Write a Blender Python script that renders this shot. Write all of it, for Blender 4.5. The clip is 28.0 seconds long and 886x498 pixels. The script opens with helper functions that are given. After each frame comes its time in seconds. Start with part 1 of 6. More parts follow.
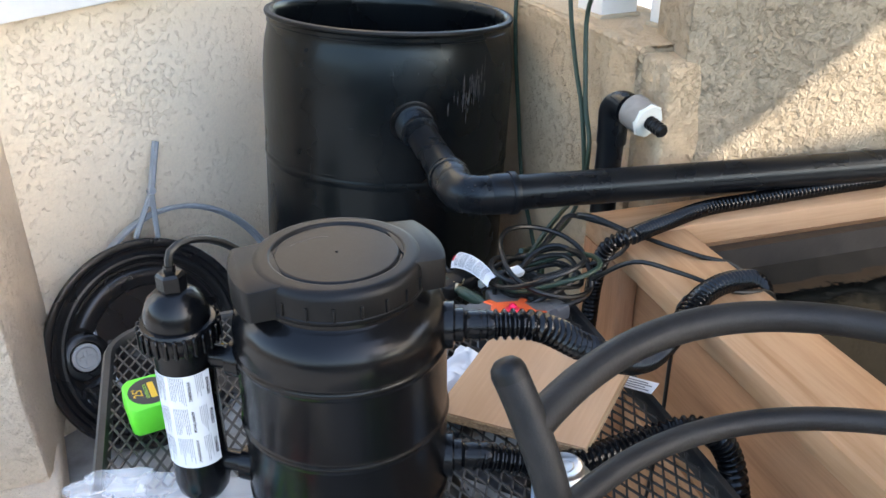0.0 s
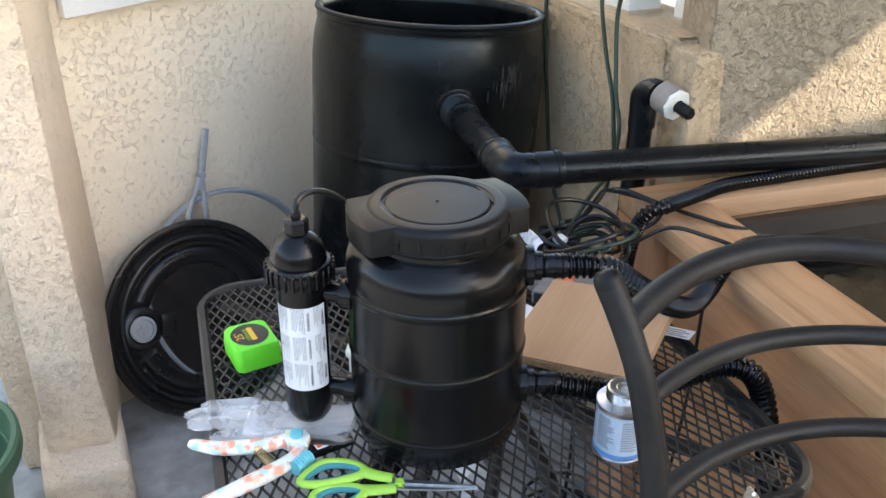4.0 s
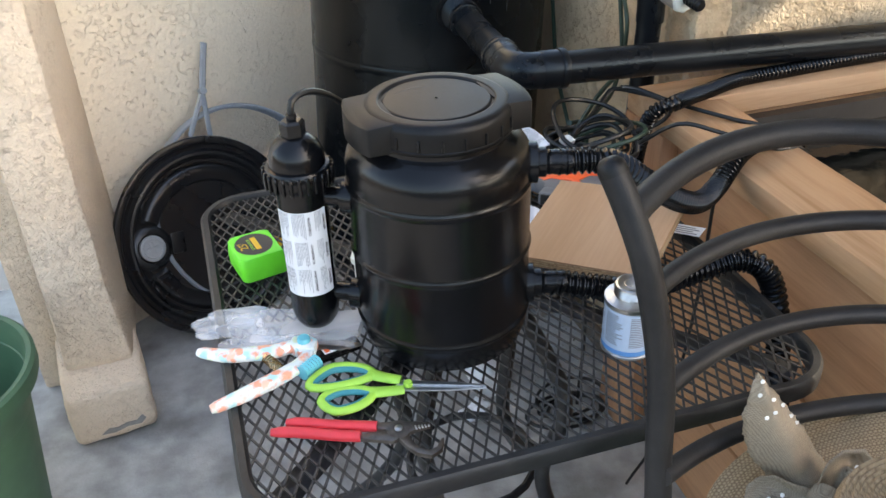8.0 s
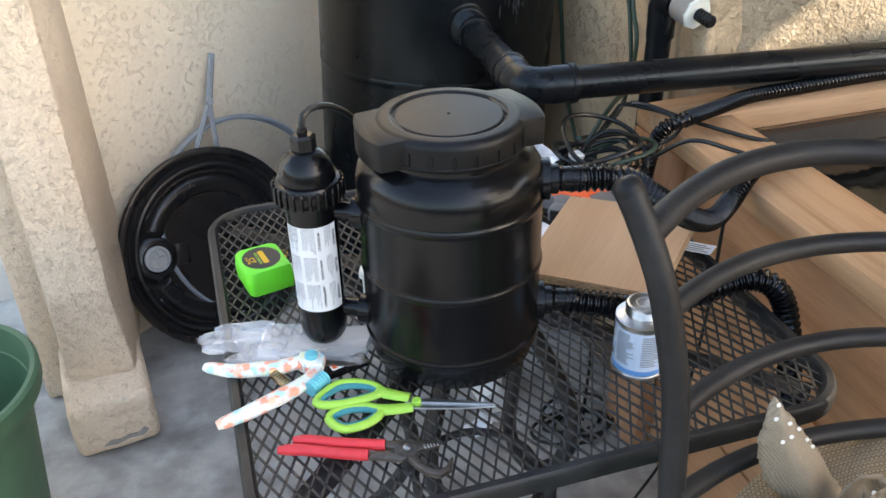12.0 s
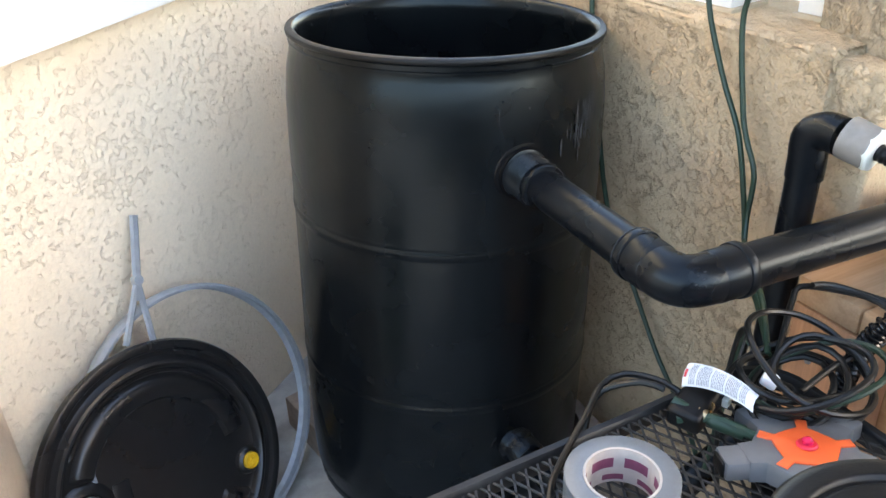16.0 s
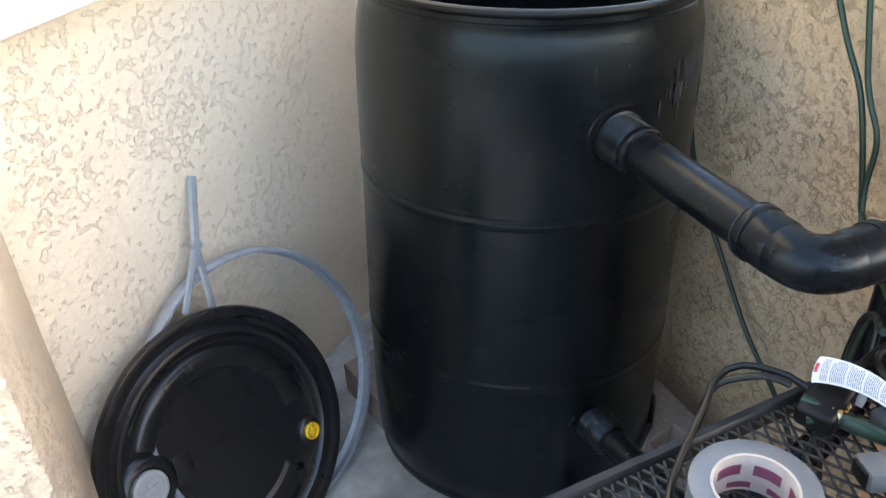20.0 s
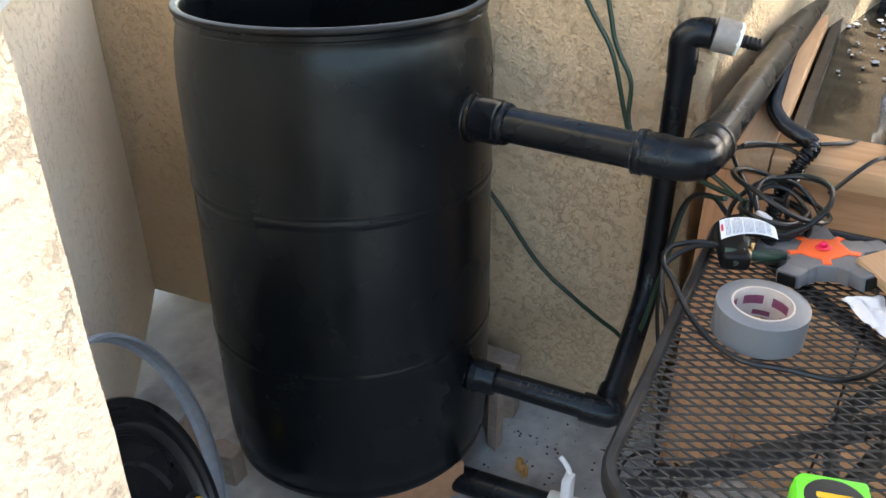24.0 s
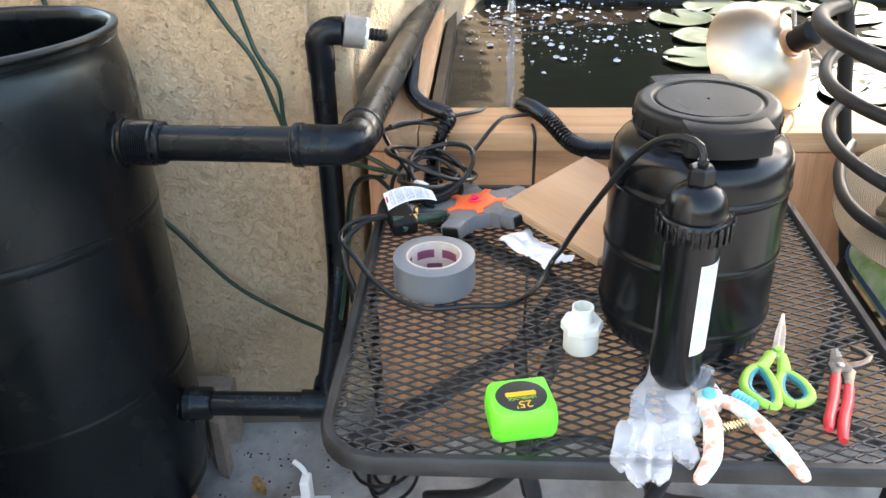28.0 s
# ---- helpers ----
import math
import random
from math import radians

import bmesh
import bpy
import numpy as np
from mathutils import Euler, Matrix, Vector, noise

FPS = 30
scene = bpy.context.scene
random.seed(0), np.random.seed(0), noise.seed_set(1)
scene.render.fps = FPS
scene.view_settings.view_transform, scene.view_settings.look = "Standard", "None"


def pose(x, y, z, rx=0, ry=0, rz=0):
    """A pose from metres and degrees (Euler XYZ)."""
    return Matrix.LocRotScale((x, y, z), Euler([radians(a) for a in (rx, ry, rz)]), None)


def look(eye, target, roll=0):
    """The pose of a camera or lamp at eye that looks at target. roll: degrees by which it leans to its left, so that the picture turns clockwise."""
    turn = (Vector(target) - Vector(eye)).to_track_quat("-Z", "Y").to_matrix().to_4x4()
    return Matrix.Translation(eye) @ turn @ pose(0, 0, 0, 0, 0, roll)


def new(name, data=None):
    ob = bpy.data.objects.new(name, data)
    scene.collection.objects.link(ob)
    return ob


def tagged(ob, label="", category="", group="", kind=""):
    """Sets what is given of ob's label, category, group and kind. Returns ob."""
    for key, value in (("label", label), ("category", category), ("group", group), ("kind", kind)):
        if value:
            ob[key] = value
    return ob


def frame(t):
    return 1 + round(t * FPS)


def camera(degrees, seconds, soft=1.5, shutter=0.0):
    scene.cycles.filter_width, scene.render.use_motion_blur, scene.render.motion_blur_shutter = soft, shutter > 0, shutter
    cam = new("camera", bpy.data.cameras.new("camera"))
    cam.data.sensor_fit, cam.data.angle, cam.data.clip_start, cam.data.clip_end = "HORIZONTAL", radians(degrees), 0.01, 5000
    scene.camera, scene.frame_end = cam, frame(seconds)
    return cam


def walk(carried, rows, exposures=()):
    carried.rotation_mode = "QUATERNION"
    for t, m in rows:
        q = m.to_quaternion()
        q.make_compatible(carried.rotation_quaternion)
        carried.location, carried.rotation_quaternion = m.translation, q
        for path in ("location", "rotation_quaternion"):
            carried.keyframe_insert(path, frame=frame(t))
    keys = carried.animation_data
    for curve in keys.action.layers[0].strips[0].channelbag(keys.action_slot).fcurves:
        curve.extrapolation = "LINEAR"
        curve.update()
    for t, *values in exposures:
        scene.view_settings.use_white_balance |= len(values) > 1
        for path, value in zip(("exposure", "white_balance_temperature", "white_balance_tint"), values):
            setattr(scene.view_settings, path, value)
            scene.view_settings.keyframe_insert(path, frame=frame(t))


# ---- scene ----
cam = camera(55.0, 28.0)
PATH = [
    (0.0, (-0.003, 0.003, 1.443), (0.514, 1.704, 0.528), 0.0),
    (0.5, (-0.067, -0.067, 1.44), (0.447, 1.6, 0.461), -0.3),
    (1.0, (-0.11, -0.138, 1.453), (0.445, 1.53, 0.497), -0.2),
    (1.5, (-0.127, -0.143, 1.474), (0.455, 1.554, 0.589), 0.5),
    (2.0, (-0.143, -0.125, 1.467), (0.437, 1.579, 0.595), 1.1),
    (2.5, (-0.146, -0.121, 1.464), (0.411, 1.588, 0.588), 0.9),
    (4.5, (-0.155, -0.124, 1.444), (0.371, 1.56, 0.503), 0.3),
    (5.0, (-0.147, -0.127, 1.419), (0.363, 1.479, 0.342), 0.2),
    (5.5, (-0.151, -0.128, 1.426), (0.344, 1.473, 0.335), 0.1),
    (6.0, (-0.148, -0.121, 1.428), (0.339, 1.489, 0.346), -0.2),
    (6.5, (-0.148, -0.119, 1.425), (0.33, 1.495, 0.344), -0.7),
    (7.0, (-0.145, -0.118, 1.426), (0.332, 1.5, 0.35), -1.2),
    (7.5, (-0.136, -0.118, 1.424), (0.34, 1.504, 0.355), -1.8),
    (8.0, (-0.14, -0.119, 1.426), (0.337, 1.5, 0.355), -1.9),
    (8.5, (-0.137, -0.111, 1.424), (0.342, 1.509, 0.354), -1.9),
    (9.0, (-0.141, -0.107, 1.425), (0.344, 1.513, 0.357), -1.9),
    (9.5, (-0.144, -0.108, 1.426), (0.341, 1.512, 0.358), -2.3),
    (10.0, (-0.132, -0.114, 1.423), (0.352, 1.503, 0.351), -2.7),
    (10.5, (-0.125, -0.113, 1.422), (0.351, 1.499, 0.339), -2.2),
    (11.0, (-0.137, -0.116, 1.425), (0.336, 1.504, 0.351), -1.8),
    (11.5, (-0.138, -0.107, 1.425), (0.342, 1.518, 0.361), -1.8),
    (12.0, (-0.146, -0.105, 1.427), (0.331, 1.529, 0.377), -1.4),
    (12.5, (-0.16, -0.023, 1.427), (0.241, 1.645, 0.4), -0.8),
    (13.0, (-0.15, 0.148, 1.425), (0.155, 1.852, 0.423), -1.4),
    (13.5, (-0.103, 0.287, 1.461), (0.196, 1.990, 0.456), -2.7),
    (15.5, (-0.254, 0.581, 1.445), (0.51, 2.144, 0.457), -2.6),
    (16.0, (-0.251, 0.593, 1.439), (0.542, 2.136, 0.444), -2.3),
    (16.5, (-0.25, 0.591, 1.438), (0.552, 2.124, 0.434), -2.2),
    (17.0, (-0.251, 0.59, 1.44), (0.554, 2.118, 0.432), -2.2),
    (17.5, (-0.254, 0.591, 1.439), (0.56, 2.116, 0.432), -2.0),
    (18.0, (-0.256, 0.594, 1.44), (0.566, 2.113, 0.432), -1.9),
    (18.5, (-0.258, 0.603, 1.436), (0.564, 2.116, 0.418), -1.9),
    (19.0, (-0.277, 0.62, 1.422), (0.507, 2.13, 0.369), -1.6),
    (19.5, (-0.28, 0.645, 1.422), (0.429, 2.165, 0.331), -2.2),
    (20.0, (-0.269, 0.719, 1.416), (0.421, 2.246, 0.324), -3.2),
    (20.5, (-0.263, 0.823, 1.413), (0.456, 2.318, 0.295), -4.2),
    (21.0, (-0.252, 0.838, 1.387), (0.509, 2.302, 0.256), -3.9),
    (21.5, (-0.307, 0.875, 1.383), (0.682, 2.151, 0.202), -3.2),
    (22.0, (-0.417, 0.962, 1.376), (0.813, 2.009, 0.196), -3.4),
    (22.5, (-0.51, 1.005, 1.383), (0.847, 1.875, 0.198), -2.1),
    (24.5, (-0.939, 1.06, 1.446), (0.649, 1.772, 0.462), -0.4),
    (25.0, (-1.025, 1.069, 1.431), (0.642, 1.659, 0.497), -0.8),
    (25.5, (-1.023, 1.053, 1.43), (0.664, 1.594, 0.503), -1.1),
    (26.0, (-1.001, 1.041, 1.429), (0.694, 1.531, 0.486), -1.3),
    (26.5, (-0.988, 1.047, 1.428), (0.711, 1.482, 0.468), -1.2),
    (27.0, (-0.981, 1.046, 1.428), (0.733, 1.412, 0.466), -1.4),
    (27.5, (-0.966, 1.044, 1.423), (0.77, 1.286, 0.46), -1.3),
    (28.0, (-0.881, 1.006, 1.406), (0.857, 1.125, 0.424), -1.4),
]
EXPOSURES = [(0.0, 2.68, 7050, 12), (2.5, 2.56, 7050, 12), (5.0, 2.42, 7750, 12), (12.0, 2.47, 7750, 12), (13.5, 2.55, 7900, 12), (15.5, 3.08, 7600, 12), (20.5, 3.0, 7500, 12), (21.0, 2.95, 7600, 12), (22.0, 3.85, 8700, 12), (22.5, 3.85, 8600, 12), (24.5, 2.70, 7800, 12), (26.0, 2.82, 7700, 12), (27.0, 3.04, 7700, 12), (28.0, 3.18, 7700, 12)]
walk(cam, [(t, look(eye, target, roll)) for t, eye, target, roll in PATH], EXPOSURES)

# ---- world and light ----
world = bpy.data.worlds.new("sky")
scene.world = world
world.use_nodes = True
SUN_EL, SUN_AZ = 30.0, 128.7     # a low sun from beyond the pond
wn = world.node_tree.nodes
sky = wn.new("ShaderNodeTexSky")
sky.sky_type = "NISHITA"
sky.sun_disc = False
sky.sun_elevation, sky.sun_rotation = radians(SUN_EL), radians(SUN_AZ)
wn["Background"].inputs[1].default_value = 0.15
world.node_tree.links.new(sky.outputs[0], wn["Background"].inputs[0])
sun = new("sun", bpy.data.lights.new("sun", "SUN"))
sun.data.energy, sun.data.angle, sun.data.color = 2.0, radians(0.6), (1.0, 0.965, 0.90)
se, sa = radians(SUN_EL), radians(SUN_AZ)
sun.matrix_world = look((0, 0, 0), (-math.sin(sa) * math.cos(se), -math.cos(sa) * math.cos(se), -math.sin(se)))


# ---- materials ----
def mat(name, base, rough=0.6, metal=0.0, var=0.12, scale=30.0, bump=0.0, bump_scale=200.0, stain=None, stain_scale=6.0, stain_amt=0.4, spec=0.5, coat=0.0, rough_var=0.1, edge=(0.45, 0.75)):
    """A surface with fine grain, broad stains and relief, in object space at true size."""
    m = bpy.data.materials.new(name)
    m.use_nodes = True
    nt = m.node_tree
    n, l = nt.nodes, nt.links
    b = n["Principled BSDF"]
    b.inputs["Metallic"].default_value = metal
    b.inputs["Specular IOR Level"].default_value = spec
    b.inputs["Coat Weight"].default_value = coat
    tc = n.new("ShaderNodeTexCoord")
    fine = n.new("ShaderNodeTexNoise")
    fine.inputs["Scale"].default_value, fine.inputs["Detail"].default_value = scale, 6
    broad = n.new("ShaderNodeTexNoise")
    broad.inputs["Scale"].default_value, broad.inputs["Detail"].default_value = stain_scale, 5
    for x in (fine, broad):
        l.new(tc.outputs["Object"], x.inputs["Vector"])
    lo = [max(0, c * (1 - var * 2)) for c in base]
    hi = [min(1, c * (1 + var * 2)) for c in base]
    mix = n.new("ShaderNodeMix")
    mix.data_type = "RGBA"
    mix.inputs[6].default_value, mix.inputs[7].default_value = (*lo, 1), (*hi, 1)
    l.new(fine.outputs["Fac"], mix.inputs[0])
    col = mix.outputs[2]
    if stain:
        ramp = n.new("ShaderNodeMapRange")
        ramp.inputs[1].default_value, ramp.inputs[2].default_value = edge
        ramp.inputs[4].default_value = stain_amt
        l.new(broad.outputs["Fac"], ramp.inputs[0])
        m2 = n.new("ShaderNodeMix")
        m2.data_type = "RGBA"
        m2.inputs[7].default_value = (*stain, 1)
        l.new(ramp.outputs[0], m2.inputs[0])
        l.new(col, m2.inputs[6])
        col = m2.outputs[2]
    l.new(col, b.inputs["Base Color"])
    rr = n.new("ShaderNodeMapRange")
    rr.inputs[3].default_value, rr.inputs[4].default_value = max(0.02, rough - rough_var), min(1, rough + rough_var)
    l.new(broad.outputs["Fac"], rr.inputs[0])
    l.new(rr.outputs[0], b.inputs["Roughness"])
    if bump:
        bn = n.new("ShaderNodeTexNoise")
        bn.inputs["Scale"].default_value, bn.inputs["Detail"].default_value = bump_scale, 4
        l.new(tc.outputs["Object"], bn.inputs["Vector"])
        bp = n.new("ShaderNodeBump")
        bp.inputs["Strength"].default_value, bp.inputs["Distance"].default_value = 1.0, bump
        l.new(bn.outputs["Fac"], bp.inputs["Height"])
        l.new(bp.outputs[0], b.inputs["Normal"])
    return m


def stucco(name, base, dirt_recess, cover=0.44, size=34.0, depth=0.0030, sand_amt=0.22, edge=0.07, plate_amt=1.0, lumps=0.0):
    """Knock-down stucco: flat trowelled plateaus with torn, ragged edges over a sandy ground."""
    m = mat(name, base, rough=0.92, var=0.05, scale=140, stain=dirt_recess, stain_scale=2.6, stain_amt=0.75, spec=0.1, rough_var=0.05)
    n, l = m.node_tree.nodes, m.node_tree.links
    tc = n["Texture Coordinate"]

    def tex(scale, detail, rough=0.5, distort=0.0):
        x = n.new("ShaderNodeTexNoise")
        x.inputs["Scale"].default_value, x.inputs["Detail"].default_value = scale, detail
        x.inputs["Roughness"].default_value, x.inputs["Distortion"].default_value = rough, distort
        l.new(tc.outputs["Object"], x.inputs["Vector"])
        return x

    def step(src, lo, hi):
        s = n.new("ShaderNodeMapRange")
        s.interpolation_type = "SMOOTHSTEP"
        s.inputs[1].default_value, s.inputs[2].default_value = lo, hi
        l.new(src, s.inputs[0])
        return s.outputs[0]

    def madd(a, k, b):
        x = n.new("ShaderNodeMath")
        x.operation = "MULTIPLY_ADD"
        x.inputs[1].default_value = k
        l.new(a, x.inputs[0])
        l.new(b, x.inputs[2])
        return x.outputs[0]

    # relief shading put into the colour: the ground between the trowelled islands is darkened
    b_in = n["Principled BSDF"].inputs["Base Color"]
    paint = b_in.links[0].from_socket
    drift = tex(4.0, 2)
    torn = tex(size, 8, 0.62, 0.15)
    mixed = madd(drift.outputs["Fac"], 0.35, torn.outputs["Fac"])
    plate = step(mixed, cover + 0.155, cover + 0.155 + edge)
    recess_shade = n.new("ShaderNodeMapRange")
    recess_shade.inputs[3].default_value, recess_shade.inputs[4].default_value = 0.06, 0.0
    l.new(plate, recess_shade.inputs[0])
    ground = n.new("ShaderNodeMix")
    ground.data_type = "RGBA"
    ground.inputs[7].default_value = (*[c * 0.82 for c in dirt_recess], 1)
    l.new(recess_shade.outputs[0], ground.inputs[0])
    l.new(paint, ground.inputs[6])
    l.new(ground.outputs[2], b_in)
    sand = tex(300, 3, 0.6)
    lump = tex(120, 4, 0.6)
    flat = n.new("ShaderNodeMath")
    flat.operation = "MULTIPLY"
    flat.inputs[1].default_value = plate_amt
    l.new(plate, flat.inputs[0])
    h = madd(sand.outputs["Fac"], sand_amt * 0.6, madd(lump.outputs["Fac"], sand_amt, flat.outputs[0]))
    h = madd(drift.outputs["Fac"], 1.5, h)
    if lumps:
        warp = n.new("ShaderNodeVectorMath")
        warp.operation = "MULTIPLY_ADD"
        warp.inputs[1].default_value = (0.022, 0.022, 0.022)
        l.new(tex(70, 3).outputs["Color"], warp.inputs[0])
        l.new(tc.outputs["Object"], warp.inputs[2])
        vo = n.new("ShaderNodeTexVoronoi")
        vo.feature = "SMOOTH_F1"
        vo.inputs["Smoothness"].default_value = 0.35
        vo.inputs["Scale"].default_value = 120
        l.new(warp.outputs[0], vo.inputs["Vector"])
        h = madd(vo.outputs["Distance"], -lumps, h)
    bp = n.new("ShaderNodeBump")
    bp.inputs["Strength"].default_value, bp.inputs["Distance"].default_value = 1.0, depth
    l.new(h, bp.inputs["Height"])
    l.new(bp.outputs[0], n["Principled BSDF"].inputs["Normal"])
    return m


def wood(name, light, dark, axis="Y", rings=26.0):
    """Sawn softwood: stretched grain along one axis, with a few knots' worth of swirl."""
    m = bpy.data.materials.new(name)
    m.use_nodes = True
    n, l = m.node_tree.nodes, m.node_tree.links
    b = n["Principled BSDF"]
    b.inputs["Roughness"].default_value = 0.65
    b.inputs["Specular IOR Level"].default_value = 0.3
    tc, mp = n.new("ShaderNodeTexCoord"), n.new("ShaderNodeMapping")
    oi = n.new("ShaderNodeObjectInfo")
    add = n.new("ShaderNodeVectorMath")
    mul = n.new("ShaderNodeVectorMath")
    mul.operation = "SCALE"
    mul.inputs["Scale"].default_value = 7.0
    cmb = n.new("ShaderNodeCombineXYZ")
    for i in range(3):
        l.new(oi.outputs["Random"], cmb.inputs[i])
    l.new(cmb.outputs[0], mul.inputs[0])
    l.new(tc.outputs["Object"], add.inputs[0])
    l.new(mul.outputs[0], add.inputs[1])
    mp.inputs["Scale"].default_value = {"X": (0.06, 1, 1), "Y": (1, 0.06, 1), "Z": (1, 1, 0.06)}[axis]
    l.new(add.outputs[0], mp.inputs[0])
    g = n.new("ShaderNodeTexNoise")
    g.inputs["Scale"].default_value, g.inputs["Detail"].default_value, g.inputs["Distortion"].default_value = rings, 5, 0.8
    f = n.new("ShaderNodeTexNoise")
    f.inputs["Scale"].default_value, f.inputs["Detail"].default_value = 240, 4
    for x in (g, f):
        l.new(mp.outputs[0], x.inputs["Vector"])
    w = n.new("ShaderNodeMath")
    w.operation = "MULTIPLY_ADD"
    w.inputs[1].default_value = 0.45
    l.new(f.outputs["Fac"], w.inputs[0])
    l.new(g.outputs["Fac"], w.inputs[2])
    r = n.new("ShaderNodeValToRGB")
    r.color_ramp.elements[0].position, r.color_ramp.elements[1].position = 0.52, 0.86
    r.color_ramp.elements[0].color, r.color_ramp.elements[1].color = (*dark, 1), (*light, 1)
    l.new(w.outputs[0], r.inputs[0])
    l.new(r.outputs[0], b.inputs["Base Color"])
    bp = n.new("ShaderNodeBump")
    bp.inputs["Strength"].default_value, bp.inputs["Distance"].default_value = 0.5, 0.001
    l.new(w.outputs[0], bp.inputs["Height"])
    l.new(bp.outputs[0], b.inputs["Normal"])
    return m


M = {}
M["stucco"] = stucco("stucco", (0.84, 0.712, 0.54), (0.745, 0.61, 0.45), 0.385, 50, 0.0019, 0.45, 0.11, 0.85, 0.40)
# low wall: lighter copy of the side wall's stucco, missing bounce light in its colour
M["stucco_low_lit"] = stucco("stucco_low_lit", (0.60, 0.452, 0.295), (0.50, 0.365, 0.23), 0.40, 44, 0.0040, 0.9, 0.12, 0.8, 0.6)
# side wall: same stucco, colour darkened to hold its brightness down
M["stucco_side_dim"] = stucco("stucco_side_dim", (0.44, 0.355, 0.25), (0.34, 0.265, 0.18), 0.41, 44, 0.0050, 0.8, 0.10, 0.75, 0.6)
M["stucco_fine"] = stucco("stucco_fine", (0.82, 0.65, 0.475), (0.74, 0.565, 0.40), 0.39, 50, 0.0038, 0.8, 0.11, 0.6, 0.6)
M["plaster"] = mat("smooth_plaster", (0.50, 0.405, 0.285), 0.9, var=0.1, scale=40, bump=0.0035, bump_scale=110, stain=(0.42, 0.335, 0.23), stain_scale=20, stain_amt=0.6, spec=0.2)
M["cover"] = mat("roof_paint", (0.34, 0.32, 0.29), 0.8, var=0.1, scale=20)
M["concrete"] = mat("concrete", (0.39, 0.38, 0.355), 0.8, var=0.16, scale=26, bump=0.0012, bump_scale=160, stain=(0.15, 0.14, 0.125), stain_scale=7.5, stain_amt=0.75, rough_var=0.15, edge=(0.43, 0.66))
M["earth"] = mat("earth", (0.40, 0.385, 0.355), 0.95, var=0.2, scale=12, bump=0.003, bump_scale=60)
M["barrel"] = mat("barrel_plastic", (0.0026, 0.0034, 0.0042), 0.27, var=0.2, scale=60, bump=0.0011, bump_scale=15, stain=(0.0062, 0.0080, 0.0096), stain_scale=5, stain_amt=0.6, rough_var=0.09, spec=0.26)
M["barrel"].node_tree.nodes["Principled BSDF"].inputs["Specular Tint"].default_value = (0.80, 0.94, 1.0, 1)
bn_, bl_ = M["barrel"].node_tree.nodes, M["barrel"].node_tree.links
smp, sno, srg, smx = bn_.new("ShaderNodeMapping"), bn_.new("ShaderNodeTexNoise"), bn_.new("ShaderNodeMapRange"), bn_.new("ShaderNodeMix")
smp.inputs["Rotation"].default_value, smp.inputs["Scale"].default_value = (0.5, 0.3, 0.2), (2.2, 2.2, 8)
sno.inputs["Scale"].default_value, sno.inputs["Detail"].default_value, sno.inputs["Roughness"].default_value = 9, 8, 0.7
srg.inputs[1].default_value, srg.inputs[2].default_value, srg.inputs[4].default_value = 0.62, 0.80, 0.35
smx.data_type = "RGBA"
smx.inputs[7].default_value = (0.035, 0.037, 0.040, 1)
bl_.new(bn_["Texture Coordinate"].outputs["Object"], smp.inputs[0])
bl_.new(smp.outputs[0], sno.inputs["Vector"])
bl_.new(sno.outputs["Fac"], srg.inputs[0])
bl_.new(srg.outputs[0], smx.inputs[0])
bl_.new(bn_["Principled BSDF"].inputs["Base Color"].links[0].from_socket, smx.inputs[6])
bl_.new(smx.outputs[2], bn_["Principled BSDF"].inputs["Base Color"])
M["cover_plastic"] = mat("cover_plastic", (0.011, 0.0112, 0.012), 0.28, var=0.2, scale=60, bump=0.0006, bump_scale=18, stain=(0.014, 0.0135, 0.013), stain_scale=6, stain_amt=0.6, rough_var=0.08, spec=0.5)
M["black"] = mat("black_plastic", (0.0036, 0.0038, 0.0044), 0.24, var=0.15, scale=80, bump=0.0002, bump_scale=60, rough_var=0.08, spec=0.30)
M["cap"] = mat("cap_plastic", (0.0048, 0.0048, 0.0050), 0.42, var=0.2, scale=300, bump=0.0002, bump_scale=700, stain=(0.009, 0.0088, 0.0085), stain_scale=9, stain_amt=0.6, spec=0.24)
M["pipe"] = mat("abs_pipe", (0.0050, 0.0058, 0.0074), 0.28, var=0.2, scale=50, stain=(0.02, 0.02, 0.021), stain_scale=9, stain_amt=0.3, spec=0.25)
M["pipe"].node_tree.nodes["Principled BSDF"].inputs["Specular Tint"].default_value = (0.80, 0.94, 1.0, 1)
M["hose"] = mat("corrugated_hose", (0.0036, 0.0038, 0.0044), 0.20, var=0.15, scale=80, spec=0.38)
M["cable"] = mat("cable_rubber", (0.0055, 0.006, 0.006), 0.36, var=0.15, scale=80, spec=0.4)
M["green_cable"] = mat("green_cable", (0.012, 0.035, 0.02), 0.45, var=0.15, scale=80)
M["table"] = mat("table_paint", (0.012, 0.0124, 0.0132), 0.42, var=0.25, scale=70, bump=0.0003, bump_scale=250, stain=(0.05, 0.048, 0.044), stain_scale=18, stain_amt=0.6, spec=0.35)
M["chair"] = mat("chair_paint", (0.012, 0.012, 0.0125), 0.5, var=0.2, scale=90, bump=0.0003, bump_scale=400, stain=(0.04, 0.038, 0.034), stain_scale=14, stain_amt=0.4, spec=0.26)
M["mesh"] = mat("mesh_paint", (0.026, 0.025, 0.024), 0.5, var=0.25, scale=60, stain=(0.085, 0.06, 0.042), stain_scale=12, stain_amt=0.4)
M["timber"] = wood("timber", (0.52, 0.315, 0.175), (0.39, 0.21, 0.10), "Y")
M["timber_x"] = wood("timber_x", (0.52, 0.32, 0.185), (0.40, 0.225, 0.115), "X")
M["panel"] = wood("panel_wood", (0.52, 0.29, 0.155), (0.36, 0.185, 0.095), "Y", 18)
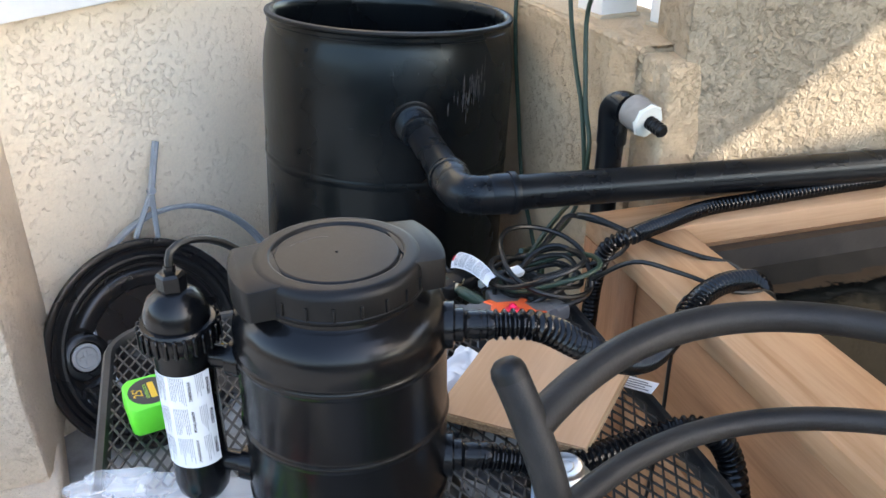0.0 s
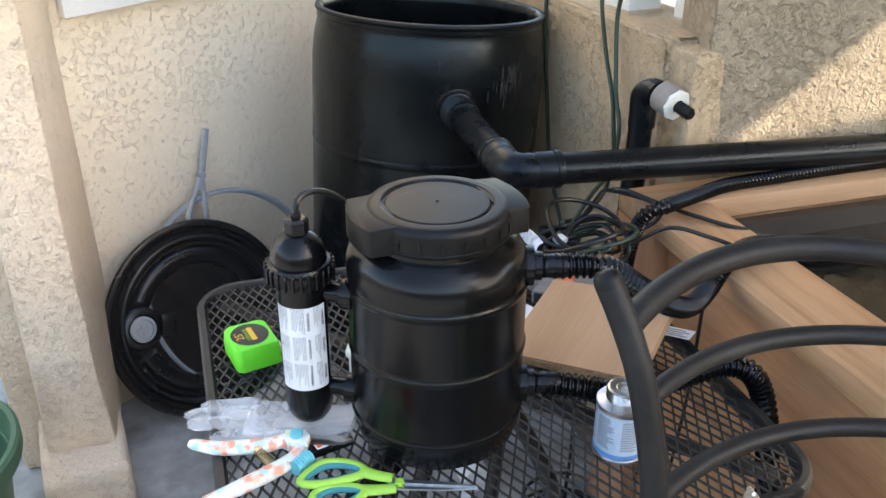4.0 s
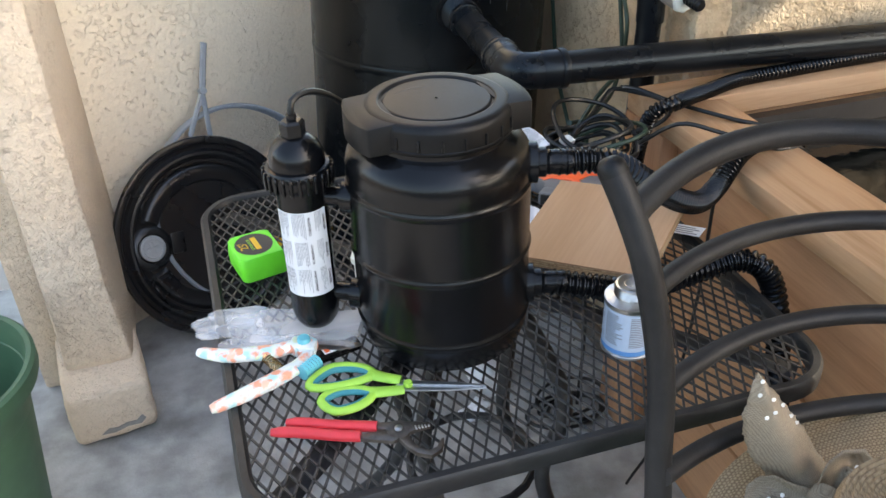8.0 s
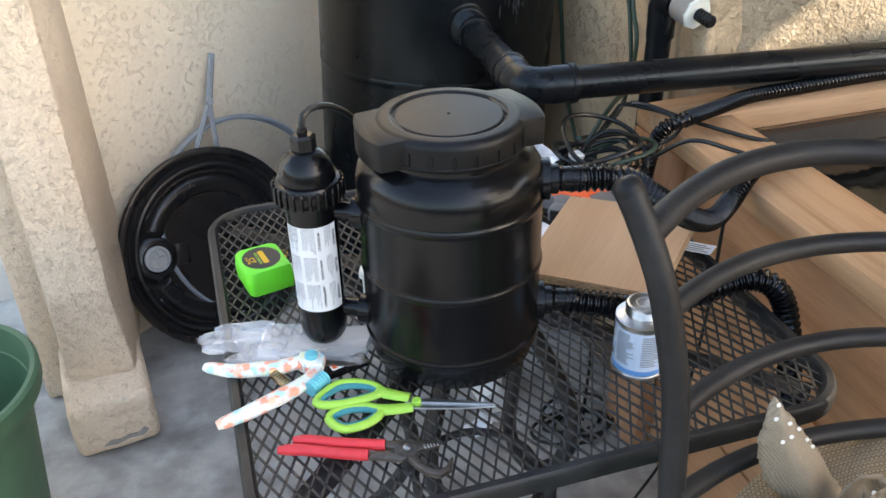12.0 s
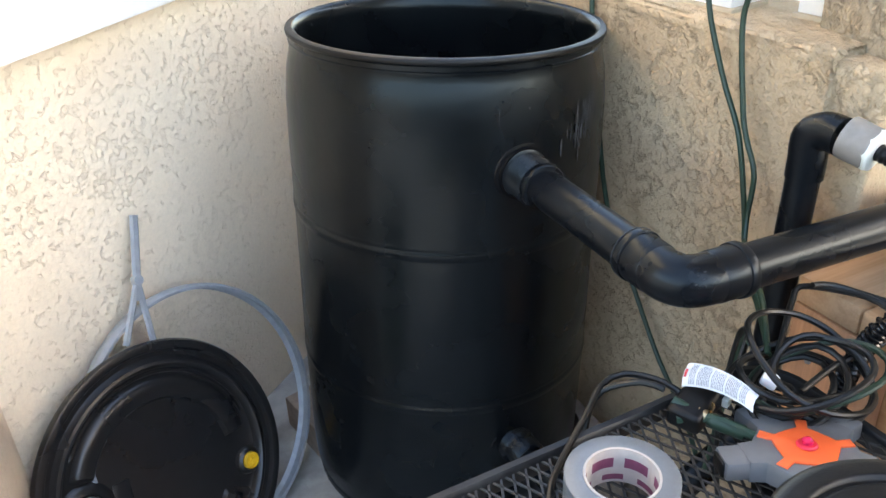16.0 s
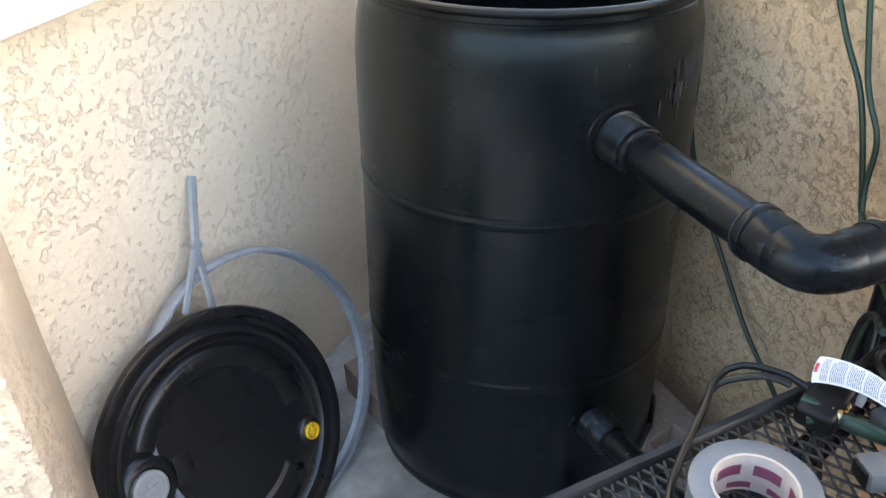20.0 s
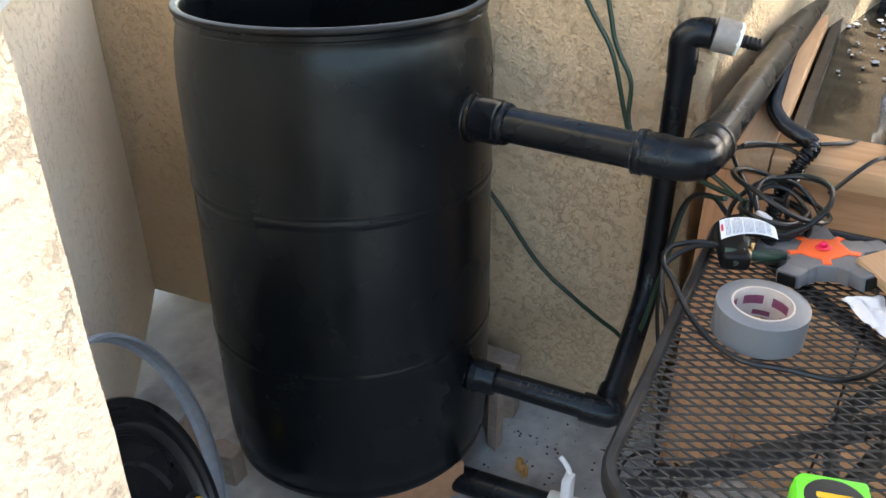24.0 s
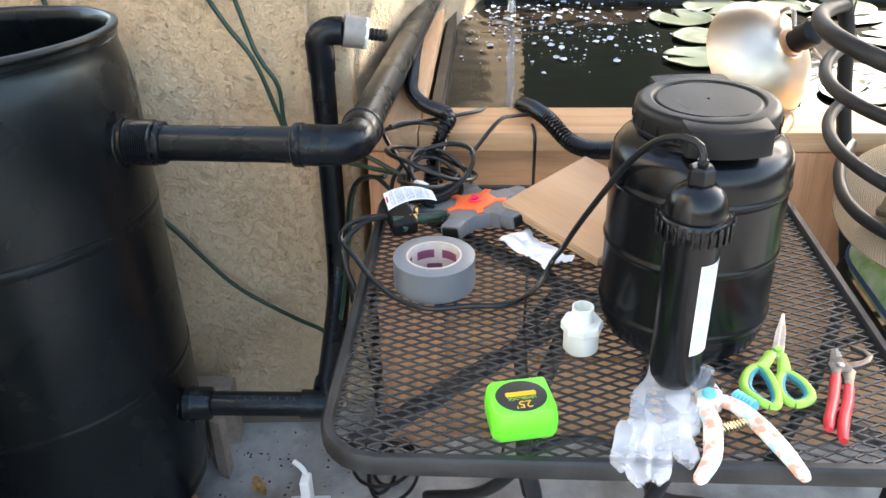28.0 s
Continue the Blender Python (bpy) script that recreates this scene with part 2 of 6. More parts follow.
M["post"] = wood("post_wood", (0.50, 0.265, 0.145), (0.34, 0.17, 0.09), "Z", 22)
M["ply"] = wood("plywood", (0.49, 0.31, 0.185), (0.41, 0.245, 0.135), "X", 5)
M["ply_edge"] = wood("plywood_edge", (0.55, 0.40, 0.24), (0.25, 0.16, 0.09), "X", 120)
M["liner"] = mat("pond_liner", (0.008, 0.008, 0.009), 0.35, var=0.2, scale=20, bump=0.004, bump_scale=9)
M["grey_band"] = mat("galvanized_band", (0.33, 0.36, 0.385), 0.48, 0.35, var=0.12, scale=60, stain=(0.25, 0.275, 0.30))
M["steel"] = mat("steel", (0.55, 0.55, 0.54), 0.3, 1.0, var=0.15, scale=90)
M["dark_steel"] = mat("dark_steel", (0.16, 0.145, 0.13), 0.42, 0.9, var=0.3, scale=120, stain=(0.12, 0.07, 0.04), stain_scale=40)
M["lime"] = mat("lime_plastic", (0.13, 0.78, 0.04), 0.4, var=0.03, scale=90)
M["lime_soft"] = mat("lime_rubber", (0.30, 0.58, 0.07), 0.5, var=0.05, scale=90)
M["teal"] = mat("teal_rubber", (0.02, 0.22, 0.25), 0.55, var=0.05, scale=90)
M["red"] = mat("red_dip", (0.62, 0.035, 0.045), 0.4, var=0.08, scale=70, stain=(0.4, 0.02, 0.03))
M["orange"] = mat("orange_plastic", (0.85, 0.13, 0.035), 0.45, var=0.05, scale=60)
M["grey"] = mat("grey_plastic", (0.13, 0.135, 0.14), 0.5, var=0.08, scale=60)
M["duct"] = mat("duct_tape", (0.175, 0.19, 0.205), 0.38, 0.2, var=0.05, scale=300, bump=0.0002, bump_scale=900)
M["wrap"] = mat("weathered_tape", (0.23, 0.215, 0.195), 0.5, var=0.12, scale=60, bump=0.0016, bump_scale=70, stain=(0.30, 0.29, 0.27), stain_scale=30)
M["glue"] = mat("dried_cement", (0.07, 0.076, 0.082), 0.5, var=0.2, scale=200)
M["white"] = mat("white_paint", (0.80, 0.80, 0.78), 0.5, var=0.03, scale=40)
M["pvc"] = mat("white_pvc", (0.72, 0.73, 0.66), 0.35, var=0.03, scale=40)
M["paper"] = mat("paper", (0.74, 0.75, 0.76), 0.7, var=0.04, scale=60)
M["ink"] = mat("grey_print", (0.22, 0.23, 0.25), 0.7, var=0.1, scale=200)
M["black_ink"] = mat("black_print", (0.02, 0.02, 0.02), 0.5, var=0.1, scale=200)
M["maroon"] = mat("maroon_print", (0.20, 0.05, 0.10), 0.6, var=0.1, scale=200)
M["card"] = mat("card_core", (0.50, 0.44, 0.39), 0.8, var=0.06, scale=200)
M["lining"] = mat("printed_lining", (0.50, 0.45, 0.41), 0.7, var=0.1, scale=90)
M["yellow"] = mat("yellow_plastic", (0.78, 0.45, 0.02), 0.5, var=0.08, scale=60)
M["plug_grey"] = mat("plug_grey", (0.36, 0.36, 0.35), 0.5, var=0.06, scale=60)
M["navy"] = mat("navy_cloth", (0.03, 0.07, 0.16), 0.8, var=0.1, scale=60)
M["soil"] = mat("potting_soil", (0.05, 0.035, 0.025), 0.95, var=0.4, scale=90, bump=0.004, bump_scale=90)
M["alu"] = mat("spun_aluminium", (0.56, 0.48, 0.37), 0.40, 1.0, var=0.06, scale=40, stain=(0.62, 0.52, 0.42), stain_scale=12)
M["brass"] = mat("brass", (0.62, 0.46, 0.26), 0.28, 1.0, var=0.1, scale=90)
M["copper"] = mat("copper_collar", (0.6, 0.32, 0.18), 0.4, 0.8, var=0.1, scale=60)
M["fence"] = wood("weathered_fence", (0.144, 0.114, 0.087), (0.15, 0.115, 0.085), "Z", 14)
M["hedge"] = mat("hedge", (0.05, 0.06, 0.035), 0.9, var=0.4, scale=9, stain=(0.10, 0.07, 0.045), stain_scale=3)
M["scuff"] = mat("scuffed_plastic", (0.034, 0.036, 0.040), 0.6, var=0.3, scale=200)
M["blue"] = mat("blue_print", (0.10, 0.30, 0.62), 0.5, var=0.05, scale=60)
M["label_blue"] = mat("pale_blue_label", (0.50, 0.60, 0.72), 0.5, var=0.05, scale=160)
M["pot_green"] = mat("green_pot", (0.055, 0.125, 0.066), 0.5, var=0.1, scale=30, stain=(0.08, 0.15, 0.085), stain_scale=7)


def weave(name, light, dark, row, dash, polar):
    """Woven fibre: rows of small offset stitches, round an axis or straight."""
    m = mat(name, light, 0.9, var=0.15, scale=220, spec=0.15)
    n, l = m.node_tree.nodes, m.node_tree.links
    tc = n["Texture Coordinate"]
    sep = n.new("ShaderNodeSeparateXYZ")
    l.new(tc.outputs["Object"], sep.inputs[0])

    def op(kind, a, b=None):
        x = n.new("ShaderNodeMath")
        x.operation = kind
        for i, v in enumerate((a, b)):
            if v is None:
                continue
            if isinstance(v, (int, float)):
                x.inputs[i].default_value = v
            else:
                l.new(v, x.inputs[i])
        return x.outputs[0]

    X, Y, Zc = sep.outputs[0], sep.outputs[1], sep.outputs[2]
    if polar:
        rad = op("ADD", op("SQRT", op("ADD", op("MULTIPLY", X, X), op("MULTIPLY", Y, Y))), op("MULTIPLY", Zc, -0.9))
        across = op("MULTIPLY", op("ARCTAN2", Y, X), 0.15)
    else:
        rad, across = Zc, op("ADD", X, op("MULTIPLY", Y, 0.6))
    rows_ = op("DIVIDE", rad, row)
    shift = op("MULTIPLY", op("FLOOR", rows_), 0.5)
    s1 = op("ABSOLUTE", op("SINE", op("MULTIPLY", rows_, 3.14159)))
    s2 = op("ABSOLUTE", op("SINE", op("MULTIPLY", op("ADD", op("DIVIDE", across, dash), shift), 3.14159)))
    h = op("MULTIPLY", op("POWER", s1, 0.5), op("POWER", s2, 0.6))
    mx = n.new("ShaderNodeMix")
    mx.data_type = "RGBA"
    mx.inputs[6].default_value = (*dark, 1)
    l.new(h, mx.inputs[0])
    l.new(n["Mix"].outputs[2], mx.inputs[7])
    l.new(mx.outputs[2], n["Principled BSDF"].inputs["Base Color"])
    bp = n.new("ShaderNodeBump")
    bp.inputs["Strength"].default_value, bp.inputs["Distance"].default_value = 0.8, row * 0.3
    l.new(h, bp.inputs["Height"])
    l.new(bp.outputs[0], n["Principled BSDF"].inputs["Normal"])
    return m


M["straw"] = weave("straw_weave", (0.44, 0.315, 0.19), (0.16, 0.105, 0.06), 0.0031, 0.0046, True)
M["burlap"] = weave("burlap", (0.36, 0.295, 0.215), (0.19, 0.15, 0.105), 0.0016, 0.0016, False)
M["dot"] = mat("white_dot", (0.72, 0.70, 0.64), 0.8, var=0.08, scale=300)
M["lily"] = mat("lily_pad", (0.058, 0.091, 0.050), 0.4, var=0.15, scale=40, stain=(0.083, 0.110, 0.063), stain_scale=15)
M["foam"] = mat("foam", (0.30, 0.37, 0.48), 0.35, var=0.03, scale=90)
M["red_petal"] = mat("red_petal", (0.75, 0.02, 0.05), 0.5, var=0.15, scale=60)
M["leaf_green"] = mat("leaf_print", (0.25, 0.46, 0.14), 0.85, var=0.3, scale=14, stain=(0.6, 0.66, 0.5), stain_scale=24, stain_amt=0.9)
M["dry_leaf"] = mat("dry_leaf", (0.45, 0.27, 0.10), 0.8, var=0.3, scale=90)
M["brick"] = mat("block_brown", (0.38, 0.19, 0.10), 0.9, var=0.15, scale=50, bump=0.001, bump_scale=200)
M["cinder"] = mat("cinder_block", (0.30, 0.235, 0.19), 0.92, var=0.16, scale=60, bump=0.003, bump_scale=120, stain=(0.22, 0.16, 0.12), stain_scale=14, stain_amt=0.7, spec=0.2)
M["block"] = mat("cement_block", (0.33, 0.29, 0.25), 0.9, var=0.15, scale=50, bump=0.001, bump_scale=200)
M["teal_flower"] = mat("teal_button", (0.10, 0.45, 0.52), 0.4, var=0.05, scale=60)


def see_through(name, colour, rough, transmission, alpha=1.0):
    m = bpy.data.materials.new(name)
    m.use_nodes = True
    b = m.node_tree.nodes["Principled BSDF"]
    b.inputs["Base Color"].default_value = (*colour, 1)
    b.inputs["Roughness"].default_value = rough
    b.inputs["Transmission Weight"].default_value = transmission
    b.inputs["Alpha"].default_value = alpha
    b.inputs["IOR"].default_value = 1.33
    return m


M["glove"] = see_through("vinyl_glove", (0.85, 0.86, 0.87), 0.3, 0.0, 0.32)
gn, gk_ = M["glove"].node_tree.nodes, M["glove"].node_tree.links
gtc, gmp, gno, gbp = gn.new("ShaderNodeTexCoord"), gn.new("ShaderNodeMapping"), gn.new("ShaderNodeTexNoise"), gn.new("ShaderNodeBump")
gmp.inputs["Scale"].default_value = (0.45, 1, 1)
gno.inputs["Scale"].default_value, gno.inputs["Detail"].default_value, gno.inputs["Distortion"].default_value = 22, 2, 0.6
gbp.inputs["Strength"].default_value, gbp.inputs["Distance"].default_value = 1.0, 0.0016
gk_.new(gtc.outputs["Object"], gmp.inputs[0])
gk_.new(gmp.outputs[0], gno.inputs["Vector"])
gk_.new(gno.outputs["Fac"], gbp.inputs["Height"])
gk_.new(gbp.outputs[0], gn["Principled BSDF"].inputs["Normal"])
gal = gn.new("ShaderNodeMapRange")
gal.inputs[1].default_value, gal.inputs[2].default_value, gal.inputs[3].default_value, gal.inputs[4].default_value = 0.38, 0.68, 0.18, 0.42
gk_.new(gno.outputs["Fac"], gal.inputs[0])
gk_.new(gal.outputs[0], gn["Principled BSDF"].inputs["Alpha"])
M["red_lamp"] = see_through("red_lens", (0.9, 0.03, 0.12), 0.2, 0.3)
M["stream"] = see_through("falling_water", (0.93, 0.95, 0.97), 0.05, 0.9)
water = mat("pond_water", (0.004, 0.0045, 0.004), 0.03, var=0.3, scale=4, bump=0.0012, bump_scale=14, rough_var=0.02, spec=0.26)
M["water"] = water
# floral print: blots of coral, teal and green on white
fl = mat("floral_print", (0.68, 0.72, 0.70), 0.4, var=0.03, scale=60)
fn, ff = fl.node_tree.nodes, fl.node_tree.links
vor = fn.new("ShaderNodeTexVoronoi")
vor.inputs["Scale"].default_value = 88
fwn, fwm = fn.new("ShaderNodeTexNoise"), fn.new("ShaderNodeVectorMath")
fwn.inputs["Scale"].default_value, fwn.inputs["Detail"].default_value = 140, 3
fwm.operation = "MULTIPLY_ADD"
fwm.inputs[1].default_value = (0.012, 0.012, 0.012)
ff.new(fn["Texture Coordinate"].outputs["Object"], fwn.inputs["Vector"])
ff.new(fwn.outputs["Color"], fwm.inputs[0])
ff.new(fn["Texture Coordinate"].outputs["Object"], fwm.inputs[2])
ff.new(fwm.outputs[0], vor.inputs["Vector"])
cr = fn.new("ShaderNodeValToRGB")
cr.color_ramp.interpolation = "CONSTANT"
for p, c in ((0.0, (0.80, 0.82, 0.80)), (0.16, (0.82, 0.26, 0.12)), (0.40, (0.80, 0.80, 0.74)), (0.48, (0.34, 0.62, 0.64)), (0.60, (0.84, 0.44, 0.28)), (0.74, (0.62, 0.70, 0.42)), (0.86, (0.86, 0.58, 0.40))):
    e = cr.color_ramp.elements.new(p) if p else cr.color_ramp.elements[0]
    e.color = (*c, 1)
cr.color_ramp.elements[-1].color = (0.8, 0.82, 0.8, 1)
ff.new(vor.outputs["Color"], cr.inputs[0])
fm = fn.new("ShaderNodeMix")
fm.data_type = "RGBA"
fm.inputs[6].default_value = (0.68, 0.74, 0.72, 1)
fr = fn.new("ShaderNodeMapRange")
fr.inputs[1].default_value, fr.inputs[2].default_value, fr.inputs[3].default_value, fr.inputs[4].default_value = 0.40, 0.74, 0.85, 0.0
ff.new(vor.outputs["Distance"], fr.inputs[0])
ff.new(fr.outputs[0], fm.inputs[0])
ff.new(cr.outputs[0], fm.inputs[7])
ff.new(fm.outputs[2], fn["Principled BSDF"].inputs["Base Color"])
M["floral"] = fl


# ---- mesh helpers ----
def mesh_of(name, bm, material, smooth=True, angle=40):
    me = bpy.data.meshes.new(name)
    bm.to_mesh(me)
    bm.free()
    for m in (material if isinstance(material, (list, tuple)) else [material]):
        me.materials.append(m)
    if smooth:
        me.polygons.foreach_set("use_smooth", [True] * len(me.polygons))
        me.set_sharp_from_angle(angle=radians(angle))
    return me


def part(name, bm, material, parent=None, label="", smooth=True, at=None):
    """One mesh object under a thing or a part; at: its pose in the thing."""
    ob = new(name, mesh_of(name, bm, material, smooth))
    if parent is not None:
        ob.parent = parent
    if at is not None:
        ob.matrix_basis = at
    if label:
        tagged(ob, label)
    return ob


def thing(name, m, label, category, group="", kind=""):
    ob = new(name)
    ob.empty_display_size = 0.02
    ob.matrix_basis = m
    return tagged(ob, label, category, group, kind)


def solid(name, bm, material, m, label, category, group="", kind="", smooth=True):
    ob = part(name, bm, material, None, "", smooth, m)
    return tagged(ob, label, category, group, kind)


def box(x0, x1, y0, y1, z0, z1, bevel=0.0, seg=2, bm=None):
    bm = bm or bmesh.new()
    r = bmesh.ops.create_cube(bm, size=1)
    bmesh.ops.scale(bm, vec=(x1 - x0, y1 - y0, z1 - z0), verts=r["verts"])
    bmesh.ops.translate(bm, vec=((x0 + x1) / 2, (y0 + y1) / 2, (z0 + z1) / 2), verts=r["verts"])
    if bevel:
        ed = list({e for v in r["verts"] for e in v.link_edges})
        bmesh.ops.bevel(bm, geom=ed, offset=bevel, segments=seg, profile=0.5, affect="EDGES")
    return bm


def lathe(profile, n=48, bm=None, m=None, caps=True):
    """Turns a profile of (radius, height) round z."""
    bm = bm or bmesh.new()
    rings = []
    for r, z in profile:
        if r < 1e-5:
            rings.append([bm.verts.new((0, 0, z))])
        else:
            rings.append([bm.verts.new((r * math.cos(6.283185 * i / n), r * math.sin(6.283185 * i / n), z)) for i in range(n)])
    for a, b in zip(rings, rings[1:]):
        for i in range(n):
            j = (i + 1) % n
            if len(a) == 1 and len(b) > 1:
                bm.faces.new((a[0], b[j], b[i]))
            elif len(b) == 1 and len(a) > 1:
                bm.faces.new((a[i], a[j], b[0]))
            elif len(a) > 1:
                bm.faces.new((a[i], a[j], b[j], b[i]))
    if caps:
        for ring, flip in ((rings[0], True), (rings[-1], False)):
            if len(ring) > 1:
                bm.faces.new(ring[::-1] if flip else ring)
    if m is not None:
        bmesh.ops.transform(bm, matrix=m, verts=[v for r in rings for v in r])
    return bm


def smooth_path(pts, step=0.01):
    """A rounded line through the points, with even steps."""
    P = [Vector(p) for p in pts]
    P = [2 * P[0] - P[1]] + P + [2 * P[-1] - P[-2]]
    out = []
    for i in range(1, len(P) - 2):
        a, b, c, d = P[i - 1], P[i], P[i + 1], P[i + 2]
        k = max(2, int((c - b).length / step))
        for j in range(k):
            t = j / k
            out.append(0.5 * (2 * b + (c - a) * t + (2 * a - 5 * b + 4 * c - d) * t * t + (3 * b - a - 3 * c + d) * t ** 3))
    out.append(P[-2])
    return out


def sweep(path, radius, n=10, bm=None, flat=1.0, caps=True):
    """A tube along a path; radius may be a function of the step's index and the length along it."""
    bm = bm or bmesh.new()
    path = [Vector(p) for p in path]
    t0 = (path[1] - path[0]).normalized()
    side = t0.cross(Vector((0, 0, 1)))
    if side.length < 0.1:
        side = t0.cross(Vector((0, 1, 0)))
    side.normalize()
    rings, s = [], 0.0
    for i, p in enumerate(path):
        t = (path[min(i + 1, len(path) - 1)] - path[max(i - 1, 0)]).normalized()
        side = (side - t * side.dot(t)).normalized()
        up = side.cross(t)
        r = radius(i, s) if callable(radius) else radius
        rings.append([bm.verts.new(p + side * (r * math.cos(6.283185 * k / n)) + up * (r * flat * math.sin(6.283185 * k / n))) for k in range(n)])
        if i + 1 < len(path):
            s += (path[i + 1] - p).length
    for a, b in zip(rings, rings[1:]):
        for k in range(n):
            j = (k + 1) % n
            bm.faces.new((a[k], b[k], b[j], a[j]))
    if caps:
        bm.faces.new(rings[0])
        bm.faces.new(rings[-1][::-1])
    return bm


def corrugated(pts, r, pitch=0.0086, depth=0.0040):
    """A ribbed hose: rings proud of a thinner wall."""
    path = smooth_path(pts, pitch / 6)
    return sweep(path, lambda i, s: r - depth * (0, 0, 0.45, 1, 1, 0.45)[i % 6], 16)


def prism(outline, z0, z1, bevel=0.0, bm=None):
    """A flat outline given thickness."""
    bm = bm or bmesh.new()
    lo = [bm.verts.new((x, y, z0)) for x, y in outline]
    hi = [bm.verts.new((x, y, z1)) for x, y in outline]
    k = len(outline)
    bm.faces.new(lo[::-1])
    top = bm.faces.new(hi)
    for i in range(k):
        j = (i + 1) % k
        bm.faces.new((lo[i], lo[j], hi[j], hi[i]))
    bmesh.ops.recalc_face_normals(bm, faces=bm.faces[:])
    if bevel:
        bmesh.ops.bevel(bm, geom=list(top.edges), offset=bevel, segments=2, profile=0.5, affect="EDGES")
    return bm


def round_rect(x0, x1, y0, y1, r, n=8):
    out = []
    for cx, cy, a0 in ((x1 - r, y1 - r, 0), (x0 + r, y1 - r, 90), (x0 + r, y0 + r, 180), (x1 - r, y0 + r, 270)):
        out += [(cx + r * math.cos(radians(a0 + 90 * i / n)), cy + r * math.sin(radians(a0 + 90 * i / n))) for i in range(n + 1)]
    return out


def along(a, b):
    """A pose at a whose z points to b."""
    a, b = Vector(a), Vector(b)
    return Matrix.Translation(a) @ (b - a).to_track_quat("Z", "Y").to_matrix().to_4x4()


def stick(a, b, profile, n=28, bm=None):
    """A turned piece from a towards b; the profile's heights are metres from a."""
    return lathe(profile, n, bm, along(a, b))


# ---- the patio: ground, slab and walls ----
HOUSE = pose(0.73, 2.256, 0, 0, 0, 4)      # the inner corner behind the barrel; u along one wall, v along the other
TABLE_Z = 0.738


def rough_sheet(x0, x1, z0, z1, cell, amp, seed):
    """A wall face in the x-z plane with the slow unevenness of hand-laid plaster."""
    bm = bmesh.new()
    nx, nz = max(1, int((x1 - x0) / cell)), max(1, int((z1 - z0) / cell))
    g = [[bm.verts.new((x0 + (x1 - x0) * i / nx, -amp * (noise.noise((i * cell * 5 + seed, k * cell * 5, seed)) + 0.6), z0 + (z1 - z0) * k / nz)) for i in range(nx + 1)] for k in range(nz + 1)]
    for k in range(nz):
        for i in range(nx):
            bm.faces.new((g[k][i], g[k][i + 1], g[k + 1][i + 1], g[k + 1][i]))
    return bm


def wall(name, m, length, height, thick, material, label, seed):
    """A wall that starts at m and runs along its x; its seen face looks to its -y."""
    w = thing(name, m, label, "wall", kind="structure")
    part("core", box(0, length, 0.006, thick, 0, height, 0.010), material, w)
    part("render_coat", rough_sheet(0, length, 0, height, 0.03, 0.004, seed), material, w)
    return w


solid("ground", box(-60, 60, -60, 60, -0.6, -0.05), M["earth"], pose(0, 0, 0), "pale dry gravel yard round the patio", "ground", kind="structure", smooth=False)
solid("floor", box(-3.2, 0.9, -3.0, 2.5, -0.12, 0), M["concrete"], pose(0, 0, 0), "worn grey concrete patio slab with stains", "floor", kind="structure", smooth=False)
BACK = pose(-0.107, 2.205, 0, 0, 0, 37)      # the slanting back wall behind drum and lid
wall("wall_back", BACK @ pose(-0.46, 0, 0), 1.50, 2.5, 0.15, M["stucco"], "cream skip-trowel stucco wall behind the drum", 3)
wall("wall_low", HOUSE @ pose(0, 0.60, 0, 0, 0, -90), 1.48, 1.055, 0.19, M["stucco_low_lit"], "low brownish stucco wall with a broad ledge", 7)
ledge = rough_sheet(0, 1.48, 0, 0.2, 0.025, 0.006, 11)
solid("wall_low_ledge", ledge, M["stucco_low_lit"], HOUSE @ pose(0.004, 0.60, 1.0565, -90, 0, -90), "uneven stucco ledge on the low wall", "ledge", kind="structure")
SIDE = pose(0.850, 1.317, 0, 0, 0, -11.8)      # the wall behind the pond, closing in on it
wall("wall_side", SIDE, 2.12, 2.6, 0.18, M["stucco_side_dim"], "tan stucco wall behind the pond with a sunlit patch", 17)

lip = bmesh.new()
sweep([(0.014 + 0.003 * noise.noise((k * 0.3, 1, 2)), 0.60 - k * 0.02, 1.0445 + 0.003 * noise.noise((k * 0.3, 5, 2))) for k in range(75)], lambda i, s: 0.0175 + 0.003 * noise.noise((i * 0.4, 3, 3)), 14, lip)
sweep([(0.014 + 0.003 * noise.noise((k * 0.3, 8, 2)), -0.866 + 0.003 * noise.noise((k * 0.3, 4, 7)), k * 0.03) for k in range(35)], lambda i, s: 0.0175 + 0.003 * noise.noise((i * 0.4, 6, 3)), 14, lip)
solid("wall_low_trim", lip, M["stucco_low_lit"], HOUSE, "rounded uneven stucco edge of the low wall", "wall edge", kind="structure")
wing = thing("wall_pilaster", pose(0, 0, 0), "cream stucco pilaster standing on a chipped plinth", "pilaster", kind="structure")
bm = box(-0.549, -0.420, 1.604, 2.10, 0.1, 2.5, 0.010)
bmesh.ops.subdivide_edges(bm, edges=[e for e in bm.edges if e.calc_length() > 0.2], cuts=40)
for v in bm.verts:
    v.co += Vector((noise.noise(v.co * 7), noise.noise(v.co * 7 + Vector((5, 0, 0))), 0)) * 0.004
    f = max(0, 0.55 - v.co.z) / 0.55
    v.co.x += (0.022 if v.co.x > -0.48 else -0.012) * f * f
part("shaft", bm, M["stucco_fine"], wing)
bm = box(-0.573, -0.386, 1.505, 2.0, 0, 0.150, 0.020, 4)
bmesh.ops.subdivide_edges(bm, edges=[e for e in bm.edges if e.calc_length() > 0.1], cuts=14)
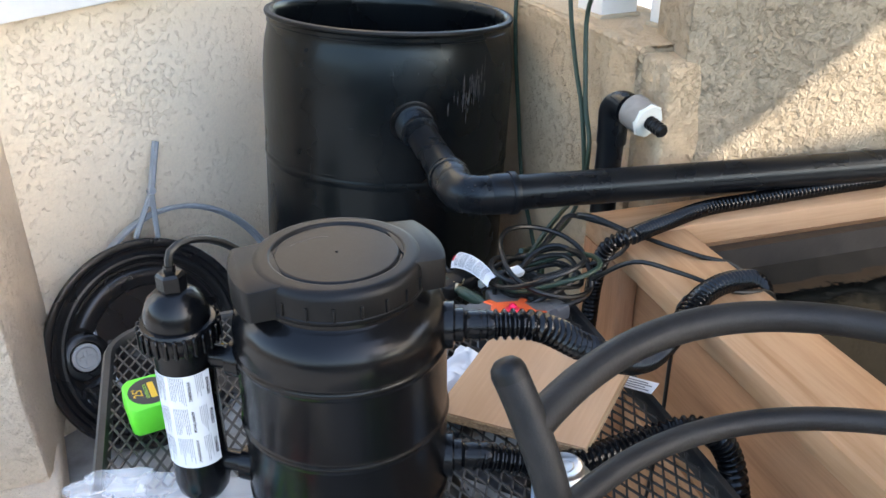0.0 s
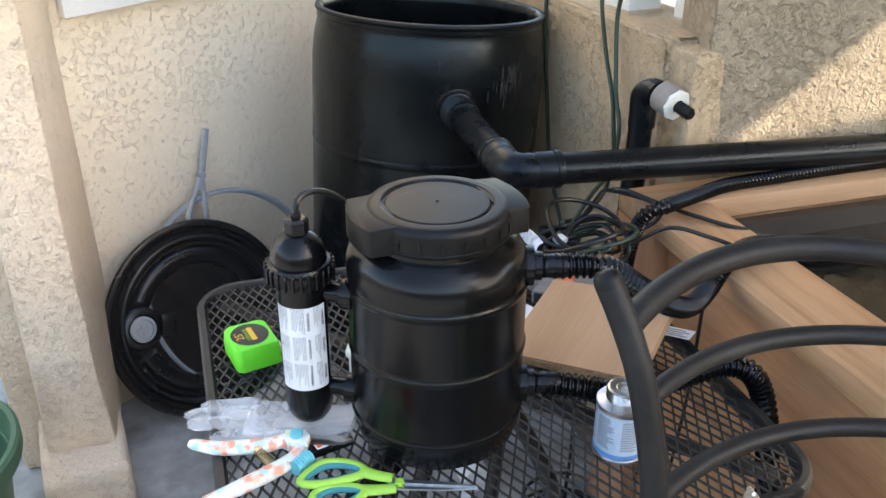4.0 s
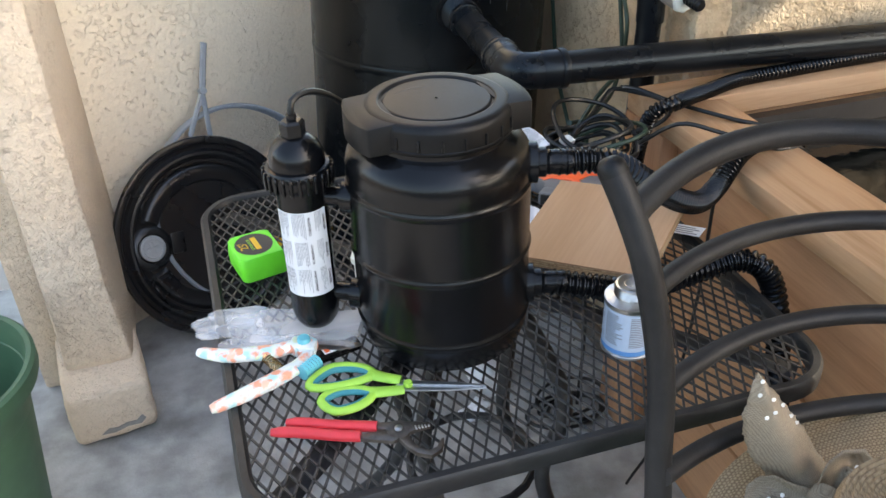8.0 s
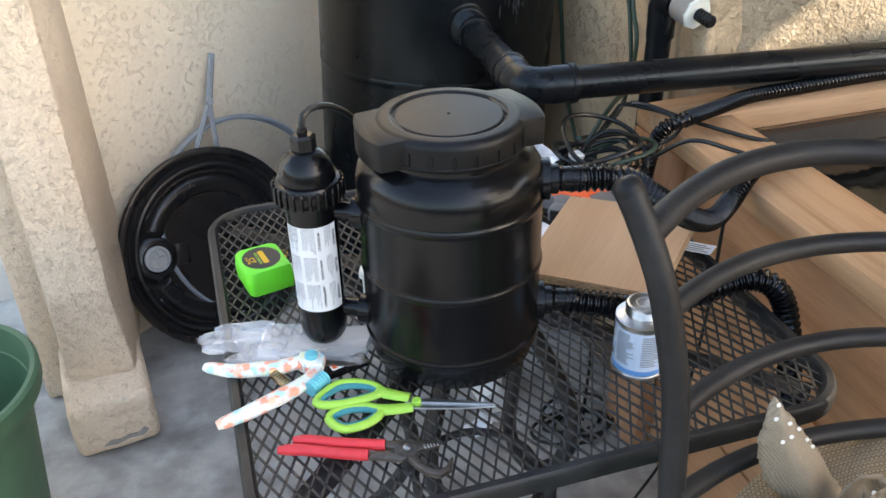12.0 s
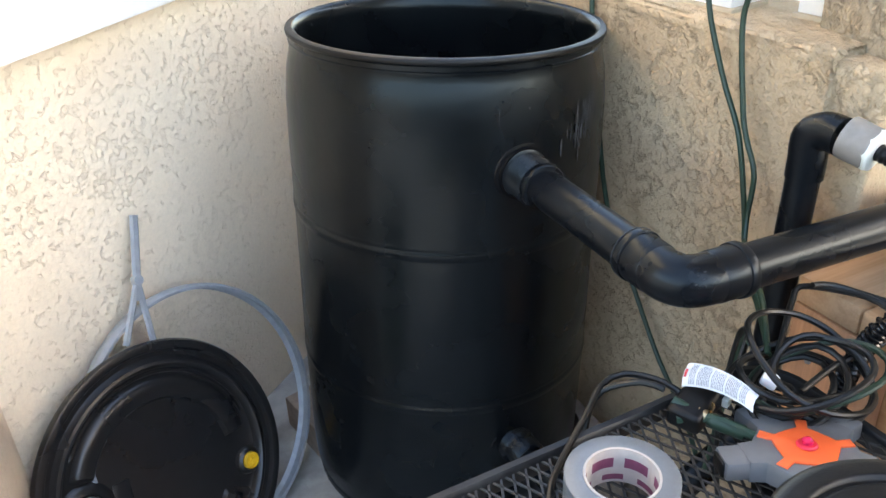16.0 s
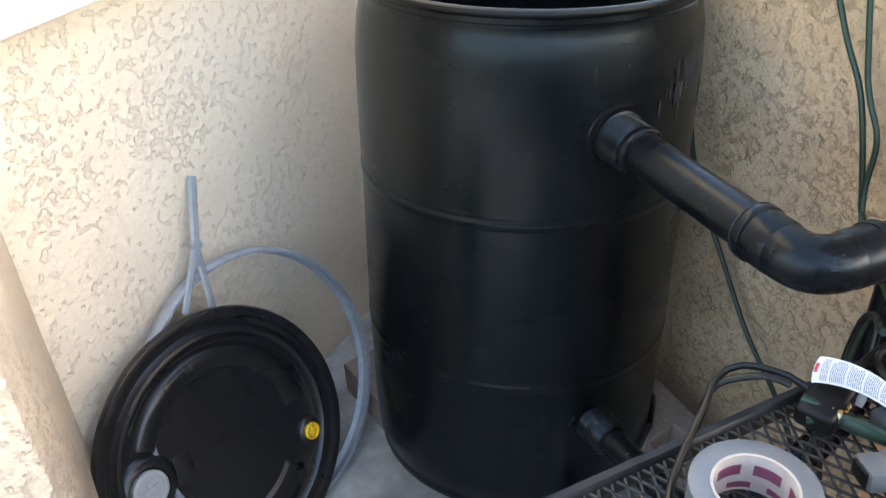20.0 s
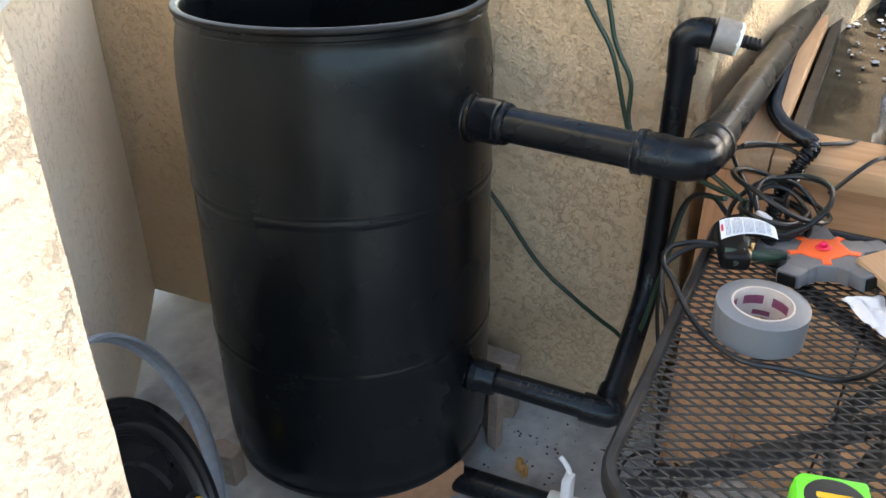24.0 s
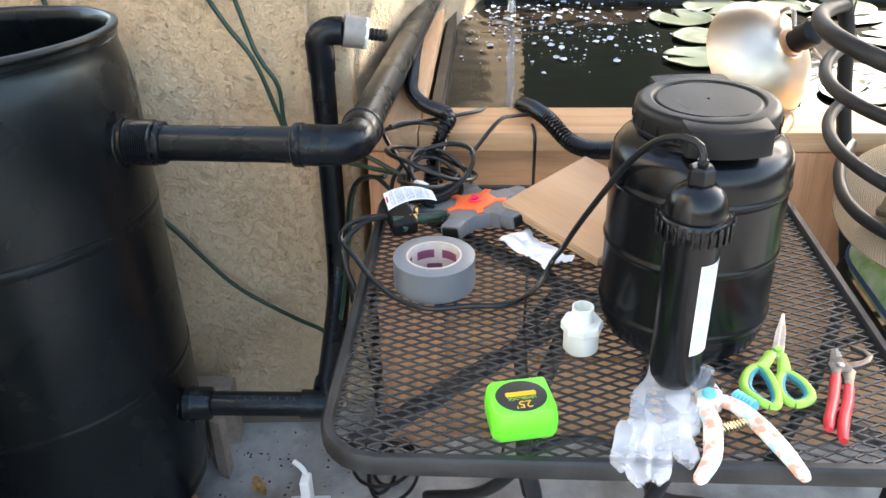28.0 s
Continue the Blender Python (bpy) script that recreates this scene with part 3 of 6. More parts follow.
for v in bm.verts:
    v.co += Vector((noise.noise(v.co * 16), noise.noise(v.co * 16 + Vector((7, 0, 0))), 0.6 * noise.noise(v.co * 16 + Vector((0, 9, 0))))) * 0.004
    if v.co.z > 0.10 and v.co.y < 1.55:
        v.co.z -= 0.006 * (1 + noise.noise(v.co * 30))
part("plinth", bm, M["stucco_fine"], wing, at=Matrix.Translation((-0.48, 1.6, 0)) @ pose(0, 0, 0, 0, 0, 8) @ Matrix.Translation((0.48, -1.6, 0)))
part("return_face", box(-0.648, -0.545, 1.745, 2.1, 0, 2.5, 0.01), M["stucco_fine"], wing)
part("chip", prism([(-0.05, -0.008), (-0.032, 0.004), (-0.012, 0.0), (0.008, 0.006), (0.03, 0.004), (0.045, 0.016), (0.052, 0.004), (0.04, -0.008), (0.01, -0.005), (-0.02, -0.012)], 0, 0.0015), M["block"], wing, "grey chipped patch", at=pose(-0.452, 1.506, 0.035, 90, 0, 8))
gate = thing("white_gate", pose(-0.66, 1.86, 0.24), "plain white vertical-board gate beside the pilaster", "gate", kind="structure")
for k in range(9):
    part("board", box(-0.15 * (k + 1) + 0.003, -0.15 * k, 0, 0.03, 0, 2.1, 0.004), M["white"], gate)
pier = box(0.008, 0.108, -0.958, -0.872, 0, 1.048, 0.012, 3)
bmesh.ops.subdivide_edges(pier, edges=[e for e in pier.edges if e.calc_length() > 0.3], cuts=44)
for v in pier.verts:
    v.co += Vector((noise.noise(v.co * 14), noise.noise(v.co * 14 + Vector((3, 0, 0))), noise.noise(v.co * 14 + Vector((0, 8, 0))))) * 0.005
solid("wall_low_end", pier, M["stucco_low_lit"], HOUSE, "rough stucco end of the low wall", "wall end", kind="structure")
for m, w_, d_ in ((pose(0.872, 1.676, 1.056, 0, 0, 8), 0.045, 0.046), (pose(0.925, 1.522, 1.056, 0, 0, 8), 0.018, 0.030)):
    rp = thing("railing_post", m, "white painted square post standing on the ledge", "post", "posts on the ledge")
    part("shaft", box(-w_, w_, -d_, d_, 0, 1.34, 0.004), M["white"], rp)
    part("foot_filler", box(-w_ - 0.006, w_ + 0.006, -d_ - 0.006, d_ + 0.006, -0.004, 0.010, 0.004), M["plaster"], rp, "smeared plaster round the foot")
solid("white_board", box(0, 0.95, -0.035, -0.008, 0, 0.6, 0.003), M["white"], BACK @ pose(-0.37, 0, 1.050, 0, -0.8, 0), "plain white board fixed to the stucco wall", "board")
# unseen roof: panels placed and cut to block the sun around the lit patches
cover = thing("unseen_cover", pose(0, 0, 2.4), "unseen plain tan roof, its panels cut to shade slab and pond", "roof", kind="structure")
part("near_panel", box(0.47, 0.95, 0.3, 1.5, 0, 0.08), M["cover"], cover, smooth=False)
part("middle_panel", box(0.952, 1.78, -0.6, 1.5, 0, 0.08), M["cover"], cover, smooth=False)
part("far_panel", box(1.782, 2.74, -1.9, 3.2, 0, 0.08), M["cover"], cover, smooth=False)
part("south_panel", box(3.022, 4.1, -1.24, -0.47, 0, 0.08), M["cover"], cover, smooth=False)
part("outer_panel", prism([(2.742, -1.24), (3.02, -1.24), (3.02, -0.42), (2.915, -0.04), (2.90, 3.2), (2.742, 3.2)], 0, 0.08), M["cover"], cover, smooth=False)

solid("wall_far", box(4.6, 4.75, -1.0, 4.0, 0, 2.3), M["hedge"], pose(0, 0, 0), "dark planted boundary beyond the pond", "boundary", kind="structure", smooth=False)
# unseen wall, added so the water mirrors tan instead of bright sky
solid("wall_unseen_yard", box(4.6, 4.75, -5.2, -1.004, 0, 1.75), M["stucco_fine"], pose(0, 0, 0), "unseen plain tan stucco wall added to tone the pond's reflection", "wall", kind="structure", smooth=False)

# unseen fences, added to darken the low surroundings mirrored in the black plastic
for nm, m, n_, lb in (("fence_south", pose(-7.5, -5.2, -0.05), 68, "unseen board fence added to close the yard and darken reflections"), ("fence_west", pose(-7.5, 6.0, -0.05, 0, 0, -90), 62, "unseen board fence added beside the yard to darken reflections")):
    fence = thing(nm, m, lb, "fence", kind="structure")
    one = box(0.004, 0.176, 0, 0.02, 0, 1.95, 0.003, 1)
    board_me = mesh_of("board", one, M["fence"])
    for k in range(n_):
        bd = new("board", board_me)
        bd.parent, bd.matrix_basis = fence, pose(0.18 * k, 0.004 * (k % 2), 0)
    for zz in (0.4, 1.6):
        part("rail", box(0, 0.18 * n_, 0.026, 0.065, zz, zz + 0.09, 0.003), M["fence"], fence)

# ---- the pond: timber box, liner, water ----
PX0, PX1, PY0, PY1 = 0.646, 2.24, -1.30, 1.275
RAIL_TOP, WATER_Z = 0.80, 0.715
pond = thing("raised_pond", pose(PX0, PY1, 0), "raised garden pond boxed in new sawn timber with a black liner", "pond")
W, L = PX1 - PX0, PY1 - PY0
part("front_rail", box(0, 0.14, -L, -0.122, RAIL_TOP - 0.04, RAIL_TOP, 0.004), M["timber"], pond, "pale sawn fir cap rail")
part("back_rail", box(0, W, -0.12, -0.02, RAIL_TOP - 0.04, RAIL_TOP + 0.002, 0.004), M["timber_x"], pond, "pale sawn fir cap rail")
part("far_rail", box(W - 0.14, W, -L, -0.122, RAIL_TOP - 0.04, RAIL_TOP, 0.004), M["timber"], pond)
part("end_rail", box(0.142, W - 0.142, -L, -L + 0.14, RAIL_TOP - 0.04, RAIL_TOP, 0.004), M["timber_x"], pond)
z = 0.0
for k, h in enumerate((0.235, 0.235, 0.270)):
    part("plank", box(0.038, 0.076, -L + 0.02, -0.07, z + 0.002, z + h, 0.003), M["panel"], pond)
    part("side_plank", box(0.08, W - 0.04, -0.105, -0.067, z + 0.002, z + h, 0.003), M["timber_x"], pond)
    part("far_plank", box(W - 0.076, W - 0.038, -L + 0.02, -0.07, z + 0.002, z + h, 0.003), M["panel"], pond)
    z += h + 0.006
for y in (-0.16, -0.95, -1.75, -2.5):
    part("post", box(0.0, 0.036, y, y + 0.14, 0, RAIL_TOP - 0.042, 0.003), M["post"], pond)
part("screw", lathe([(0, 0.002), (0.005, 0.002), (0.006, 0)], 12, None, pose(-0.001, -0.06, 0.68, 0, -90, 0), caps=False), M["steel"], pond)
lin = bmesh.new()
for x0, x1, y0, y1 in ((0.082, 0.1, -L + 0.05, -0.151), (W - 0.1, W - 0.082, -L + 0.05, -0.151), (0.1, W - 0.1, -0.150, -0.128), (0.1, W - 0.1, -L + 0.05, -L + 0.07)):
    box(x0, x1, y0, y1, 0.1, RAIL_TOP - 0.041, bm=lin)
part("liner", lin, M["liner"], pond, "black rubber pond liner", smooth=False)
part("basin", box(0.09, W - 0.09, -L + 0.06, -0.12, 0.05, 0.1), M["liner"], pond, smooth=False)
bm = bmesh.new()
bmesh.ops.create_grid(bm, x_segments=120, y_segments=120, size=0.5)
for v in bm.verts:
    v.co = Vector((0.1 + (v.co.x + 0.5) * (W - 0.2), -L + 0.07 + (v.co.y + 0.5) * (L - 0.2), 0))
    d = (Vector((v.co.x + PX0, v.co.y + PY1)) - Vector((1.90, 0.945))).length
    v.co.z = 0.0022 * math.exp(-d * 3.5) * math.sin(d * 75) + 0.0007 * noise.noise(v.co * 11)
solid("water", bm, M["water"], pose(PX0, PY1, WATER_Z), "dark rippled pond water", "water", kind="structure")

# ---- the barrel on its blocks ----
BAR = pose(0.395, 1.884, 0.10, -2.0, 3.5, 0)
DH = 0.065
barrel = thing("plastic_drum", BAR, "open-topped black plastic drum with pale scuffs on blocks", "drum")
prof = [(0, 0.012), (0.20, 0.012), (0.250, 0.0), (0.267, 0.005), (0.2745, 0.014), (0.2755, 0.028), (0.2745, 0.031), (0.2795, 0.045), (0.2825, 0.08), (0.2845, 0.16)]
for zc in (0.315, 0.625):
    prof += [(0.2865, zc - 0.03), (0.2875, zc + 0.03)]
prof += [(r, h + DH) for r, h in ((0.288, 0.70), (0.287, 0.76), (0.2825, 0.81), (0.2765, 0.838), (0.2742, 0.849), (0.2742, 0.8535), (0.2762, 0.8545), (0.2765, 0.8575), (0.2748, 0.859), (0.2748, 0.8665), (0.2782, 0.8682), (0.2798, 0.8710), (0.2798, 0.8745), (0.278, 0.878), (0.274, 0.880), (0.268, 0.879), (0.262, 0.872), (0.260, 0.85), (0.272, 0.80), (0.278, 0.72), (0.276, 0.30))] + [(0.272, 0.06), (0.2, 0.03), (0, 0.03)]
part("shell", lathe(prof, 96), M["barrel"], barrel)
for zc in (0.315, 0.625):
    part("hoop_rib", lathe([(0.2862, zc - 0.016), (0.2876, zc - 0.010), (0.2886, zc - 0.004), (0.2886, zc + 0.001), (0.2872, zc + 0.004), (0.2872, zc + 0.007), (0.2880, zc + 0.010), (0.2868, zc + 0.016)], 96, caps=False), M["barrel"], barrel)
part("rim", lathe([(0.2792, 0.9350), (0.2802, 0.9362), (0.2806, 0.9395), (0.2793, 0.9430), (0.2745, 0.9452), (0.2695, 0.9446)], 96, caps=False), M["cap"], barrel, "smooth rolled black rim")
sr = random.Random(5)
marks = [(sr.gauss(293, 3.6), 0.0, sr.uniform(0.18, 0.55), sr.uniform(0.010, 0.045)) for k in range(42)]
marks = [(a, 0.755 + (a - 292) * 0.003 + sr.uniform(-0.045, 0.03), w, h) for a, q, w, h in marks]
for a0, zz, da, dz in marks + [(268, 0.80, 0.35, 0.004), (252, 0.70, 0.2, 0.002), (243, 0.73, 0.2, 0.002), (258, 0.79, 0.10, 0.030), (247, 0.56, 0.9, 0.0008), (275, 0.50, 1.2, 0.0008), (283, 0.62, 0.8, 0.0008)]:
    sb = bmesh.new()
    row = []
    for i in range(7):
        t = i / 6
        w = da * (0.35 + 0.65 * sr.random()) * math.sin(3.14 * (0.1 + 0.8 * t))
        c = a0 + sr.uniform(-0.3, 0.3) * da
        row.append([sb.verts.new((0.2892 * math.cos(radians(c + s * w)), 0.2892 * math.sin(radians(c + s * w)), zz + 0.065 + dz * (t - 0.5))) for s in (-1, 1)])
    for u, v in zip(row, row[1:]):
        sb.faces.new((u[0], u[1], v[1], v[0]))
    part("scuff", sb, M["scuff"], barrel)
for k, (x, y, rz) in enumerate(((0.327, 1.712, -36), (0.565, 1.74, -35), (0.42, 2.06, 2))):
    solid("support_block", box(-0.10, 0.10, -0.045, 0.045, 0, 0.096, 0.004), M["brick"] if k == 0 else M["block"], pose(x, y, 0, 0, 0, rz), "rough block propping up the drum", "block", "blocks under the drum")
HB = [(0.525, 1.605), (0.565, 1.605), (0.570, 1.640), (0.640, 1.655), (0.648, 1.612), (0.692, 1.615), (0.70, 1.80), (0.678, 1.80), (0.658, 1.735), (0.60, 1.672), (0.538, 1.632)]
solid("hollow_block", prism(HB, 0, 0.165, 0.003), M["cinder"], pose(0, 0, 0), "broken pinkish hollow cement block beside the drum", "block", "blocks round the drum", smooth=False)
HB = [(0.095, 2.03), (0.135, 2.03), (0.140, 2.085), (0.122, 2.105), (0.132, 2.14), (0.165, 2.15), (0.165, 2.22), (0.07, 2.20)]
solid("hollow_block", prism(HB, 0, 0.085, 0.003), M["cinder"], pose(0.075, 0.05, 0), "broken pinkish hollow cement block behind the drum", "block", "blocks round the drum", smooth=False)
solid("timber_offcut", box(-0.012, 0.012, -0.30, 0.10, 0, 0.045, 0.003), M["fence"], pose(0.725, 1.70, 0, 0, 0, 3), "weathered board lying along the foot of the wall", "offcut")

# ---- black pipework between drum, riser and pond ----
R2 = 0.0302
f0, f1 = Vector((0.428, 1.628, 0.868)), Vector((0.405, 1.238, 0.872))      # short run from the drum to the elbow
far = Vector((1.90, 1.179, 0.823))
top = thing("overflow_pipe", pose(0, 0, 0), "black ABS overflow pipe from the drum to the pond side", "pipe")
d1 = (f1 - f0).normalized()
d2 = (far - f1).normalized()
fit_ = part("tank_fitting", stick(f0 - d1 * 0.02, f1, [(0.030, 0), (0.041, 0.002), (0.041, 0.03), (0.0385, 0.031)] + [(0.0358 + 0.0030 * (k % 2), 0.032 + 0.0019 * k) for k in range(22)] + [(0.0358, 0.074), (0.0358, 0.076)], 40), M["pipe"], top, "threaded tank fitting")
part("flange_nut", stick(f0 - d1 * 0.02, f1, [(0.03, 0), (0.051, 0.0), (0.053, 0.006), (0.053, 0.018), (0.050, 0.023), (0.045, 0.024), (0.044, 0.029), (0.038, 0.030)], 40), M["black"], fit_, "black round flange nut")
part("bushing", stick(f0 + d1 * 0.056, f1, [(0.030, 0), (0.036, 0.0), (0.0366, 0.001), (0.0366, 0.010), (0.0352, 0.013), (0.031, 0.014)], 40), M["pipe"], fit_)
part("short_pipe", stick(f0 + d1 * 0.05, f1, [(R2, 0), (R2, (f1 - f0).length - 0.10)], 32), M["pipe"], top)
arc = [f1 - d1 * 0.062] + [f1 - d1 * (0.042 * (1 - t)) * (1 - t) + d2 * (0.042 * t) * t + (d2 * 0 + d1 * 0) for t in [k / 10 for k in range(11)]] + [f1 + d2 * 0.062]
eb = sweep(arc, 0.0335, 32)
stick(f1 - d1 * 0.095, f1, [(0.030, 0), (0.0362, 0.0005), (0.0370, 0.002), (0.0370, 0.0115), (0.0364, 0.013), (0.0346, 0.0136), (0.0346, 0.046), (0.0335, 0.049)], 32, eb)
stick(f1 + d2 * 0.095, f1, [(0.030, 0), (0.0362, 0.0005), (0.0370, 0.002), (0.0370, 0.0115), (0.0364, 0.013), (0.0346, 0.0136), (0.0346, 0.046), (0.0335, 0.049)], 32, eb)
part("elbow", eb, M["pipe"], top, "glossy black elbow with a scuffed rim")
for k, (ox, oy, oz) in enumerate(((0.004, -0.022, 0.0255), (0.010, -0.026, 0.021), (-0.004, -0.028, 0.0185), (0.016, -0.020, 0.0265))):
    part("paint_speck", lathe([(0, 0.0008), (0.0016 + 0.0006 * (k % 2), 0.0005), (0.0022, 0)], 7, None, along(f1 + Vector((ox, oy, oz)), f1 + Vector((ox, oy, oz)) * 2 - f1 + Vector((0, 0, 0.001))), caps=False), M["scuff"], top)
part("glue_line", stick(f1 - d1 * 0.0975, f1, [(0.0303, 0), (0.0362, 0.0004), (0.0364, 0.0010), (0.0303, 0.0014)], 40), M["glue"], top, "pale line of dried pipe cement")
part("long_pipe", stick(f1 + d2 * 0.08, far, [(R2, 0), (R2, (far - f1).length - 0.08), (0.027, (far - f1).length - 0.08), (0.027, (far - f1).length - 0.16)], 32, None), M["pipe"], top)

riser = thing("return_riser", pose(0, 0, 0), "black drain pipe from the drum's foot rising to a taped coupling", "pipe")
R1 = 0.0245
g0, g1 = Vector((0.405, 1.620, 0.324)), Vector((0.424, 1.335, 0.312))
g3, g4 = Vector((0.732, 1.346, 0.925)), Vector((0.732, 1.346, 0.957))
gd = (g1 - g0).normalized()
part("tank_fitting", stick(g0 - gd * 0.02, g1, [(0.03, 0), (0.052, 0.0), (0.054, 0.004), (0.054, 0.020), (0.050, 0.026), (0.036, 0.027)] + [(0.035 + 0.001 * (k % 2), 0.028 + 0.002 * k) for k in range(9)] + [(0.033, 0.05), (0.033, 0.078), (0.030, 0.082), (0.026, 0.083)], 32), M["pipe"], riser)
part("low_pipe", stick(g0 + gd * 0.05, g1, [(R1, 0), (R1, (g1 - g0).length - 0.09)], 24), M["pipe"], riser)
for k in range(9):
    q = g0 + gd * (0.115 + 0.016 * k)
    part("print", box(-0.0030, 0.0030, -0.0011, 0.0011, R1 + 0.0001, R1 + 0.0004), M["scuff"], riser, at=along(q, q + Vector((-0.45, 0.0, 0.9))) @ pose(0, 0, 0, 0, 0, 90))
gk = Vector((0.575, 1.340, 0.365))
lo = sweep(smooth_path([g1 - gd * 0.048, g1 - gd * 0.02, g1 + Vector((0.006, -0.006, 0.0)), g1 + (gk - g1).normalized() * 0.025, g1 + (gk - g1).normalized() * 0.055], 0.006), lambda i, s: 0.0295, 24)
part("low_elbow", lo, M["pipe"], riser)
part("riser_pipe", sweep(smooth_path([g1 + (gk - g1).normalized() * 0.04, gk, Vector((0.668, 1.344, 0.405)), Vector((0.708, 1.346, 0.455)), Vector((0.722, 1.347, 0.54)), g3.lerp(Vector((0.722, 1.347, 0.54)), 0.5), g3], 0.015), R1, 24), M["pipe"], riser)
ue = sweep(smooth_path([g3 + Vector((0, 0, -0.03)), g3, g4, g4 + Vector((0.004, -0.02, 0.014)), g4 + Vector((0.006, -0.045, 0.014))], 0.006), 0.0275, 24)
part("top_elbow", ue, M["pipe"], riser)
a, b = Vector((0.743, 1.300, 0.971)), Vector((0.757, 1.228, 0.957))
part("coupling", stick(a, b, [(0.024, 0), (0.0305, 0.001), (0.031, 0.012), (0.030, 0.03), (0.0305, 0.042), (0.024, 0.043)], 32), M["wrap"], riser, "coupling wrapped in weathered grey tape")
part("nut", stick(a.lerp(b, 0.52), b, [(0.015, 0), (0.030, 0), (0.0318, 0.003), (0.0318, 0.006), (0.029, 0.009), (0.015, 0.009)], 8), M["pvc"], riser, "white octagonal nut", )
part("barb", stick(a.lerp(b, 0.62), b, [(0.010, 0)] + [(0.0125 - 0.0015 * (k % 2), 0.003 + 0.004 * k) for k in range(9)] + [(0.009, 0.04), (0.006, 0.04)], 20), M["cap"], riser, "dark ribbed hose barb")

# ---- mesh table ----
TX0, TX1, TY0, TY1 = -0.178, 0.545, 0.487, 1.21
table = thing("patio_table", pose(0, 0, 0), "square black steel patio table with expanded-mesh top", "table")
rim = bmesh.new()
out, inn = round_rect(TX0, TX1, TY0, TY1, 0.075), round_rect(TX0 + 0.016, TX1 - 0.016, TY0 + 0.016, TY1 - 0.016, 0.06)
k = len(out)
prof_r = []
for (ox, oy), (ix, iy) in zip(out, inn):
    ring = []
    for f, zz in ((0.0, -0.022), (0.0, -0.004), (0.25, 0.001), (0.75, 0.001), (1.0, -0.004), (1.0, -0.024)):
        ring.append(rim.verts.new((ox + (ix - ox) * f, oy + (iy - oy) * f, TABLE_Z + zz)))
    prof_r.append(ring)
for i in range(k):
    for j in range(6):
        rim.faces.new((prof_r[i][j], prof_r[(i + 1) % k][j], prof_r[(i + 1) % k][(j + 1) % 6], prof_r[i][(j + 1) % 6]))
bmesh.ops.recalc_face_normals(rim, faces=rim.faces[:])
part("rim", rim, M["table"], table, "worn dark steel rim")


def inside(x, y, pad=0.010):
    r = 0.065
    dx = max(TX0 + pad + r - x, x - (TX1 - pad - r), 0)
    dy = max(TY0 + pad + r - y, y - (TY1 - pad - r), 0)
    return math.hypot(dx, dy) <= r


def strands(swd=0.0165, lwd=0.034, w=0.0015, h=0.0022):
    V, Fs = [], []
    y0, n = TY0, int((TY1 - TY0) / (lwd / 2)) + 2
    for i in range(int((TX1 - TX0) / (swd / 2)) + 2):
        xc = TX0 + i * swd / 2
        sg = 1 if i % 2 else -1
        pts = [(xc + sg * (1 if j % 2 else -1) * swd / 4, y0 + j * lwd / 2) for j in range(n)]
        for (xa, ya), (xb, yb) in zip(pts, pts[1:]):
            if inside((xa + xb) / 2, (ya + yb) / 2):
                b0 = len(V)
                for x, y in ((xa, ya), (xb, yb)):
                    V.extend([(x - w, y, TABLE_Z - 0.008), (x + w, y, TABLE_Z - 0.008), (x + w, y, TABLE_Z - 0.008 + h), (x - w, y, TABLE_Z - 0.008 + h)])
                for q in ((0, 1, 5, 4), (1, 2, 6, 5), (2, 3, 7, 6), (3, 0, 4, 7)):
                    Fs.append([b0 + c for c in q])
    me = bpy.data.meshes.new("mesh_top")
    me.from_pydata(V, [], Fs)
    me.materials.append(M["mesh"])
    return me


mt = new("mesh_top", strands())
mt.parent = table
tagged(mt, "black expanded-metal diamond mesh")
cx, cy = (TX0 + TX1) / 2, (TY0 + TY1) / 2
for sx in (-1, 1):
    for sy in (-1, 1):
        x, y = cx + sx * 0.30, cy + sy * 0.30
        part("leg", sweep(smooth_path([(cx + sx * 0.05, cy + sy * 0.05, TABLE_Z - 0.024), (cx + sx * 0.11, cy + sy * 0.11, 0.55), (cx + sx * 0.09, cy + sy * 0.09, 0.36), (cx + sx * 0.17, cy + sy * 0.17, 0.16), (x, y, 0.008)], 0.02), 0.0125, 12), M["table"], table)
for sx in (-1, 1):
    part("brace", sweep([(cx - 0.32, cy - sx * 0.32, TABLE_Z - 0.017), (cx + 0.32, cy + sx * 0.32, TABLE_Z - 0.017 - (0.012 if sx > 0 else 0))], 0.017, 8, flat=0.22), M["table"], table)
part("brace_ring", sweep([(cx + 0.105 * math.cos(a / 20 * 6.28319), cy + 0.105 * math.sin(a / 20 * 6.28319), 0.36) for a in range(21)], 0.007, 8), M["table"], table)

# ---- pressure filter canister with its lamp tube ----
CX, CY = 0.114, 0.750
filt = thing("pond_filter", pose(CX, CY, TABLE_Z - 0.004), "black pressurised pond filter canister standing on the table", "filter")
bp_ = [(0, 0.004), (0.085, 0.004), (0.097, 0.0), (0.103, 0.006), (0.1065, 0.018)]
bp_ += [(0.1092, 0.028)]
for zc in (0.044, 0.1365, 0.2245):
    bp_ += [(0.1096, zc - 0.007), (0.1098, zc - 0.005), (0.1114, zc - 0.0026), (0.1122, zc), (0.1114, zc + 0.0026), (0.1098, zc + 0.005), (0.1098, zc + 0.007)]
bp_ += [(0.1104, 0.238), (0.1100, 0.250), (0.1075, 0.261), (0.101, 0.2705), (0.093, 0.276), (0.086, 0.2785), (0.0835, 0.281), (0.083, 0.292), (0.0, 0.292)]
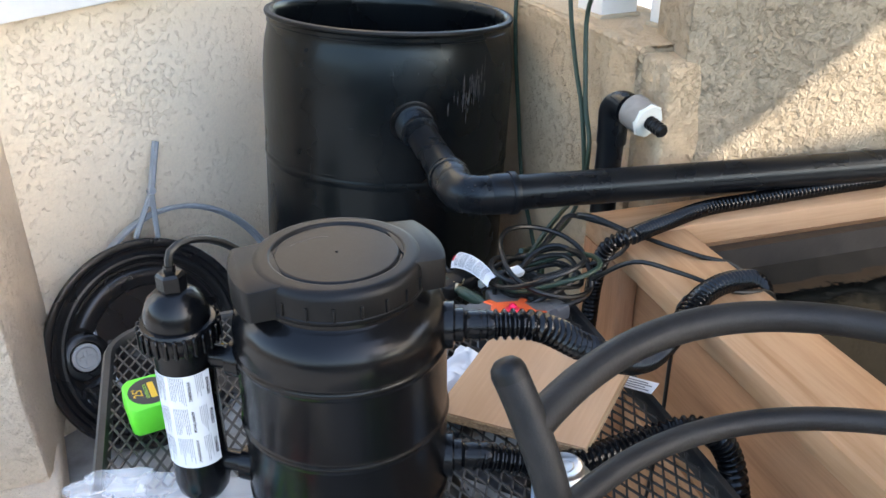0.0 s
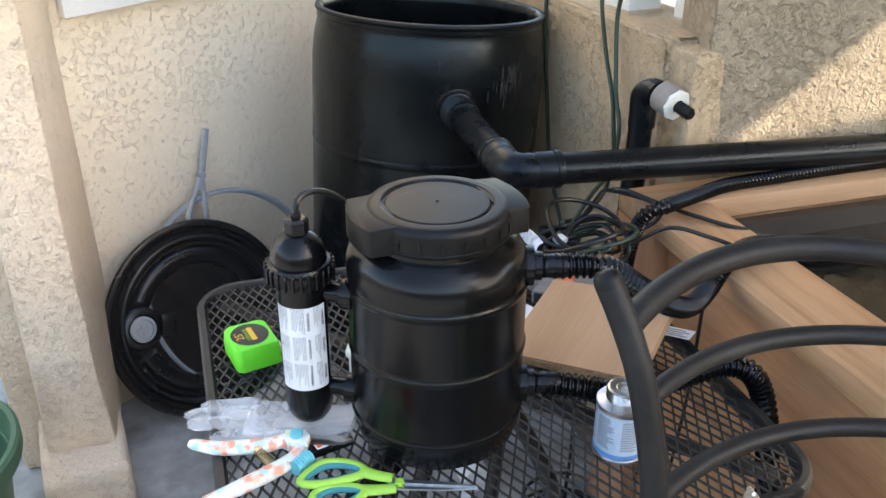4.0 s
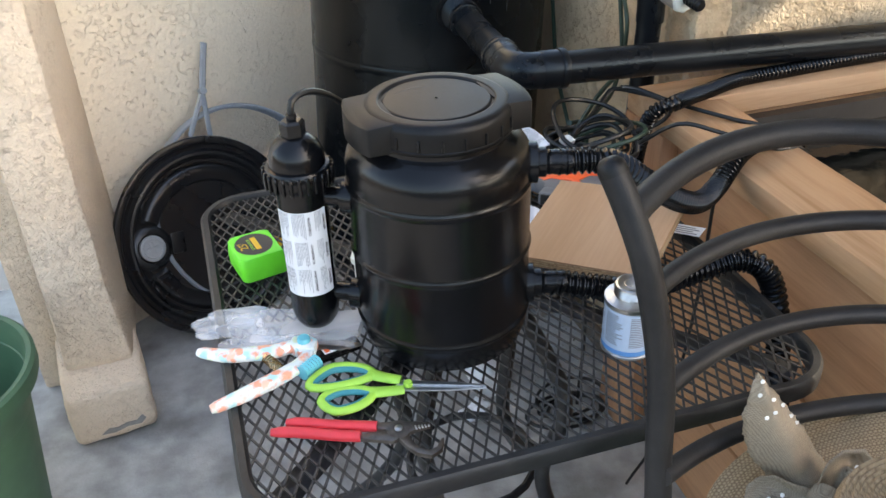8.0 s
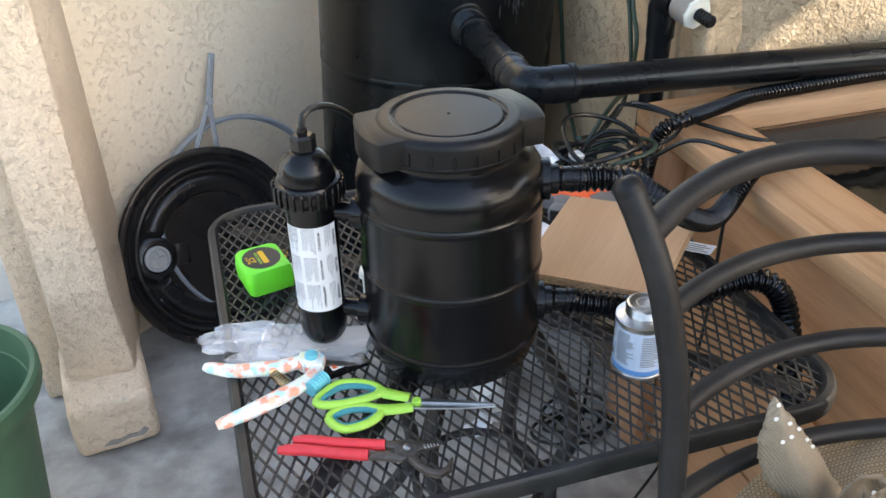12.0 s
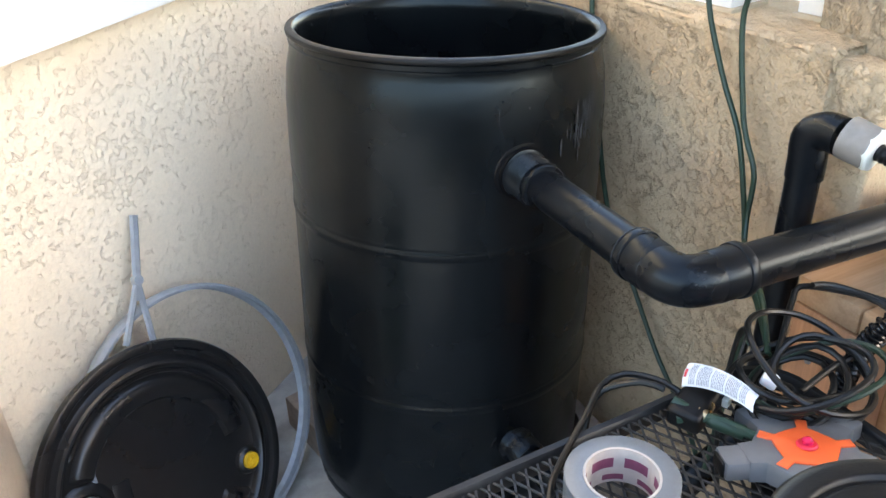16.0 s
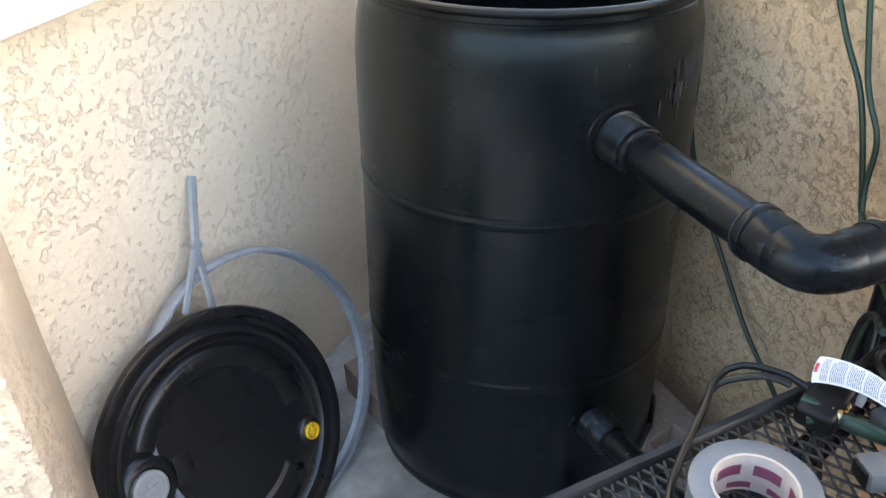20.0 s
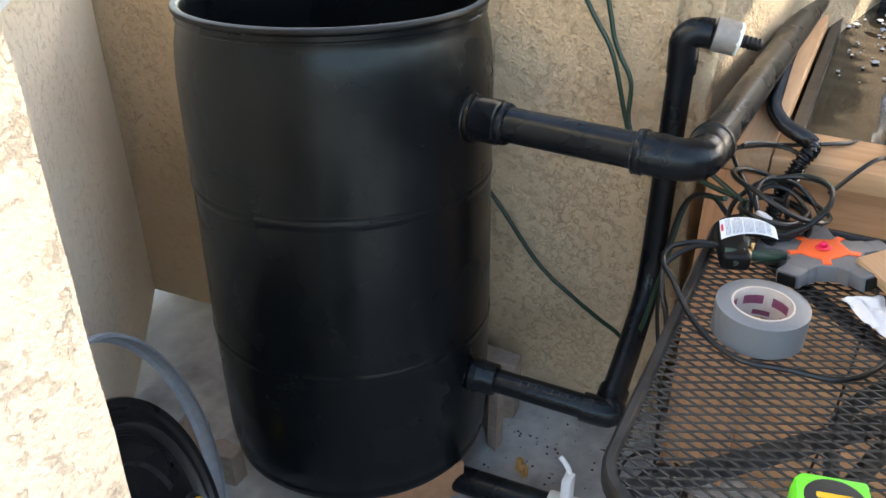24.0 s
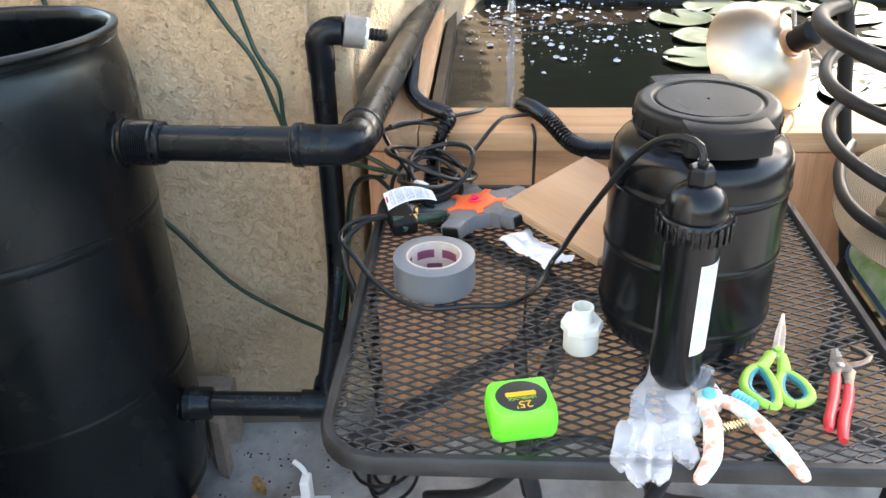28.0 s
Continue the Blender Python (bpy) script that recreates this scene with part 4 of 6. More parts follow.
part("body", lathe(bp_, 96), M["black"], filt)
LID_A = 4.0
lid = part("lid", lathe([(0.080, 0.2875), (0.0868, 0.2875), (0.0876, 0.2885), (0.0876, 0.2915), (0.0866, 0.2925), (0.0866, 0.3115), (0.0852, 0.3170), (0.0820, 0.3200), (0.0780, 0.3211), (0.0765, 0.3213), (0.0690, 0.3216), (0.0680, 0.3216), (0.0665, 0.3208), (0.0652, 0.3182), (0.0632, 0.3180), (0.0618, 0.3196), (0.0605, 0.3203), (0.0595, 0.32035), (0.0, 0.3206)], 96, caps=False), M["cap"], filt, "grey-black screw lid with a sunken ring")
for k in range(2):
    oc = [(0.060, -0.049)] + [(0.0955, -0.0485)] + [(0.107 * math.cos(radians(a)) / 1.0, 0.0465 * math.sin(radians(a)) / math.sin(radians(24))) for a in (-24, -18, -12, -6, 0, 6, 12, 18, 24)] + [(0.0955, 0.0485), (0.060, 0.049)]
    ear = prism(oc, 0.2865, 0.3206, 0.0018)
    for v in ear.verts:
        if v.co.z > 0.31 and v.co.x > 0.08:
            v.co.z -= (v.co.x - 0.08) * 0.12
    part("grip_ear", ear, M["cap"], lid, at=pose(0, 0, 0, 0, 0, LID_A + 180 * k))
for k in range(14):
    a = LID_A + 90 + (k % 7 - 3) * 17 + 180 * (k // 7)
    part("lid_rib", box(0.0855, 0.0888, -0.0016, 0.0016, 0.2925, 0.3065, 0.0012), M["cap"], lid, at=pose(0, 0, 0, 0, 0, a))
part("nub", lathe([(0.0018, 0.3206), (0.0014, 0.3220), (0, 0.3222)], 10, caps=False), M["cap"], lid)
part("scratch", sweep([(0.020 + 0.030 * t, -0.030 + 0.028 * t * t, 0.3205) for t in (0, 0.25, 0.5, 0.75, 1.0)], 0.0002, 5), M["grey"], lid, at=pose(0, 0, 0, 0, 0, 150))
# lamp tube
TX, TY = -0.047 - CX, 0.788 - CY
uv = part("lamp_tube", lathe([(0, 0.015), (0.012, 0.017), (0.022, 0.023), (0.028, 0.033), (0.0302, 0.046), (0.0305, 0.235), (0.0, 0.235)], 40), M["black"], filt, "black lamp tube with a printed warning label", at=pose(TX, TY, 0))
part("collar", lathe([(0.031, 0.223), (0.0385, 0.225), (0.0400, 0.229), (0.0400, 0.245), (0.0375, 0.249), (0.0335, 0.250), (0.0328, 0.261), (0.028, 0.274), (0.018, 0.283), (0.012, 0.285), (0, 0.285)], 40), M["black"], uv)
for k in range(26):
    part("collar_rib", box(0.0390, 0.0425, -0.0022, 0.0022, 0.225, 0.247, 0.001, 1), M["black"], uv, at=pose(0, 0, 0, 0, 0, k * 360 / 26))
part("cable_gland", lathe([(0.0135, 0.283), (0.0148, 0.286), (0.0148, 0.301), (0.012, 0.304), (0.006, 0.3045), (0.006, 0.311), (0.0, 0.311)], 6), M["black"], uv, smooth=False)
lab = bmesh.new()
A0, A1, Z0, Z1, RL = 192.0, 318.0, 0.079, 0.198, 0.0309
nseg = 24
lo_, hi_ = [], []
for i in range(nseg + 1):
    a = radians(A0 + (A1 - A0) * i / nseg)
    lo_.append(lab.verts.new((RL * math.cos(a), RL * math.sin(a), Z0)))
    hi_.append(lab.verts.new((RL * math.cos(a), RL * math.sin(a), Z1)))
for i in range(nseg):
    lab.faces.new((lo_[i], lo_[i + 1], hi_[i + 1], hi_[i]))
label_ = part("label", lab, M["paper"], uv, "white label with dense small print")


def curved_bar(bm, a0, a1, z0, z1, r):
    n = max(1, int(abs(a1 - a0) / 5))
    v = [[bm.verts.new((r * math.cos(radians(a0 + (a1 - a0) * i / n)), r * math.sin(radians(a0 + (a1 - a0) * i / n)), zz)) for i in range(n + 1)] for zz in (z0, z1)]
    for i in range(n):
        bm.faces.new((v[0][i], v[0][i + 1], v[1][i + 1], v[1][i]))


rng = random.Random(4)
ink = bmesh.new()
for blk in range(3):
    zb = Z0 + 0.004 + blk * 0.039
    for a, lines in ((197, 9), (235, 9), (286, 5)):
        for k in range(lines):
            aa = a + k * 3.4
            z1 = zb + 0.036
            end = zb + 0.036 * (1 - rng.uniform(0.5, 1.0))
            while z1 > end:
                w = rng.uniform(0.0015, 0.0055)
                curved_bar(ink, aa, aa + 1.3, max(end, z1 - w), z1, RL + 0.0003)
                z1 -= w + 0.0009
part("print", ink, M["ink"], label_, "lines of small grey print", smooth=False)
for zz in (0.066, 0.205):
    part("port", stick((TX + 0.02, TY - 0.004, zz), (-0.095, 0.008, zz), [(0.012, 0), (0.012, 0.03), (0.019, 0.031), (0.020, 0.046), (0.016, 0.048), (0.016, 0.075)], 28), M["black"], filt)
OUT = [(0.104, -0.036, 0.238), (0.104, -0.036, 0.066)]
for o in OUT:
    o = Vector(o)
    part("hose_tail", stick(o, o + Vector((0.05, -0.016, 0)), [(0.025, -0.006), (0.025, 0.006), (0.018, 0.008), (0.018, 0.016), (0.0145, 0.018)] + [(0.0155 - 0.001 * (k % 2), 0.02 + 0.004 * k) for k in range(7)] + [(0.013, 0.05)], 28), M["black"], filt)

# ---- corrugated hoses ----
FB = Vector((CX, CY, TABLE_Z - 0.004))
o1 = FB + Vector(OUT[0]) + Vector((0.03, -0.010, 0))
o2 = FB + Vector(OUT[1]) + Vector((0.03, -0.010, 0))
solid("hose", corrugated([o1, o1 + Vector((0.06, -0.012, -0.005)), (0.37, 0.703, 0.922), (0.445, 0.743, 0.862), (0.516, 0.795, 0.818), (0.588, 0.858, 0.798), (0.66, 0.906, 0.822), (0.735, 0.938, 0.8185), (0.80, 0.955, 0.79), (0.825, 0.96, 0.70)], 0.0165), M["hose"], pose(0, 0, 0), "black corrugated hose from the filter over the rail into the pond", "hose", "corrugated hoses")
solid("hose", corrugated([o2, o2 + Vector((0.07, -0.018, -0.015)), (0.345, 0.698, 0.762), (0.40, 0.706, 0.757), (0.446, 0.713, 0.757), (0.490, 0.712, 0.763), (0.530, 0.702, 0.772), (0.560, 0.684, 0.757), (0.576, 0.665, 0.70), (0.585, 0.64, 0.58), (0.60, 0.61, 0.35), (0.61, 0.60, 0.03)], 0.0175), M["hose"], pose(0, 0, 0), "black corrugated hose lying on the table and dropping beside the pond", "hose", "corrugated hoses")
solid("hose", corrugated([(0.605, 1.135, 0.64), (0.605, 1.125, 0.74), (0.612, 1.105, 0.81), (0.65, 1.095, 0.832), (0.75, 1.150, 0.8190), (0.84, 1.182, 0.8170), (0.95, 1.190, 0.8168), (1.10, 1.197, 0.8168), (1.24, 1.200, 0.8168)], 0.0145), M["hose"], pose(0, 0, 0), "black corrugated hose running along the pond's back rail", "hose", "corrugated hoses")

# ---- drum lid and its locking band against the wall ----
lid_c = Vector((-0.178, 1.952, 0.240))
LN = Vector((0.42, -0.83, 0.33)).normalized()
LIDM = Matrix.Translation(lid_c) @ LN.to_track_quat("Z", "Y").to_matrix().to_4x4()
dl = thing("drum_cover", LIDM, "round black plastic drum cover leaning on the stucco wall", "cover")
part("disc", lathe([(0, -0.014), (0.23, -0.014), (0.255, -0.014), (0.266, -0.008), (0.2685, 0.003), (0.265, 0.010), (0.256, 0.0115), (0.2495, 0.009), (0.2455, 0.001), (0.236, -0.001), (0.231, 0.003), (0.2275, 0.0085), (0.221, 0.0095), (0.2155, 0.005), (0.211, -0.006), (0.204, -0.009), (0.150, -0.0105), (0.0, -0.012)], 112), M["cover_plastic"], dl)
LI = LIDM.inverted()
pa = LI @ Vector((-0.331, 1.887, 0.270))
pb = LI @ Vector((-0.010, 2.004, 0.155))
ang_a, ang_b = math.degrees(math.atan2(pa.y, pa.x)), math.degrees(math.atan2(pb.y, pb.x))


def arc_pad(a0, a1, prof_):
    """A raised arc on the cover, with sloping ends."""
    bm = bmesh.new()
    n = max(4, int((a1 - a0) / 3))
    rows = []
    for i in range(n + 1):
        a = radians(a0 + (a1 - a0) * i / n)
        k = 0.0 if i in (0, n) else 1.0
        rows.append([bm.verts.new((r * math.cos(a), r * math.sin(a), -0.0105 + (z + 0.0105) * k)) for r, z in prof_])
    for a, b in zip(rows, rows[1:]):
        for j in range(len(prof_) - 1):
            bm.faces.new((a[j], a[j + 1], b[j + 1], b[j]))
    bmesh.ops.recalc_face_normals(bm, faces=bm.faces[:])
    return bm


span = (ang_b - ang_a) % 360
for a0, sp in ((ang_a, span), (ang_b, 360 - span)):
    part("raised_arc", arc_pad(a0 + 22, a0 + sp - 20, [(0.148, -0.0105), (0.154, -0.002), (0.172, 0.002), (0.185, 0.003), (0.192, -0.002), (0.198, -0.0098)]), M["cover_plastic"], dl)
    part("raised_arc", arc_pad(a0 + 30, a0 + sp - 30, [(0.2005, -0.0098), (0.2025, -0.005), (0.2065, -0.005), (0.2085, -0.0080)]), M["cover_plastic"], dl)
part("label_pad", box(-0.028, 0.028, -0.018, 0.018, -0.0125, -0.0085, 0.0015), M["cover_plastic"], dl, at=pose(pa.x * 0.55, pa.y * 0.55, 0, 0, 0, ang_a + 90))
for nm, pp, rr, mm, lb in (("plug", pa, 0.034, M["plug_grey"], "grey screw plug with a cross recess"), ("plug", pb, 0.018, M["yellow"], "small yellow screw plug")):
    part("boss", lathe([(rr * 1.75, -0.0105), (rr * 1.6, -0.004), (rr * 1.4, 0.001), (rr * 1.15, 0.003), (rr * 1.05, -0.002)], 32, None, pose(pp.x, pp.y, 0), caps=False), M["cover_plastic"], dl)
    pg = part(nm, lathe([(rr, -0.004), (rr, 0.006), (rr * 0.9, 0.008), (rr * 0.78, 0.008), (rr * 0.72, 0.004), (0, 0.004)], 32, None, pose(pp.x, pp.y, 0)), mm, dl, lb)
    part("cross", box(pp.x - rr * 0.5, pp.x + rr * 0.5, pp.y - rr * 0.14, pp.y + rr * 0.14, 0.004, 0.0075, 0.001), mm, pg)
    part("cross", box(pp.x - rr * 0.14, pp.x + rr * 0.14, pp.y - rr * 0.5, pp.y + rr * 0.5, 0.004, 0.0072, 0.001), mm, pg)

ring_c, RN = Vector((-0.071, 2.058, 0.262)), Vector((0.46, -0.81, 0.355)).normalized()
band = thing("drum_locking_band", Matrix.Translation(ring_c) @ RN.to_track_quat("Z", "Y").to_matrix().to_4x4(), "grey steel drum locking band leaning open on the wall", "band")
BI = band.matrix_basis.inverted()
tip = BI @ Vector((-0.107, 2.183, 0.694))
yk = BI @ Vector((-0.150, 2.10, 0.515))
rb = 0.272
part("hoop", lathe([(rb - 0.003, -0.0165), (rb + 0.003, -0.0175), (rb + 0.008, -0.012), (rb + 0.0095, -0.005), (rb + 0.0095, 0.005), (rb + 0.008, 0.012), (rb + 0.003, 0.0175), (rb - 0.003, 0.0165), (rb - 0.001, 0.015), (rb + 0.006, 0.010), (rb + 0.0075, 0), (rb + 0.006, -0.010), (rb - 0.001, -0.015), (rb - 0.003, -0.0165)], 96, caps=False), M["grey_band"], band)
up = (tip - yk).normalized()
sd = Vector((0, 0, 1)).cross(up).normalized()
part("lever", sweep(smooth_path([yk + up * 0.035, yk.lerp(tip, 0.5), tip], 0.02), lambda i, d: 0.0095, 6, flat=0.6), M["grey_band"], band)
for s in (-1, 1):
    part("lever_link", sweep([yk + up * 0.075, yk + sd * (0.030 * s) - up * 0.05], 0.0075, 6, flat=0.6), M["grey_band"], band)
part("latch", lathe([(0, -0.008), (0.010, -0.008), (0.011, 0), (0.010, 0.008), (0, 0.008)], 12, None, Matrix.Translation(yk + up * 0.075)), M["grey_band"], band)

# ---- tools and small things on the table ----
Z = TABLE_Z - 0.0055


def text_mesh(s, size, m, material, parent, name="lettering", label=""):
    cu = bpy.data.curves.new(name, "FONT")
    cu.body, cu.size, cu.extrude, cu.align_x, cu.align_y, cu.resolution_u = s, size, 0.0002, "CENTER", "CENTER", 3
    tmp = bpy.data.objects.new(name, cu)
    scene.collection.objects.link(tmp)
    me = bpy.data.meshes.new_from_object(tmp.evaluated_get(bpy.context.evaluated_depsgraph_get()))
    bpy.data.objects.remove(tmp)
    me.materials.clear()
    me.materials.append(material)
    ob = new(name, me)
    ob.parent, ob.matrix_basis = parent, m
    return tagged(ob, label)


for blk, turn, word in ((2, 9, "DANGER"), (1, 9, "PELIGRO"), (0, 9, "DANGER"), (2, 46, "WARNING"), (1, 46, "ADVERTENCIA"), (0, 46, "AVERTISSEMENT")):
    a = radians(A1 - turn)
    text_mesh(word, 0.0042 if len(word) > 9 else 0.0052, Matrix.Translation(((RL + 0.0004) * math.cos(a), (RL + 0.0004) * math.sin(a), Z0 + 0.022 + blk * 0.039)) @ Matrix.Rotation(a + 1.5708, 4, "Z") @ Matrix.Rotation(1.5708, 4, "X") @ Matrix.Rotation(-1.5708, 4, "Z"), M["black_ink"], label_, "heading", "black printed heading")

# tape measure: rounded wedge case, dial sticker on top
tm = thing("tape_measure", pose(-0.105, 0.973, Z, 0, 0, 102), "bright lime-green tape measure with a black round sticker", "tape measure")
oc = [(-0.037, -0.033), (0.030, -0.033), (0.038, -0.024), (0.039, 0.024), (0.030, 0.033), (-0.030, 0.033), (-0.038, 0.026)]
bm = bmesh.new()
lo = [bm.verts.new((x, y, 0.002)) for x, y in oc]
mid = [bm.verts.new((x * 1.03, y * 1.02, 0.022)) for x, y in oc]
hi = [bm.verts.new((x * 0.97, y * 0.97, 0.042)) for x, y in oc]
for a, b in ((lo, mid), (mid, hi)):
    for i in range(len(oc)):
        j = (i + 1) % len(oc)
        bm.faces.new((a[i], a[j], b[j], b[i]))
bm.faces.new(hi)
bm.faces.new(lo[::-1])
bmesh.ops.bevel(bm, geom=bm.edges[:], offset=0.004, segments=2, profile=0.5, affect="EDGES")
part("case", bm, M["lime"], tm)
stk = part("sticker", lathe([(0, 0.0002), (0.027, 0.0002), (0.0275, 0)], 40, None, pose(0, 0.001, 0.0422) @ Matrix.Diagonal((1.1, 1.0, 1.0, 1.0)), caps=False), M["black_ink"], tm, "round black sticker")
part("brand_bar", prism(round_rect(-0.018, 0.018, -0.006, 0.002, 0.002, 3), 0.0426, 0.0429), M["yellow"], stk, "plain yellow bar")
text_mesh("25'", 0.017, pose(0, 0.016, 0.0426), M["yellow"], stk, label="yellow numerals")
text_mesh("LEVERLOCK", 0.0062, pose(0, 0.0055, 0.0426), M["lime_soft"], stk, label="small green letters")
part("blade_hook", box(-0.012, 0.012, -0.046, -0.042, 0.001, 0.012, 0.001), M["steel"], tm)

# roll of duct tape
dt = thing("duct_tape_roll", pose(0.208, 1.094, Z), "grey duct tape roll lying flat with a printed card core", "tape roll")
part("tape", lathe([(0.0415, 0.0), (0.060, 0.0), (0.0612, 0.001), (0.0612, 0.047), (0.060, 0.048), (0.0415, 0.048)], 64, caps=False), M["duct"], dt)
core = part("core", lathe([(0.0385, 0.0485), (0.0385, 0.0), (0.0412, 0.0), (0.0412, 0.0485), (0.0385, 0.0485)], 64, caps=False), M["card"], dt)
pr = bmesh.new()
for a0 in range(0, 360, 60):
    curved_bar(pr, a0 + 4, a0 + 46, 0.022, 0.036, 0.0383)
    curved_bar(pr, a0 - 14, a0 + 22, 0.004, 0.012, 0.0383)
part("print", pr, M["maroon"], core, "maroon printed bars", smooth=False)
inn_ = bmesh.new()
curved_bar(inn_, 0, 355, 0.001, 0.047, 0.0384)
part("paper_lining", inn_, M["lining"], core, smooth=True)

# white pipe adapter
pv = thing("pipe_adapter", pose(0.048, 0.890, Z) @ Matrix.Scale(1.13, 4), "off-white plastic pipe adapter standing on end", "adapter")
part("socket", lathe([(0.0, 0.0), (0.019, 0.0), (0.0205, 0.002), (0.0205, 0.028), (0.0, 0.028)], 36), M["pvc"], pv)
part("hexagon", lathe([(0.0, 0.027), (0.023, 0.027), (0.0245, 0.029), (0.0245, 0.037), (0.023, 0.039), (0.0, 0.039)], 8), M["pvc"], pv, smooth=False)
part("spigot", lathe([(0.008, 0.039), (0.0125, 0.039), (0.0125, 0.058), (0.0105, 0.058), (0.0105, 0.042), (0.0, 0.042)], 28, caps=False), M["pvc"], pv)

# cement can
can = thing("solvent_can", pose(0.322, 0.632, Z), "small pale blue printed cement can with a metal screw top", "can")
part("tin", lathe([(0, 0.001), (0.032, 0.001), (0.0335, 0.0), (0.0335, 0.003), (0.0325, 0.004), (0.0325, 0.072), (0.0335, 0.073), (0.0335, 0.076), (0.030, 0.0765), (0.022, 0.081), (0.0, 0.081)], 44), M["steel"], can)
part("wrap", lathe([(0.0328, 0.0055), (0.0328, 0.069)], 44, caps=False), M["label_blue"], can, "pale blue label crowded with print")
part("blue_band", lathe([(0.0331, 0.006), (0.0331, 0.013)], 44, caps=False), M["blue"], can)
pr = bmesh.new()
for k in range(17):
    for c in range(6):
        curved_bar(pr, c * 60 + 3, c * 60 + rng.uniform(30, 54), 0.020 + k * 0.0027, 0.0213 + k * 0.0027, 0.0331)
part("print", pr, M["ink"], can, "rows of tiny print", smooth=False)
cap_ = part("screw_cap", lathe([(0.021, 0.079), (0.0225, 0.080)] + [(0.0225 - 0.0006 * (k % 2), 0.0815 + k * 0.001) for k in range(12)] + [(0.0215, 0.0945), (0.019, 0.0955), (0.017, 0.0945), (0.0, 0.0945)], 40, caps=False), M["steel"], can, "silver screw cap")
part("cap_mark", lathe([(0.009, 0.0946), (0.010, 0.0952), (0.011, 0.0946)], 24, caps=False), M["steel"], cap_)

# scissors
def loop_path(pts, step=0.004):
    """A rounded closed line through the points."""
    P = [Vector(p) for p in pts]
    n, out = len(P), []
    for i in range(n):
        a, b, c, d = P[i - 1], P[i], P[(i + 1) % n], P[(i + 2) % n]
        k = max(2, int((c - b).length / step))
        for j in range(k):
            t = j / k
            out.append(0.5 * (2 * b + (c - a) * t + (2 * a - 5 * b + 4 * c - d) * t * t + (3 * b - a - 3 * c + d) * t ** 3))
    return out + [out[0]]


sc = thing("scissors", pose(0.034, 0.639, Z), "lime-green and teal handled scissors lying closed", "scissors")
SC_LOOPS = (((-0.112, 0.040), (-0.082, 0.061), (-0.048, 0.050), (-0.036, 0.030), (-0.072, 0.024), (-0.105, 0.029)), ((-0.104, 0.008), (-0.085, 0.0195), (-0.058, 0.014), (-0.043, 0.001), (-0.062, -0.014), (-0.091, -0.015)))
for k, (pts, root) in enumerate(zip(SC_LOOPS, (((-0.040, 0.034), (-0.024, 0.021), (-0.006, 0.010)), ((-0.046, 0.004), (-0.026, -0.001), (-0.006, -0.004))))):
    zz = 0.0105 - 0.003 * k
    hn = sweep(loop_path([(x, y, zz) for x, y in pts]), 0.0058, 10, flat=0.85)
    sweep(smooth_path([(x, y, zz) for x, y in root], 0.005), lambda i, d: 0.0088 - d * 0.04, 10, hn, flat=0.6)
    part("handle", hn, M["lime_soft"], sc)
    mx_, my_ = sum(p[0] for p in pts) / 6, sum(p[1] for p in pts) / 6
    part("grip_lining", sweep(loop_path([(mx_ + (x - mx_) * 0.86, my_ + (y - my_) * 0.72, zz - 0.0005) for x, y in pts]), 0.0040, 8), M["teal"], sc, "dark teal inner grip")
for k, bl in enumerate(([(-0.014, -0.006), (0.0, -0.0085), (0.050, -0.0065), (0.094, -0.001), (0.094, 0.0005), (0.0, 0.002), (-0.014, 0.004)], [(-0.014, -0.003), (0.0, 0.0), (0.094, 0.0005), (0.090, 0.003), (0.045, 0.0065), (0.0, 0.007), (-0.014, 0.008)])):
    part("blade", prism(bl, 0.0065 + 0.0022 * k, 0.0085 + 0.0022 * k, 0.0006), M["steel"], sc, "bright steel blade", smooth=False, at=pose(0, 0, 0, 0, 0, -21))
part("pivot", lathe([(0.0055, 0.009), (0.0060, 0.0125), (0.0050, 0.0145), (0, 0.0150)], 18, caps=False), M["lime_soft"], sc)

# red-handled snips
pl = thing("pliers", pose(0.004, 0.570, Z), "red dipped-handle pliers with rusty dark jaws", "pliers")
for pts in (((-0.119, 0.053), (-0.098, 0.0455), (-0.077, 0.035), (-0.048, 0.023), (-0.022, 0.013)), ((-0.138, 0.043), (-0.118, 0.037), (-0.095, 0.027), (-0.068, 0.014), (-0.043, 0.004))):
    part("handle", sweep(smooth_path([(x, y, 0.009) for x, y in pts], 0.005), lambda i, d: 0.0045 + 0.0022 * min(1.0, d / 0.012), 12), M["red"], pl, "red dipped handle")
part("shank", prism([(-0.026, 0.019), (-0.022, 0.008), (0.0, -0.004), (0.008, 0.008), (-0.004, 0.014)], 0.005, 0.011, 0.001), M["dark_steel"], pl)
part("shank", prism([(-0.046, 0.009), (-0.044, 0.0), (-0.010, -0.016), (0.006, -0.010), (0.0, 0.002), (-0.02, 0.004)], 0.005, 0.010, 0.001), M["dark_steel"], pl)
part("jaw_plate", lathe([(0, 0.004), (0.0135, 0.004), (0.0145, 0.006), (0.0140, 0.0105), (0.0, 0.0115)], 24), M["dark_steel"], pl)
part("upper_jaw", prism([(0.004, 0.012), (0.020, 0.006), (0.036, -0.001), (0.036, -0.006), (0.020, -0.006), (0.006, -0.010)], 0.005, 0.011, 0.001), M["dark_steel"], pl)
for k in range(5):
    part("tooth", box(0.018 + 0.0036 * k, 0.020 + 0.0036 * k, -0.0085, -0.0015 - 0.0008 * k, 0.0105, 0.0122, 0.0004, 1), M["steel"], pl, "bright worn tooth")
